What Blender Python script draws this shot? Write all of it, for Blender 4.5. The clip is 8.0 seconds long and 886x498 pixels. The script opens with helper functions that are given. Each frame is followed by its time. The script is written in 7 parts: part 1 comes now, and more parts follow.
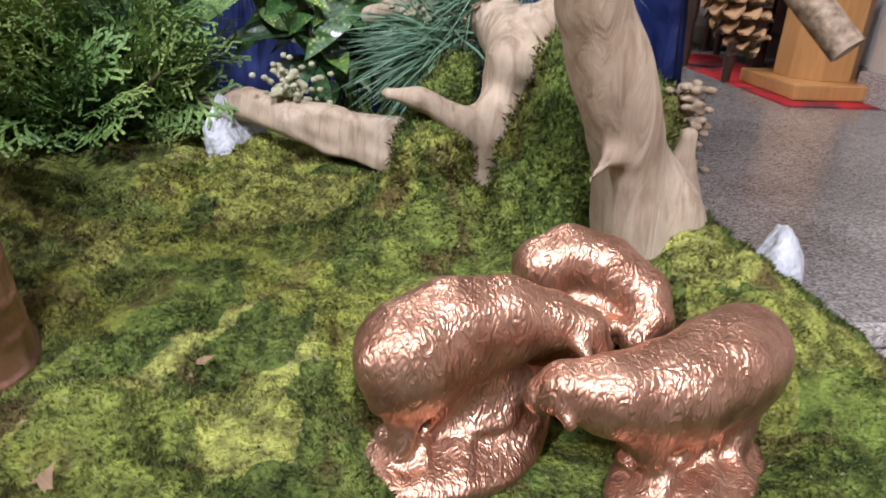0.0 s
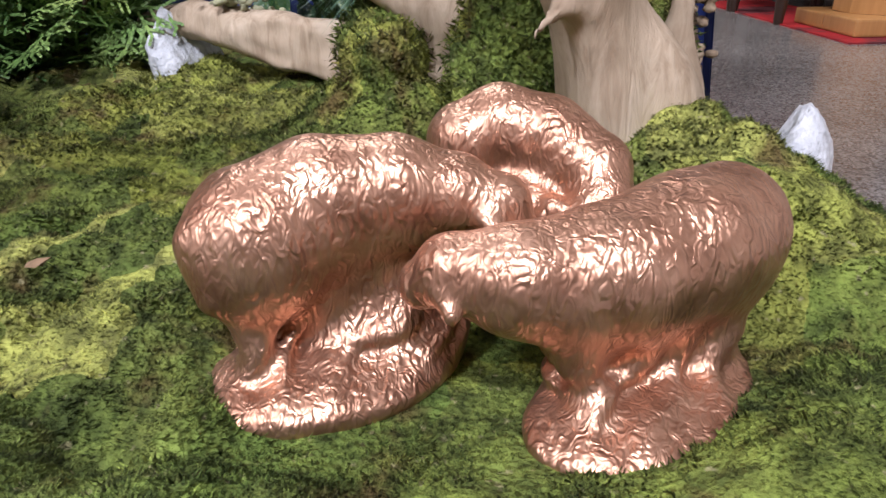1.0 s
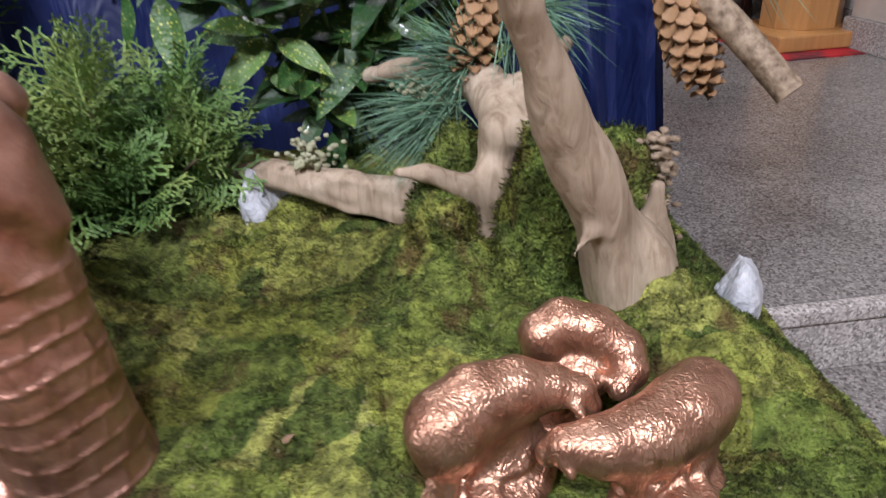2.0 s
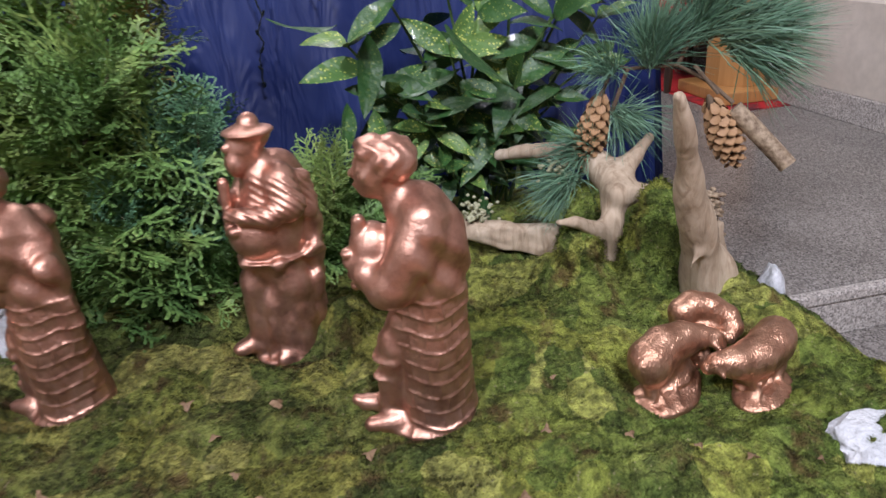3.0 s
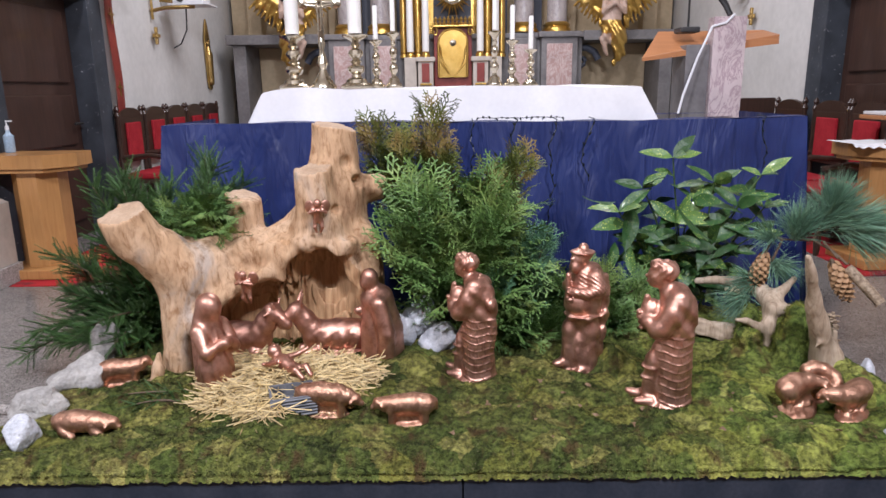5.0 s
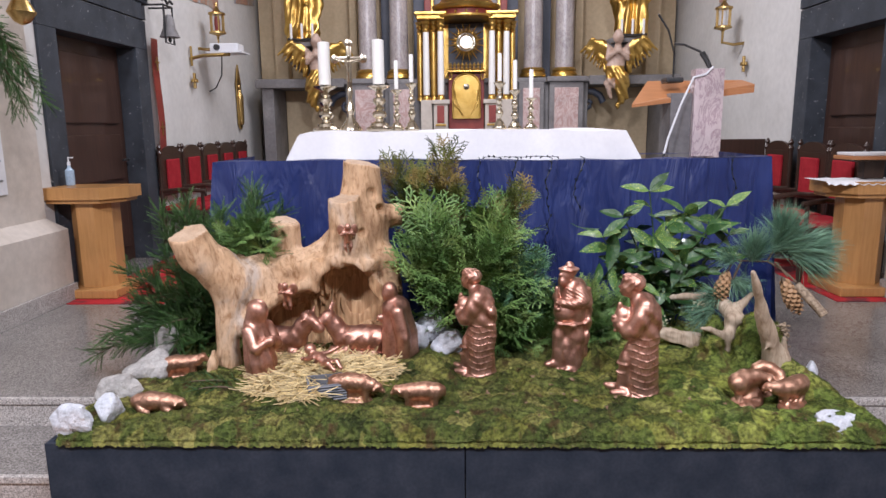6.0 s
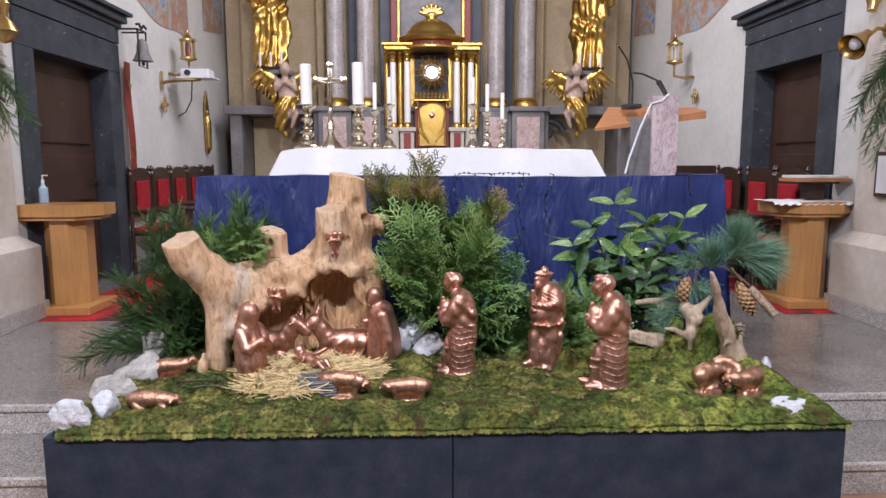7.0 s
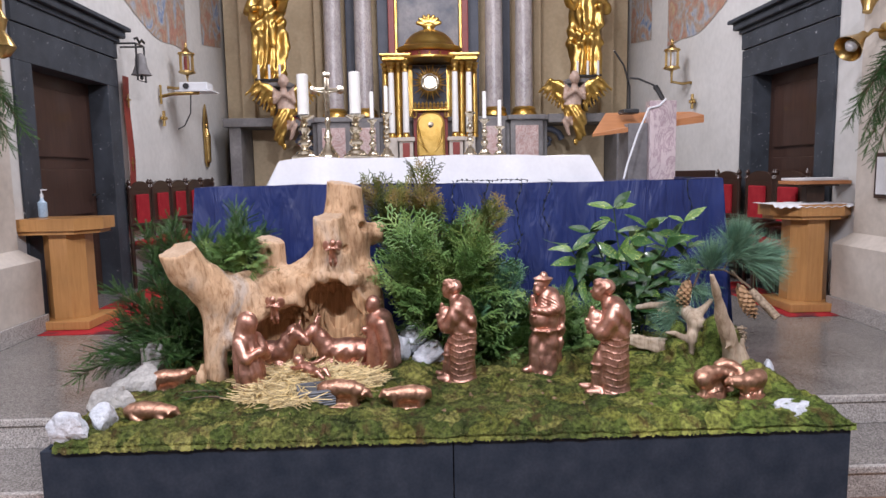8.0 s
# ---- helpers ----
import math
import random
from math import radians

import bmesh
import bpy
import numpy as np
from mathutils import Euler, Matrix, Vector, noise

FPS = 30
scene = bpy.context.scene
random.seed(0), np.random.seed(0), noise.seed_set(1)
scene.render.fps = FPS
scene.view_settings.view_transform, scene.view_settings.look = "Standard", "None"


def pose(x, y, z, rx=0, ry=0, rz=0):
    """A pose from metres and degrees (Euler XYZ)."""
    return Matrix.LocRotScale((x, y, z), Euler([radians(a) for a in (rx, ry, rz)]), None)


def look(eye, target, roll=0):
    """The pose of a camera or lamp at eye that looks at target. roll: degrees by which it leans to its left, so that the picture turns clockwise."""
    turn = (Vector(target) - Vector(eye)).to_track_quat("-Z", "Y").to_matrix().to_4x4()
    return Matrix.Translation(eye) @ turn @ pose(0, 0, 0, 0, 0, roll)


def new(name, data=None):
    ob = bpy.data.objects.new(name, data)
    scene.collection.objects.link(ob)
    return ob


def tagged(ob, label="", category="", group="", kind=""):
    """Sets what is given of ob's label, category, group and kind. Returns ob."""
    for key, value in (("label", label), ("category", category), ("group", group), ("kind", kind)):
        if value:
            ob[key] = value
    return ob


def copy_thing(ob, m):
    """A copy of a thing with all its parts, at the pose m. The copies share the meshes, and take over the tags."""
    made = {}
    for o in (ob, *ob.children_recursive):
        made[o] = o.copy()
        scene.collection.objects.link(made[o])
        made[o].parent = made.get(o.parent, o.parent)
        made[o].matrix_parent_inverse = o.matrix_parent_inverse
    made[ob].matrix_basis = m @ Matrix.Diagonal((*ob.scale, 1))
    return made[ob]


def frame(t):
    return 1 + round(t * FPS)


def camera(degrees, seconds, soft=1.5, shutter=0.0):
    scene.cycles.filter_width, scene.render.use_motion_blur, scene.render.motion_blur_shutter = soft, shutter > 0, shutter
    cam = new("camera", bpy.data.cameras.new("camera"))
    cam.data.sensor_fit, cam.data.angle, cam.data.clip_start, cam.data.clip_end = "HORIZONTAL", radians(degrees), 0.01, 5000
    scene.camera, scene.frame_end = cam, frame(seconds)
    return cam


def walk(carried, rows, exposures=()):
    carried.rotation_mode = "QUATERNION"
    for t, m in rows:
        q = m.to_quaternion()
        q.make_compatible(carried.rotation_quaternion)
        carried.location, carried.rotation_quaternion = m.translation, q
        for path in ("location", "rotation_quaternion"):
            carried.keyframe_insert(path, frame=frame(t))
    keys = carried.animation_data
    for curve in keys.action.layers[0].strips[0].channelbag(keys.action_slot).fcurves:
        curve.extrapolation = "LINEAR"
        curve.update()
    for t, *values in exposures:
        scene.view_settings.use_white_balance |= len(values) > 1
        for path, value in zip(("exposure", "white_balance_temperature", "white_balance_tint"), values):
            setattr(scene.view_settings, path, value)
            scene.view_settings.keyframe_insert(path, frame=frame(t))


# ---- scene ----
# the camera and its walk
cam = camera(67.0, 8.0, soft=1.5, shutter=0.2)
PATH = [
    (0, (1.0, -0.053, 0.532), (1.171, 1.767, -0.279), 2.5),
    (0.5, (1.073, -0.001, 0.451), (1.038, 1.801, -0.414), 0.3),
    (1, (1.112, 0.023, 0.42), (1.12, 1.826, -0.446), -1.0),
    (1.2, (1.12, 0.019, 0.429), (1.16, 1.809, -0.461), -0.7),
    (2.3, (0.87, -0.24, 0.814), (1.068, 1.519, -0.117), -6.5),
    (2.5, (0.766, -0.331, 0.865), (1.025, 1.448, -0.013), -7.3),
    (3, (0.503, -0.525, 0.959), (0.842, 1.254, 0.109), -4.1),
    (3.5, (0.33, -0.818, 1.034), (0.61, 1.029, 0.319), -1.5),
    (4, (0.142, -1.103, 1.171), (0.167, 0.818, 0.614), -2.2),
    (4.5, (-0.065, -1.407, 1.206), (-0.088, 0.528, 0.704), -0.6),
    (4.7, (-0.123, -1.525, 1.229), (-0.123, 0.414, 0.736), -0.9),
    (5.8, (-0.052, -2.147, 1.294), (-0.119, -0.183, 0.919), -0.3),
    (6, (-0.082, -2.209, 1.287), (-0.137, -0.242, 0.928), -0.6),
    (6.5, (-0.166, -2.352, 1.259), (-0.196, -0.375, 0.955), -2.1),
    (7, (-0.194, -2.408, 1.196), (-0.124, -0.426, 0.932), -0.1),
    (7.5, (-0.186, -2.405, 1.178), (-0.117, -0.422, 0.933), -0.9),
    (8, (-0.177, -2.398, 1.177), (-0.112, -0.412, 0.944), -1.0),
]
walk(cam, [(t, look(eye, target, roll)) for t, eye, target, roll in PATH],
     [(0, 0.38), (1.2, 0.34), (2.3, 0.0), (8, 0.0)])

# ---------------------------------------------------------------- world and light
world = bpy.data.worlds.new("world")
scene.world = world
world.use_nodes = True
world.node_tree.nodes["Background"].inputs[0].default_value = (0.75, 0.82, 1.0, 1)
world.node_tree.nodes["Background"].inputs[1].default_value = 0.15


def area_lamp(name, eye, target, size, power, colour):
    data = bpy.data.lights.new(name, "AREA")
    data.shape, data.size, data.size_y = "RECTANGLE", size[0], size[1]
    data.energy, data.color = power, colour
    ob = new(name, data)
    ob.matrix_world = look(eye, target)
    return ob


# unseen lights added overhead; only the right nave one follows the cloth's shadows
area_lamp("unseen_nave_light", (1.1, -2.7, 4.3), (-0.5, 0.9, 0.3), (0.6, 0.4), 238, (0.955, 0.95, 1.10))
# added fill from the left of the nave
area_lamp("unseen_nave_light", (-2.4, -2.8, 4.6), (-0.7, 0.9, 0.3), (0.6, 0.5), 212, (0.955, 0.95, 1.10))
# added fill above the chancel, stands for no known lamp
area_lamp("chancel_fill", (0, 4.6, 5.0), (0, 5.2, 0), (2.2, 2.2), 205, (0.97, 0.95, 1.06))

# ---------------------------------------------------------------- materials


class Nodes:
    def __init__(self, name):
        self.mat = bpy.data.materials.new(name)
        self.mat.use_nodes = True
        self.t = self.mat.node_tree
        self.bsdf = self.t.nodes["Principled BSDF"]
        self.co = self.t.nodes.new("ShaderNodeTexCoord").outputs["Object"]

    def put(self, kind, **sockets):
        n = self.t.nodes.new(kind)
        for k, v in sockets.items():
            s = n.inputs[k.replace("_", " ")]
            if isinstance(v, bpy.types.NodeSocket):
                self.t.links.new(v, s)
            else:
                s.default_value = v
        return n

    def link(self, a, b):
        self.t.links.new(a, b)

    def stretch(self, sx, sy, sz):
        n = self.t.nodes.new("ShaderNodeMapping")
        n.inputs["Scale"].default_value = (sx, sy, sz)
        self.link(self.co, n.inputs["Vector"])
        return n.outputs[0]

    def noise(self, scale, detail=4.0, rough=0.55, co=None, distort=0.0):
        return self.put("ShaderNodeTexNoise", Vector=co or self.co, Scale=scale, Detail=detail, Roughness=rough, Distortion=distort).outputs["Fac"]

    def voronoi(self, scale, co=None, out="Distance"):
        return self.put("ShaderNodeTexVoronoi", Vector=co or self.co, Scale=scale).outputs[out]

    def ramp(self, fac, stops):
        n = self.t.nodes.new("ShaderNodeValToRGB")
        e = n.color_ramp.elements
        while len(e) < len(stops):
            e.new(0.5)
        for el, (p, c) in zip(e, stops):
            el.position, el.color = p, (*c, 1) if len(c) == 3 else c
        self.link(fac, n.inputs[0])
        return n.outputs[0]

    def mix(self, fac, a, b, mode="MIX"):
        n = self.t.nodes.new("ShaderNodeMix")
        n.data_type, n.blend_type = "RGBA", mode
        for s, v in ((n.inputs[0], fac), (n.inputs[6], a), (n.inputs[7], b)):
            if isinstance(v, bpy.types.NodeSocket):
                self.link(v, s)
            else:
                s.default_value = v if isinstance(v, float) else (*v, 1)
        return n.outputs[2]

    def maths(self, op, a, b):
        n = self.t.nodes.new("ShaderNodeMath")
        n.operation = op
        for s, v in ((n.inputs[0], a), (n.inputs[1], b)):
            if isinstance(v, bpy.types.NodeSocket):
                self.link(v, s)
            else:
                s.default_value = v
        return n.outputs[0]

    def rand(self):
        return self.t.nodes.new("ShaderNodeObjectInfo").outputs["Random"]

    def island(self):
        return self.t.nodes.new("ShaderNodeNewGeometry").outputs["Random Per Island"]

    def done(self, colour, rough=0.5, metal=0.0, bump=None, strength=0.3, dist=0.01, coat=0.0, spec=0.5, trans=0.0, emit=0.0):
        b = self.bsdf.inputs
        for s, v in ((b["Base Color"], colour), (b["Roughness"], rough)):
            if isinstance(v, bpy.types.NodeSocket):
                self.link(v, s)
            else:
                s.default_value = v if isinstance(v, float) else (*v, 1)
        b["Metallic"].default_value, b["Coat Weight"].default_value = metal, coat
        b["Specular IOR Level"].default_value = spec
        b["Transmission Weight"].default_value = trans
        if bump is not None:
            n = self.put("ShaderNodeBump", Strength=strength, Distance=dist, Height=bump)
            self.link(n.outputs[0], b["Normal"])
        if emit:
            b["Emission Color"].default_value, b["Emission Strength"].default_value = (*colour, 1), emit
        return self.mat


def mat_two(name, a, b, scale, rough=0.6, bump_scale=None, strength=0.2, dist=0.004, metal=0.0, coat=0.0, spec=0.5, grain=0.25):
    """Two close colours in broad patches, a finer grain over both, and a fine relief."""
    n = Nodes(name)
    big = n.ramp(n.noise(scale, 3), [(0.32, a), (0.68, b)])
    fine = n.ramp(n.noise(scale * 9, 4), [(0.3, (1 - grain,) * 3), (0.7, (1, 1, 1))])
    return n.done(n.mix(1.0, big, fine, "MULTIPLY"), rough, metal, n.noise(bump_scale or scale * 12, 5), strength, dist, coat, spec)


def mat_moss():
    n = Nodes("moss")
    # patches of several kinds of moss, then clumps within them
    warp = n.put("ShaderNodeTexNoise", Vector=n.co, Scale=9.0, Detail=4.0).outputs["Color"]
    shift = n.t.nodes.new("ShaderNodeVectorMath")
    shift.operation = "MULTIPLY_ADD"
    n.link(warp, shift.inputs[0])
    shift.inputs[1].default_value = (0.11, 0.11, 0.11)
    n.link(n.co, shift.inputs[2])
    flat = n.put("ShaderNodeMapping", Vector=shift.outputs[0], Scale=(1.0, 1.0, 0.3)).outputs[0]
    sort = n.put("ShaderNodeSeparateColor", Color=n.voronoi(11.0, flat, "Color")).outputs[0]
    a = n.ramp(sort, [(0.15, (0.070, 0.105, 0.032)), (0.3, (0.18, 0.225, 0.060)), (0.5, (0.115, 0.185, 0.048)), (0.68, (0.31, 0.33, 0.075)), (0.85, (0.46, 0.47, 0.15))])
    soft = n.ramp(n.noise(7.0, 6, 0.7, distort=0.4), [(0.34, (0.070, 0.105, 0.030)), (0.46, (0.15, 0.205, 0.050)), (0.56, (0.26, 0.31, 0.08)), (0.70, (0.38, 0.40, 0.14))])
    c = n.mix(0.38, a, soft)
    b = n.ramp(n.noise(55, 3), [(0.36, (0.50, 0.50, 0.50)), (0.62, (1.42, 1.40, 1.20))])
    c = n.mix(1.0, c, b, "MULTIPLY")
    brown = n.ramp(n.noise(10.5, 4, 0.65, n.stretch(1.3, 1, 0.4)), [(0.54, (0, 0, 0)), (0.66, (0.85, 0.85, 0.85))])
    c = n.mix(brown, c, (0.13, 0.085, 0.035))
    fleck = n.ramp(n.noise(130, 2, 0.5), [(0.66, (0, 0, 0)), (0.72, (0.7, 0.7, 0.7))])
    c = n.mix(fleck, c, (0.36, 0.33, 0.18))
    # tone by x: darker and less green towards the left end
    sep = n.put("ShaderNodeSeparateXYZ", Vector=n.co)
    x_tone = n.ramp(n.maths("ADD", n.maths("MULTIPLY", sep.outputs["X"], 0.8), n.maths("MULTIPLY", n.noise(4.0, 4), 0.5)), [(0.60, (0.68, 0.62, 0.78)), (1.0, (0.98, 0.98, 1.1))])
    c = n.mix(1.0, c, x_tone, "MULTIPLY")
    isl = n.ramp(n.island(), [(0.0, (0.55, 0.60, 0.5)), (0.6, (1.05, 1.05, 0.95)), (0.9, (1.4, 1.4, 1.2)), (1.0, (1.9, 1.8, 1.5))])
    return n.done(n.mix(1.0, c, isl, "MULTIPLY"), 0.8, 0, n.maths("ADD", n.noise(240, 4, 0.7), n.maths("MULTIPLY", n.voronoi(190), 0.8)), 1.0, 0.008, spec=0.15)


def mat_leafy(name, stops, rough=0.5, spec=0.35, scale=7.0):
    n = Nodes(name)
    base = n.ramp(n.noise(scale, 3), stops)
    isl = n.ramp(n.island(), [(0.0, (0.6, 0.6, 0.6)), (1.0, (1.25, 1.25, 1.15))])
    return n.done(n.mix(1.0, base, isl, "MULTIPLY"), rough, spec=spec)


def mat_copper():
    n = Nodes("copper_paint")
    tone = n.ramp(n.noise(26, 4, 0.6), [(0.28, (0.34, 0.165, 0.115)), (0.5, (0.54, 0.295, 0.22)), (0.78, (0.66, 0.40, 0.31))])
    rough = n.ramp(n.noise(60, 4), [(0.3, (0.34,) * 3), (0.7, (0.48,) * 3)])
    return n.done(tone, rough, 0.92, n.maths("ADD", n.noise(48, 3, 0.6, n.stretch(1, 1, 0.5), 0.8), n.noise(170, 4, 0.6)), 0.32, 0.0030)


def mat_fleece():
    n = Nodes("copper_paint_fleece")
    tone = n.ramp(n.noise(40, 4, 0.6), [(0.28, (0.31, 0.155, 0.098)), (0.5, (0.49, 0.275, 0.185)), (0.78, (0.62, 0.38, 0.265))])
    h = n.maths("ADD", n.noise(165, 1.2, 0.45, n.stretch(1.0, 0.9, 0.42), 1.5), n.maths("MULTIPLY", n.noise(75, 2, 0.5, n.stretch(1.0, 0.9, 0.6), 0.8), 0.5))
    rough = n.ramp(n.noise(60, 4), [(0.3, (0.32,) * 3), (0.7, (0.46,) * 3)])
    return n.done(tone, rough, 0.9, h, 0.56, 0.0034)


def mat_stump():
    n = Nodes("bare_stump_wood")
    a = n.ramp(n.noise(5.0, 5, 0.55, n.stretch(1, 1, 0.5), 0.8), [(0.32, (0.36, 0.22, 0.125)), (0.45, (0.55, 0.36, 0.21)), (0.56, (0.61, 0.43, 0.28)), (0.66, (0.46, 0.38, 0.31)), (0.74, (0.57, 0.42, 0.28))])
    g = n.ramp(n.noise(46, 6, 0.7, n.stretch(1, 1, 0.3), 0.5), [(0.34, (0.55, 0.45, 0.36)), (0.5, (0.95, 0.94, 0.92)), (0.66, (1.1, 1.1, 1.1))])
    return n.done(n.mix(1.0, a, g, "MULTIPLY"), 0.72, 0, n.noise(60, 7, 0.75, n.stretch(1, 1, 0.25), 0.8), 0.7, 0.010, spec=0.25)


def mat_drift():
    n = Nodes("driftwood")
    st = n.stretch(1.0, 1.0, 0.16)
    a = n.ramp(n.noise(7.0, 4), [(0.3, (0.32, 0.25, 0.18)), (0.5, (0.45, 0.36, 0.265)), (0.68, (0.52, 0.44, 0.34))])
    g = n.ramp(n.noise(60, 5, 0.65, st, 0.8), [(0.34, (0.66, 0.61, 0.56)), (0.5, (0.95, 0.93, 0.9)), (0.66, (1.1, 1.1, 1.1))])
    return n.done(n.mix(1.0, a, g, "MULTIPLY"), 0.78, 0, n.noise(60, 6, 0.65, st, 1.0), 0.5, 0.006, spec=0.25)


def mat_granite(name, rough, dark):
    n = Nodes(name)
    sp = n.ramp(n.voronoi(210, out="Color"), [(0.0, (0.07, 0.065, 0.06)), (0.25, (0.2, 0.185, 0.17)), (0.55, (0.33, 0.305, 0.28)), (1.0, (0.55, 0.52, 0.49))])
    big = n.ramp(n.noise(2.2, 4), [(0.3, (0.8 * dark,) * 3), (0.7, (1.1 * dark,) * 3)])
    return n.done(n.mix(1.0, sp, big, "MULTIPLY"), rough, 0, n.noise(300, 2), 0.05, 0.001, spec=0.5)


def mat_fresco(name, seed):
    n = Nodes(name)
    co = n.put("ShaderNodeMapping", Vector=n.co, Location=(seed, seed * 2.0, seed)).outputs[0]
    a = n.ramp(n.noise(2.6, 4, 0.6, co, 1.5), [(0.28, (0.10, 0.20, 0.42)), (0.40, (0.40, 0.42, 0.46)), (0.5, (0.42, 0.33, 0.25)), (0.6, (0.45, 0.22, 0.16)), (0.74, (0.50, 0.40, 0.24))])
    b = n.ramp(n.noise(22, 5), [(0.3, (0.72,) * 3), (0.7, (1.05,) * 3)])
    return n.done(n.mix(1.0, a, b, "MULTIPLY"), 0.9, 0, n.noise(90, 4), 0.1, 0.002)


def mat_marble(name, base, vein):
    n = Nodes(name)
    v = n.ramp(n.noise(7, 7, 0.7, n.stretch(1, 1, 0.6), 2.2), [(0.44, base), (0.5, vein), (0.54, base)])
    big = n.ramp(n.noise(5, 3), [(0.3, (0.8, 0.8, 0.8)), (0.7, (1.05, 1.05, 1.05))])
    return n.done(n.mix(1.0, v, big, "MULTIPLY"), 0.28)


def mat_grain(name, a, b, rough=0.4, along="z", coat=0.2):
    n = Nodes(name)
    sc = {"x": (0.08, 1, 1), "y": (1, 0.08, 1), "z": (1, 1, 0.08)}[along]
    g = n.noise(45, 5, 0.6, n.stretch(*sc), 0.6)
    big = n.ramp(n.noise(3, 3), [(0.3, (0.85,) * 3), (0.7, (1.05,) * 3)])
    return n.done(n.mix(1.0, n.ramp(g, [(0.3, a), (0.7, b)]), big, "MULTIPLY"), rough, 0, g, 0.08, 0.002, coat)


def mat_blue():
    n = Nodes("navy_satin_cloth")
    c = n.ramp(n.noise(3.5, 4), [(0.3, (0.011, 0.020, 0.090)), (0.7, (0.020, 0.036, 0.142))])
    w = n.noise(5, 3, 0.5, n.stretch(2.2, 1, 0.5), 0.6)
    return n.done(c, 0.46, 0, w, 0.8, 0.06, spec=0.4)


def mat_aucuba():
    n = Nodes("speckled_laurel_leaf")
    green = n.ramp(n.rand(), [(0.0, (0.018, 0.060, 0.016)), (0.6, (0.042, 0.12, 0.028)), (1.0, (0.12, 0.22, 0.050))])
    spots = n.ramp(n.voronoi(17), [(0.22, (1, 1, 1)), (0.34, (0, 0, 0))])
    where = n.ramp(n.noise(4.5, 2), [(0.34, (0, 0, 0)), (0.52, (1, 1, 1))])
    few = n.ramp(n.rand(), [(0.25, (0.12,) * 3), (0.8, (1, 1, 1))])
    m = n.mix(1.0, n.mix(1.0, spots, where, "MULTIPLY"), few, "MULTIPLY")
    return n.done(n.mix(m, green, (0.50, 0.55, 0.12)), 0.44, 0, n.noise(9, 3), 0.2, 0.03, 0.1)


def mat_bands(name, a, b):
    n = Nodes(name)
    sc = n.noise(70, 4)
    return n.done(n.ramp(sc, [(0.35, a), (0.65, b)]), 0.7, 0, sc, 0.4, 0.004)


def mat_worn(name, a, b, scale, edge, rough):
    """A mottled ground with worn patches of another colour."""
    n = Nodes(name)
    ground_tone = n.mix(1.0, a, n.ramp(n.noise(5, 5), [(0.3, (0.7, 0.7, 0.7)), (0.7, (1.15, 1.15, 1.15))]), "MULTIPLY")
    worn = n.ramp(n.noise(scale, 6, 0.65), [(edge[0], (0, 0, 0)), (edge[1], (0.9, 0.9, 0.9))])
    return n.done(n.mix(worn, ground_tone, b), rough, 0, n.noise(160, 4), 0.3, 0.004, spec=0.25)


MOSS = mat_moss()
COPPER, FLEECE, STUMP, DRIFT = mat_copper(), mat_fleece(), mat_stump(), mat_drift()
CUT = mat_two("sawn_wood", (0.44, 0.30, 0.19), (0.55, 0.40, 0.27), 14, 0.75)
FELT = mat_two("dark_felt", (0.018, 0.026, 0.040), (0.034, 0.043, 0.060), 9, 0.9, 260, 0.3, 0.003, spec=0.2)
BLUE = mat_blue()
LINEN = mat_two("white_linen", (0.72, 0.72, 0.73), (0.80, 0.80, 0.80), 5, 0.85, 500, 0.15, 0.001, grain=0.05)
FLOOR = mat_granite("polished_granite", 0.2, 0.66)
RISER = mat_granite("rough_granite", 0.5, 1.25)
NAVE = mat_two("terracotta_floor", (0.34, 0.19, 0.12), (0.42, 0.25, 0.16), 4, 0.5)
WHITE = mat_two("white_plaster", (0.60, 0.59, 0.56), (0.68, 0.67, 0.64), 1.6, 0.9, 60, 0.12, 0.004, grain=0.1)
CREAM = mat_two("cream_plaster", (0.52, 0.40, 0.25), (0.60, 0.48, 0.31), 2.0, 0.85, 50, 0.1, 0.004, grain=0.15)
BEIGE = mat_two("beige_plaster", (0.50, 0.44, 0.37), (0.60, 0.54, 0.47), 2.0, 0.85, 50, 0.12, 0.004, grain=0.15)
STONE = mat_worn("dark_grey_stone", (0.052, 0.060, 0.072), (0.42, 0.43, 0.45), 26, (0.64, 0.70), 0.6)
GREY = mat_two("grey_stone", (0.16, 0.15, 0.15), (0.25, 0.24, 0.235), 3, 0.6, 60, 0.15, 0.003)
DOORWOOD = mat_grain("dark_door_wood", (0.035, 0.015, 0.010), (0.06, 0.028, 0.018), 0.5)
BEECH = mat_grain("beech_wood", (0.42, 0.20, 0.065), (0.52, 0.27, 0.095), 0.38)
PINEWOOD = mat_grain("orange_wood", (0.40, 0.16, 0.06), (0.50, 0.22, 0.09), 0.4, "x")
CARPET = mat_worn("red_carpet", (0.42, 0.022, 0.026), (0.07, 0.025, 0.028), 2.6, (0.50, 0.60), 0.95)
GOLD = mat_two("gilding", (0.62, 0.38, 0.09), (0.78, 0.52, 0.16), 9, 0.3, 45, 0.35, 0.006, metal=0.95)
BRASS = mat_two("brass", (0.55, 0.36, 0.12), (0.66, 0.47, 0.20), 12, 0.3, 80, 0.1, 0.002, metal=1.0)
SILVER = mat_two("silver_plate", (0.58, 0.50, 0.37), (0.72, 0.65, 0.52), 12, 0.22, 80, 0.1, 0.002, metal=1.0)
COLUMN = mat_marble("grey_marble", (0.44, 0.40, 0.385), (0.29, 0.25, 0.25))
PINK = mat_marble("pink_marble", (0.50, 0.33, 0.30), (0.68, 0.58, 0.55))
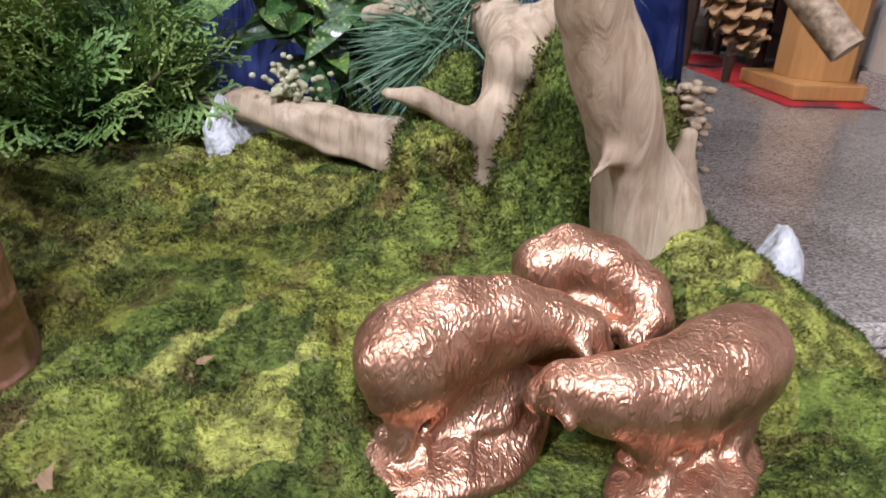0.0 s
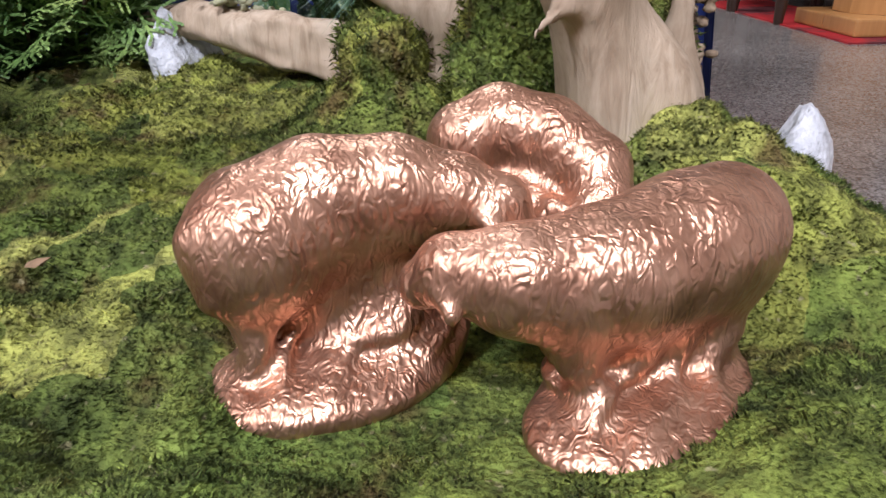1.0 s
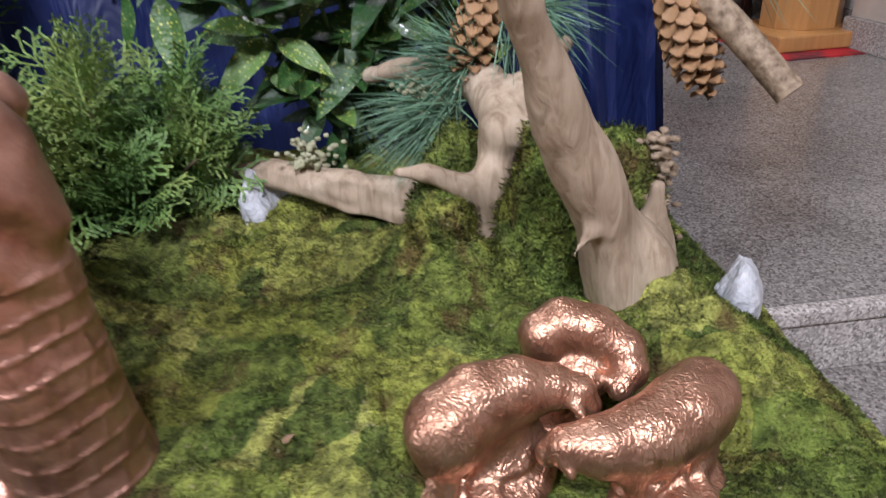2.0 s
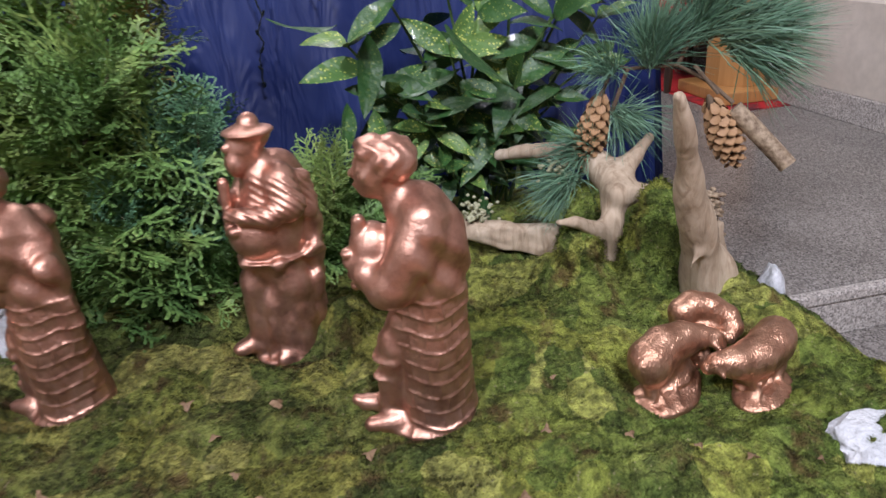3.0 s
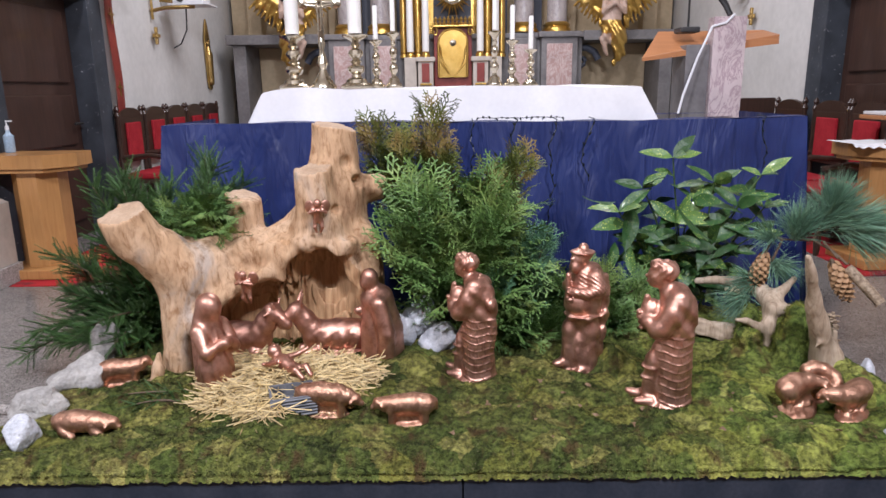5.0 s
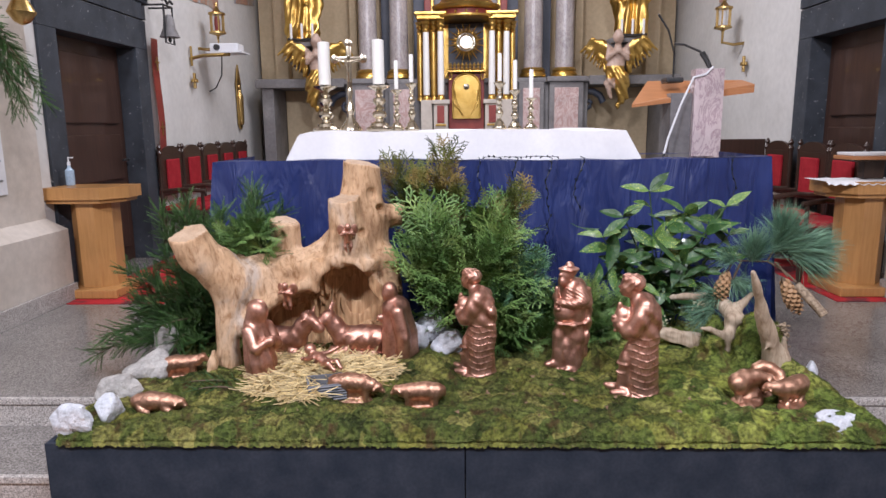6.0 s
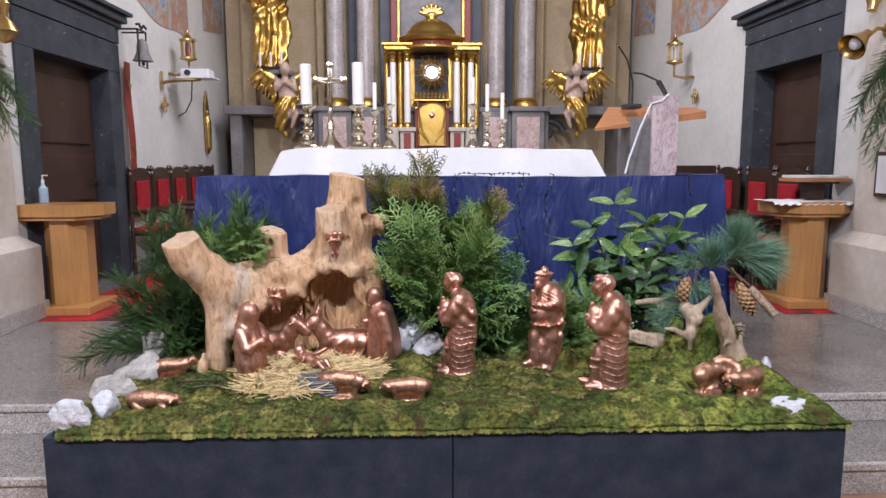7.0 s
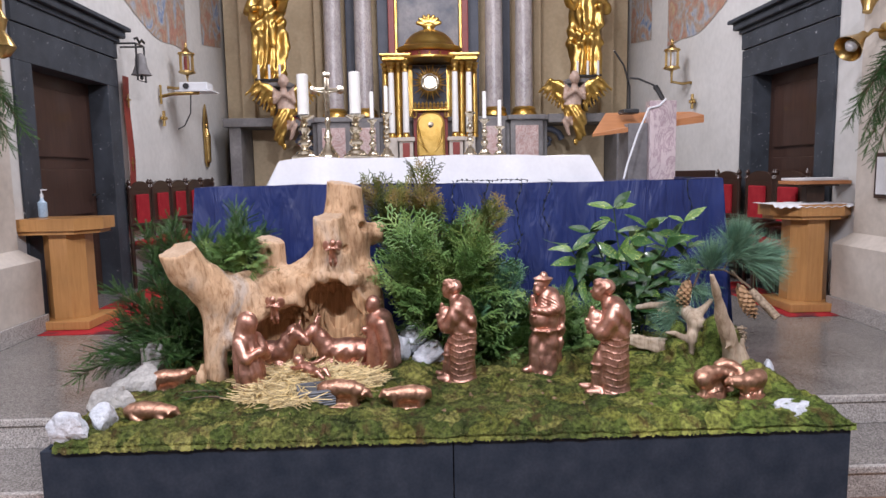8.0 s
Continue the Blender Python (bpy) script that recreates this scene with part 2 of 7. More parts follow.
VEINED = mat_marble("veined_pale_marble", (0.62, 0.52, 0.52), (0.38, 0.27, 0.30))
SLATE = mat_two("slate_blue_panel", (0.05, 0.06, 0.085), (0.08, 0.09, 0.12), 3, 0.5)
WAX = mat_two("white_wax", (0.78, 0.77, 0.72), (0.83, 0.82, 0.78), 8, 0.45, grain=0.04)
REDPAINT = mat_two("dark_red_paint", (0.22, 0.03, 0.025), (0.30, 0.05, 0.035), 8, 0.45)
VELVET = mat_two("red_velvet", (0.34, 0.015, 0.025), (0.44, 0.03, 0.04), 8, 0.85, spec=0.2)
CHAIRWOOD = mat_grain("dark_chair_wood", (0.030, 0.014, 0.009), (0.055, 0.028, 0.018), 0.4)
SKIN = mat_two("painted_wood", (0.50, 0.35, 0.27), (0.58, 0.42, 0.33), 8, 0.5)
IRON = mat_two("black_iron", (0.015, 0.015, 0.016), (0.03, 0.03, 0.03), 20, 0.45)
PLASTIC = mat_two("white_plastic", (0.70, 0.71, 0.73), (0.76, 0.77, 0.78), 6, 0.35, grain=0.04)
PAPER = mat_two("paper", (0.62, 0.62, 0.62), (0.70, 0.70, 0.70), 6, 0.8, grain=0.08)
ROCK = mat_two("white_rock", (0.52, 0.55, 0.59), (0.72, 0.74, 0.77), 14, 0.75, 45, 0.8, 0.014)
DULLROCK = mat_two("beige_grey_rock", (0.30, 0.29, 0.27), (0.55, 0.53, 0.49), 13, 0.8, 45, 0.9, 0.014)
STRAW = mat_leafy("straw", [(0.3, (0.50, 0.36, 0.16)), (0.7, (0.70, 0.56, 0.31))], 0.55, 0.4, 20)
CYPRESS = mat_leafy("cypress_green", [(0.3, (0.075, 0.165, 0.050)), (0.52, (0.15, 0.265, 0.075)), (0.70, (0.27, 0.36, 0.11))])
THUJA = mat_leafy("olive_thuja", [(0.3, (0.065, 0.095, 0.025)), (0.5, (0.13, 0.16, 0.035)), (0.64, (0.24, 0.17, 0.05))])
JUNIPER = mat_leafy("bluish_juniper", [(0.3, (0.08, 0.19, 0.105)), (0.7, (0.14, 0.28, 0.155))])
FIR = mat_leafy("fir_needles", [(0.3, (0.04, 0.10, 0.032)), (0.7, (0.10, 0.19, 0.06))], 0.4)
NEEDLE = mat_leafy("blue_green_needles", [(0.3, (0.10, 0.21, 0.15)), (0.7, (0.19, 0.33, 0.22))], 0.4)
LEAF = mat_aucuba()
TWIG = mat_two("twig_bark", (0.11, 0.075, 0.045), (0.18, 0.125, 0.08), 40, 0.8)
GREENSTEM = mat_two("green_stem", (0.06, 0.12, 0.03), (0.10, 0.17, 0.05), 20, 0.5)
BARK = mat_bands("scaly_bark", (0.13, 0.085, 0.05), (0.40, 0.31, 0.21))
CONE = mat_two("cone_scale", (0.28, 0.14, 0.06), (0.56, 0.35, 0.18), 30, 0.6)
DEADLEAF = mat_two("dead_leaf", (0.17, 0.10, 0.05), (0.28, 0.18, 0.10), 20, 0.7)
WIRE = mat_two("dark_green_wire", (0.008, 0.014, 0.012), (0.015, 0.02, 0.018), 20, 0.4)
ZINC = mat_two("grey_corrugated_board", (0.13, 0.14, 0.155), (0.20, 0.21, 0.225), 20, 0.6)
LICHEN = mat_two("pale_lichen", (0.34, 0.34, 0.20), (0.50, 0.50, 0.34), 60, 0.9)
INNER = mat_grain("raw_orange_wood", (0.28, 0.14, 0.06), (0.66, 0.42, 0.22), 0.75, "z", 0.0)
FRESCO_A, FRESCO_B = mat_fresco("fresco_paint", 3.0), mat_fresco("fresco_paint", 9.0)
PICTURE = mat_two("oil_painting", (0.05, 0.06, 0.085), (0.24, 0.22, 0.22), 3.2, 0.4)


# ---------------------------------------------------------------- mesh tools
class Geo:
    """Vertices and faces of one part, gathered from shaped pieces."""

    def __init__(self):
        self.v, self.f, self.smooth = [], [], False

    def add(self, vs, fs):
        o = len(self.v)
        self.v.extend([tuple(p) for p in vs])
        self.f.extend([tuple(i + o for i in q) for q in fs])
        return self

    def box(self, x0, x1, y0, y1, z0, z1, bevel=0.0):
        bm = bmesh.new()
        bmesh.ops.create_cube(bm, size=1.0)
        for q in bm.verts:
            q.co = ((x0 + x1) / 2 + q.co.x * (x1 - x0), (y0 + y1) / 2 + q.co.y * (y1 - y0), (z0 + z1) / 2 + q.co.z * (z1 - z0))
        if bevel:
            bmesh.ops.bevel(bm, geom=bm.edges[:], offset=bevel, segments=2, affect="EDGES", profile=0.6)
        return self.bm(bm)

    def bm(self, bm):
        bm.verts.index_update()
        self.add([q.co[:] for q in bm.verts], [[w.index for w in f.verts] for f in bm.faces])
        bm.free()
        return self

    def lathe(self, profile, x=0, y=0, z=0, n=24, flat=None):
        """profile: rows of radius, height."""
        vs, fs = [], []
        for r, h in profile:
            for i in range(n):
                a = 2 * math.pi * i / n
                vs.append((x + r * math.cos(a), y + r * math.sin(a), z + h))
        for j in range(len(profile) - 1):
            for i in range(n):
                fs.append((j * n + i, j * n + (i + 1) % n, (j + 1) * n + (i + 1) % n, (j + 1) * n + i))
        fs.append(tuple(range(n))[::-1])
        fs.append(tuple((len(profile) - 1) * n + i for i in range(n)))
        self.smooth = True
        return self.add(vs, fs)

    def tube(self, pts, r0, r1=None, n=8):
        r1 = r0 if r1 is None else r1
        pts = [Vector(p) for p in pts]
        vs, fs = [], []
        up = Vector((0.13, 0.21, 0.97))
        for j, p in enumerate(pts):
            d = (pts[min(j + 1, len(pts) - 1)] - pts[max(j - 1, 0)]).normalized()
            u = d.cross(up)
            u = u.normalized() if u.length > 0.05 else d.orthogonal().normalized()
            w = d.cross(u)
            r = r0 + (r1 - r0) * j / max(1, len(pts) - 1)
            for i in range(n):
                a = 2 * math.pi * i / n
                vs.append(p + u * (r * math.cos(a)) + w * (r * math.sin(a)))
        for j in range(len(pts) - 1):
            for i in range(n):
                fs.append((j * n + i, j * n + (i + 1) % n, (j + 1) * n + (i + 1) % n, (j + 1) * n + i))
        fs.append(tuple(range(n))[::-1])
        fs.append(tuple((len(pts) - 1) * n + i for i in range(n)))
        self.smooth = True
        return self.add(vs, fs)

    def grid(self, fn, nu, nv):
        vs = [fn(i / nu, j / nv) for j in range(nv + 1) for i in range(nu + 1)]
        fs = [(j * (nu + 1) + i, j * (nu + 1) + i + 1, (j + 1) * (nu + 1) + i + 1, (j + 1) * (nu + 1) + i) for j in range(nv) for i in range(nu)]
        return self.add(vs, fs)

    def prism(self, outline, z0, z1, bevel=0.0):
        """A flat outline in x, y raised from z0 to z1."""
        n = len(outline)
        vs = [(x, y, z0) for x, y in outline] + [(x, y, z1) for x, y in outline]
        fs = [(i, (i + 1) % n, n + (i + 1) % n, n + i) for i in range(n)] + [tuple(range(n))[::-1], tuple(range(n, 2 * n))]
        return self.add(vs, fs)

    def moved(self, m):
        self.v = [tuple(m @ Vector(p)) for p in self.v]
        return self

    def mesh(self, name, material):
        me = bpy.data.meshes.new(name)
        me.from_pydata(self.v, [], self.f)
        if self.smooth:
            me.shade_smooth()
            me.set_sharp_from_angle(angle=radians(38))
        me.materials.append(material)
        return me


def mesh_arrays(name, V, F, material, smooth=True):
    """A mesh from arrays: V (n, 3), F (m, k)."""
    me = bpy.data.meshes.new(name)
    V, F = np.asarray(V, np.float32), np.asarray(F, np.int32)
    m, k = F.shape
    me.vertices.add(len(V))
    me.vertices.foreach_set("co", V.ravel())
    me.loops.add(m * k)
    me.loops.foreach_set("vertex_index", F.ravel())
    me.polygons.add(m)
    me.polygons.foreach_set("loop_start", np.arange(0, m * k, k, dtype=np.int32))
    me.polygons.foreach_set("loop_total", np.full(m, k, np.int32))
    me.polygons.foreach_set("use_smooth", np.full(m, smooth))
    me.update(calc_edges=True)
    me.materials.append(material)
    return me


def thing(name, loc, label, category, group="", kind=""):
    ob = new(name)
    ob.empty_display_size = 0.05
    ob.location = loc
    return tagged(ob, label, category, group, kind)


def part(name, geo, material, parent, label=""):
    """One mesh under a thing or a part; its places are given in the world."""
    me = geo if isinstance(geo, bpy.types.Mesh) else geo.mesh(name, material)
    ob = new(name, me)
    ob.parent = parent
    root = parent
    m = Matrix.Translation(root.location)
    while root.parent:
        root = root.parent
        m = Matrix.Translation(root.location)
    if parent.parent is None:
        ob.matrix_parent_inverse = m.inverted()
    if label:
        ob["label"] = label
    return ob


def solid(name, geo, material, label, category, group="", kind=""):
    """A thing of a single mesh."""
    me = geo if isinstance(geo, bpy.types.Mesh) else geo.mesh(name, material)
    return tagged(new(name, me), label, category, group, kind)


def structure(name, geo, material, label, category=""):
    return solid(name, geo, material, label, category or name.split("_")[0], "", "structure")


# ---------------------------------------------------------------- modelled forms
class Form:
    """A rounded body built up from melted capsules and ellipsoids, meshed on an even lattice."""

    def __init__(self):
        self.ops = []

    def cap(self, a, b, r1, r2=None, k=0.02):
        self.ops.append(("cap", np.array(a, float), np.array(b, float), r1, r1 if r2 is None else r2, k))
        return self

    def chain(self, rows, k=0.02):
        self.ops.append(("chain", [(np.array(p, float), r) for p, r in rows], None, 0, 0, k))
        return self

    def egg(self, c, r, k=0.02, turn=0.0, minus=False):
        self.ops.append(("dig" if minus else "egg", np.array(c, float), np.array(r, float), radians(turn), 0, k))
        return self

    def cut(self, p, n, within=None):
        self.ops.append(("cut", np.array(p, float), np.array(n, float) / np.linalg.norm(n), within, 0, 0))
        return self

    def value(self, X, Y, Z):
        D = np.full(np.broadcast(X, Y, Z).shape, 9.0, np.float32)
        for kind, a, b, p, q, k in self.ops:
            if kind == "chain":
                d = None
                for (p0, r0), (p1, r1) in zip(a, a[1:]):
                    ba = p1 - p0
                    t = np.clip(((X - p0[0]) * ba[0] + (Y - p0[1]) * ba[1] + (Z - p0[2]) * ba[2]) / max(1e-9, ba @ ba), 0, 1)
                    e = np.sqrt((X - p0[0] - t * ba[0]) ** 2 + (Y - p0[1] - t * ba[1]) ** 2 + (Z - p0[2] - t * ba[2]) ** 2) - (r0 + (r1 - r0) * t * t * (3 - 2 * t))
                    if d is None:
                        d = e
                    else:
                        h = np.clip(0.5 + 0.5 * (e - d) / 0.004, 0, 1)
                        d = e + (d - e) * h - 0.004 * h * (1 - h)
            elif kind == "cap":
                ba = b - a
                t = ((X - a[0]) * ba[0] + (Y - a[1]) * ba[1] + (Z - a[2]) * ba[2]) / max(1e-9, ba @ ba)
                t = np.clip(t, 0, 1)
                d = np.sqrt((X - a[0] - t * ba[0]) ** 2 + (Y - a[1] - t * ba[1]) ** 2 + (Z - a[2] - t * ba[2]) ** 2) - (p + (q - p) * t)
            elif kind in ("egg", "dig"):
                c, s = math.cos(p), math.sin(p)
                x, y, z = (X - a[0]) * c + (Y - a[1]) * s, (Y - a[1]) * c - (X - a[0]) * s, Z - a[2]
                k0 = np.sqrt((x / b[0]) ** 2 + (y / b[1]) ** 2 + (z / b[2]) ** 2)
                k1 = np.sqrt((x / b[0] ** 2) ** 2 + (y / b[1] ** 2) ** 2 + (z / b[2] ** 2) ** 2)
                d = k0 * (k0 - 1) / np.maximum(k1, 1e-6)
            else:
                d = (X - a[0]) * b[0] + (Y - a[1]) * b[1] + (Z - a[2]) * b[2]
                if p is None:
                    D = np.maximum(D, d)
                else:
                    near = np.sqrt((X - a[0]) ** 2 + (Y - a[1]) ** 2 + (Z - a[2]) ** 2) < p
                    D = np.where(near, np.maximum(D, d), D)
                continue
            if kind == "dig":
                h = np.clip(0.5 - 0.5 * (D + d) / k, 0, 1)
                D = D + (-d - D) * h + k * h * (1 - h)
            else:
                h = np.clip(0.5 + 0.5 * (d - D) / k, 0, 1)
                D = d + (D - d) * h - k * h * (1 - h)
                D = np.where(h <= 0, np.minimum(D, 9.0), D)
        return D

    def mesh(self, name, material, lo, hi, h, relief=None):
        lo, hi = np.array(lo, float), np.array(hi, float)
        n = np.ceil((hi - lo) / h).astype(int) + 1
        X = (lo[0] + h * np.arange(n[0]))[:, None, None]
        Y = (lo[1] + h * np.arange(n[1]))[None, :, None]
        Z = (lo[2] + h * np.arange(n[2]))[None, None, :]
        D = self.value(X, Y, Z)
        if relief is not None:
            D = D + relief(X, Y, Z)
        S = D < 0
        c = [(i, j, k) for i in (0, 1) for j in (0, 1) for k in (0, 1)]

        def corner(A, o):
            return A[o[0]:A.shape[0] - 1 + o[0], o[1]:A.shape[1] - 1 + o[1], o[2]:A.shape[2] - 1 + o[2]]
        count = sum(corner(S, o).astype(np.int8) for o in c)
        act = (count > 0) & (count < 8)
        I, J, K = np.nonzero(act)
        P, W = np.zeros((len(I), 3)), np.zeros(len(I))
        for o in c:
            for ax in range(3):
                if o[ax]:
                    continue
                e = list(o)
                e[ax] = 1
                f0, f1 = D[I + o[0], J + o[1], K + o[2]], D[I + e[0], J + e[1], K + e[2]]
                m = (f0 < 0) != (f1 < 0)
                t = np.where(m, f0 / np.where(m, f0 - f1, 1), 0)
                q = np.tile(np.array(o, float), (len(I), 1))
                q[:, ax] += t
                P[m] += q[m]
                W += m
        V = (P / W[:, None] + np.stack([I, J, K], 1)) * h + lo
        idx = np.full(act.shape, -1, np.int64)
        idx[act] = np.arange(len(I))
        quads = []
        for ax in range(3):
            b, d = (ax + 1) % 3, (ax + 2) % 3
            s0 = [slice(None)] * 3
            s1 = [slice(None)] * 3
            s0[ax], s1[ax] = slice(0, -1), slice(1, None)
            A, B = S[tuple(s0)], S[tuple(s1)]
            E = np.argwhere(A != B)
            E = E[(E[:, b] > 0) & (E[:, d] > 0) & (E[:, b] < S.shape[b] - 1) & (E[:, d] < S.shape[d] - 1)]
            q = []
            for ob_, od in ((-1, -1), (0, -1), (0, 0), (-1, 0)):
                g = E.copy()
                g[:, b] += ob_
                g[:, d] += od
                q.append(idx[g[:, 0], g[:, 1], g[:, 2]])
            q = np.stack(q, 1)
            flip = ~A[E[:, 0], E[:, 1], E[:, 2]]
            q[flip] = q[flip][:, ::-1]
            quads.append(q)
        F = np.concatenate(quads)
        F = F[(F >= 0).all(1)]
        return mesh_arrays(name, V, F, material)


def fbm(x, y, z, scale, seed=0.0):
    """A cheap smooth noise on arrays, about -1 to 1."""
    x, y, z = x * scale + seed, y * scale + 1.7 * seed, z * scale - seed
    return (np.sin(x * 1.9 + 1.3 * np.sin(y * 1.7 + z)) + np.sin(y * 2.3 + 1.1 * np.sin(z * 1.9 + x * 1.3)) + np.sin(z * 2.1 + 1.2 * np.sin(x * 2.2 - y))) / 3

# ---------------------------------------------------------------- the church: floors, walls, doors
structure("floor", Geo().box(-4.6, 4.6, 0.86, 9.4, -0.34, 0.0, 0.004), FLOOR, "polished grey speckled granite chancel floor")
structure("step_upper", Geo().box(-4.6, 4.6, 0.385, 0.858, -0.34, -0.15, 0.004), FLOOR, "polished granite step below the chancel floor", "step")
structure("nave_floor", Geo().box(-4.6, 4.6, -8.2, 0.383, -0.4, -0.30), NAVE, "reddish terracotta nave floor", "floor")
structure("riser_upper", Geo().box(-4.6, 4.6, 0.838, 0.857, -0.148, -0.036).box(-4.6, 4.6, 0.828, 0.859, -0.034, -0.002, 0.005), RISER, "speckled granite step riser", "step")
structure("riser_lower", Geo().box(-4.6, 4.6, 0.364, 0.382, -0.298, -0.186).box(-4.6, 4.6, 0.354, 0.384, -0.184, -0.152, 0.005), RISER, "speckled granite step riser", "step")
for s, side in ((-1, "left"), (1, "right")):
    def bx(g, x0, x1, *rest):
        return g.box(min(s * x0, s * x1), max(s * x0, s * x1), *rest)
    y0, y1, top = (3.13, 4.45, 2.08) if s < 0 else (3.31, 4.45, 2.09)
    g = Geo()
    bx(g, 3.25, 3.75, 2.72, y0, 0, 5.4)
    bx(g, 3.25, 3.75, y1, 9.0, 0, 5.4)
    bx(g, 3.25, 3.75, y0, y1, top, 5.4)
    structure("wall_" + side, g, WHITE, "white plastered chancel wall")
    g = Geo()
    bx(g, 3.20, 4.62, 1.75, 2.70, 0.62, 5.4)
    structure("pier_" + side, g, BEIGE, "beige plastered arch pier", "pier")
    g = Geo()
    bx(g, 3.09, 4.62, 1.64, 2.78, 0.13, 0.55)
    out = [(3.09, 0.55), (3.20, 0.64), (4.62, 0.64), (4.62, 0.55)]
    vs = [(s * x, y, z) for y in (1.64, 2.78) for x, z in out]
    vs[1] = (s * 3.20, 1.75, 0.64)
    vs[5] = (s * 3.20, 2.70, 0.64)
    g.add(vs, [(0, 1, 2, 3), (7, 6, 5, 4), (0, 4, 5, 1), (1, 5, 6, 2)])
    structure("plinth_" + side, g, BEIGE, "beige plaster pier plinth with a sloped top", "plinth")
    g = Geo()
    bx(g, 3.07, 4.62, 1.62, 2.80, 0, 0.128, 0.004)
    bx(g, 3.235, 3.26, 2.80, y0 - 0.25, 0, 0.12)
    bx(g, 3.235, 3.26, y1 + 0.24, 8.4, 0, 0.12)
    structure("baseboard_" + side, g, RISER, "grey granite skirting", "baseboard")
    g = Geo()
    bx(g, 4.6, 4.9, -8.2, 1.75, -0.4, 5.4)
    structure("nave_wall_" + side, g, WHITE, "white nave wall", "wall")
    # stone door surround with a moulded cornice, and the recessed door
    door = tagged(thing("door_" + ("1" if s < 0 else "2"), (s * 3.25, y0, 0), "dark brown panelled wooden door in a dark grey stone surround", "door", "", "structure"))
    g = Geo()
    bx(g, 3.225, 3.62, y0 - 0.235, y0 + 0.008, 0, top - 0.008, 0.006)
    bx(g, 3.225, 3.62, y1 - 0.008, y1 + 0.235, 0, top - 0.008, 0.006)
    bx(g, 3.225, 3.62, y0 - 0.235, y1 + 0.235, top - 0.007, top + 0.27, 0.006)
    part("surround", g, STONE, door)
    g = Geo()
    bx(g, 3.215, 3.3, y0 - 0.235, y1 + 0.235, top + 0.28, top + 0.44, 0.005)
    bx(g, 3.195, 3.3, y0 - 0.27, y1 + 0.27, top + 0.442, top + 0.485, 0.01)
    bx(g, 3.15, 3.3, y0 - 0.32, y1 + 0.32, top + 0.487, top + 0.56, 0.02)
    bx(g, 3.11, 3.3, y0 - 0.36, y1 + 0.36, top + 0.562, top + 0.60, 0.008)
    part("cornice", g, STONE, door)
    g = Geo()
    bx(g, 3.42, 3.46, y0 + 0.009, y1 - 0.009, 0.0, top - 0.009)
    part("door_leaf", g, DOORWOOD, door)
    for pz0, pz1 in ((0.15, 0.72), (0.82, 1.25), (1.35, 1.95)):
        g = Geo()
        bx(g, 3.395, 3.42, y0 + 0.12, y1 - 0.12, pz0, pz1, 0.012)
        part("door_panel", g, DOORWOOD, door)
    g = Geo().tube([(s * 3.42, y1 - 0.1, 1.0), (s * 3.35, y1 - 0.1, 1.0), (s * 3.35, y1 - 0.22, 1.0)], 0.011)
    part("door_handle", g, IRON, door)
    # wall paintings with an irregular lower edge
    g = Geo()

    def edge(u, v):
        y = 4.70 + 2.2 * u
        lowz = 2.95 - 0.22 * u + 0.05 * math.sin(9 * u) + 0.12 * max(0, 0.25 - u) * 4
        return (s * 3.243, y, lowz + (4.9 - lowz) * v)
    g.grid(edge, 20, 4)
    structure("fresco_" + side, g, FRESCO_A, "faded blue and ochre wall painting on plaster", "fresco")
    g = Geo().grid(lambda u, v: (s * 3.243, 7.55 + 0.95 * u, 3.02 + 0.12 * u + v * 1.9), 4, 4)
    structure("fresco_rear_" + side, g, FRESCO_B, "dim figure painting on the plaster wall", "fresco")
    g = Geo()
    bx(g, 2.32 if s < 0 else 2.66, 3.06, 2.60, 4.9 if s < 0 else 4.2, 0.0, 0.006)
    structure("carpet_" + side, g, CARPET, "red carpet runner on the granite floor", "carpet")
structure("wall_back", Geo().box(-3.75, 3.75, 8.9, 9.2, 0, 5.4), CREAM, "cream apse wall behind the high altar")
structure("wall_nave_end", Geo().box(-4.9, 4.9, -8.5, -8.2, -0.4, 5.4), WHITE, "white nave end wall", "wall")
structure("ceiling", Geo().box(-5, 5, -8.5, 9.2, 5.4, 5.6), WHITE, "white vaulted church ceiling")

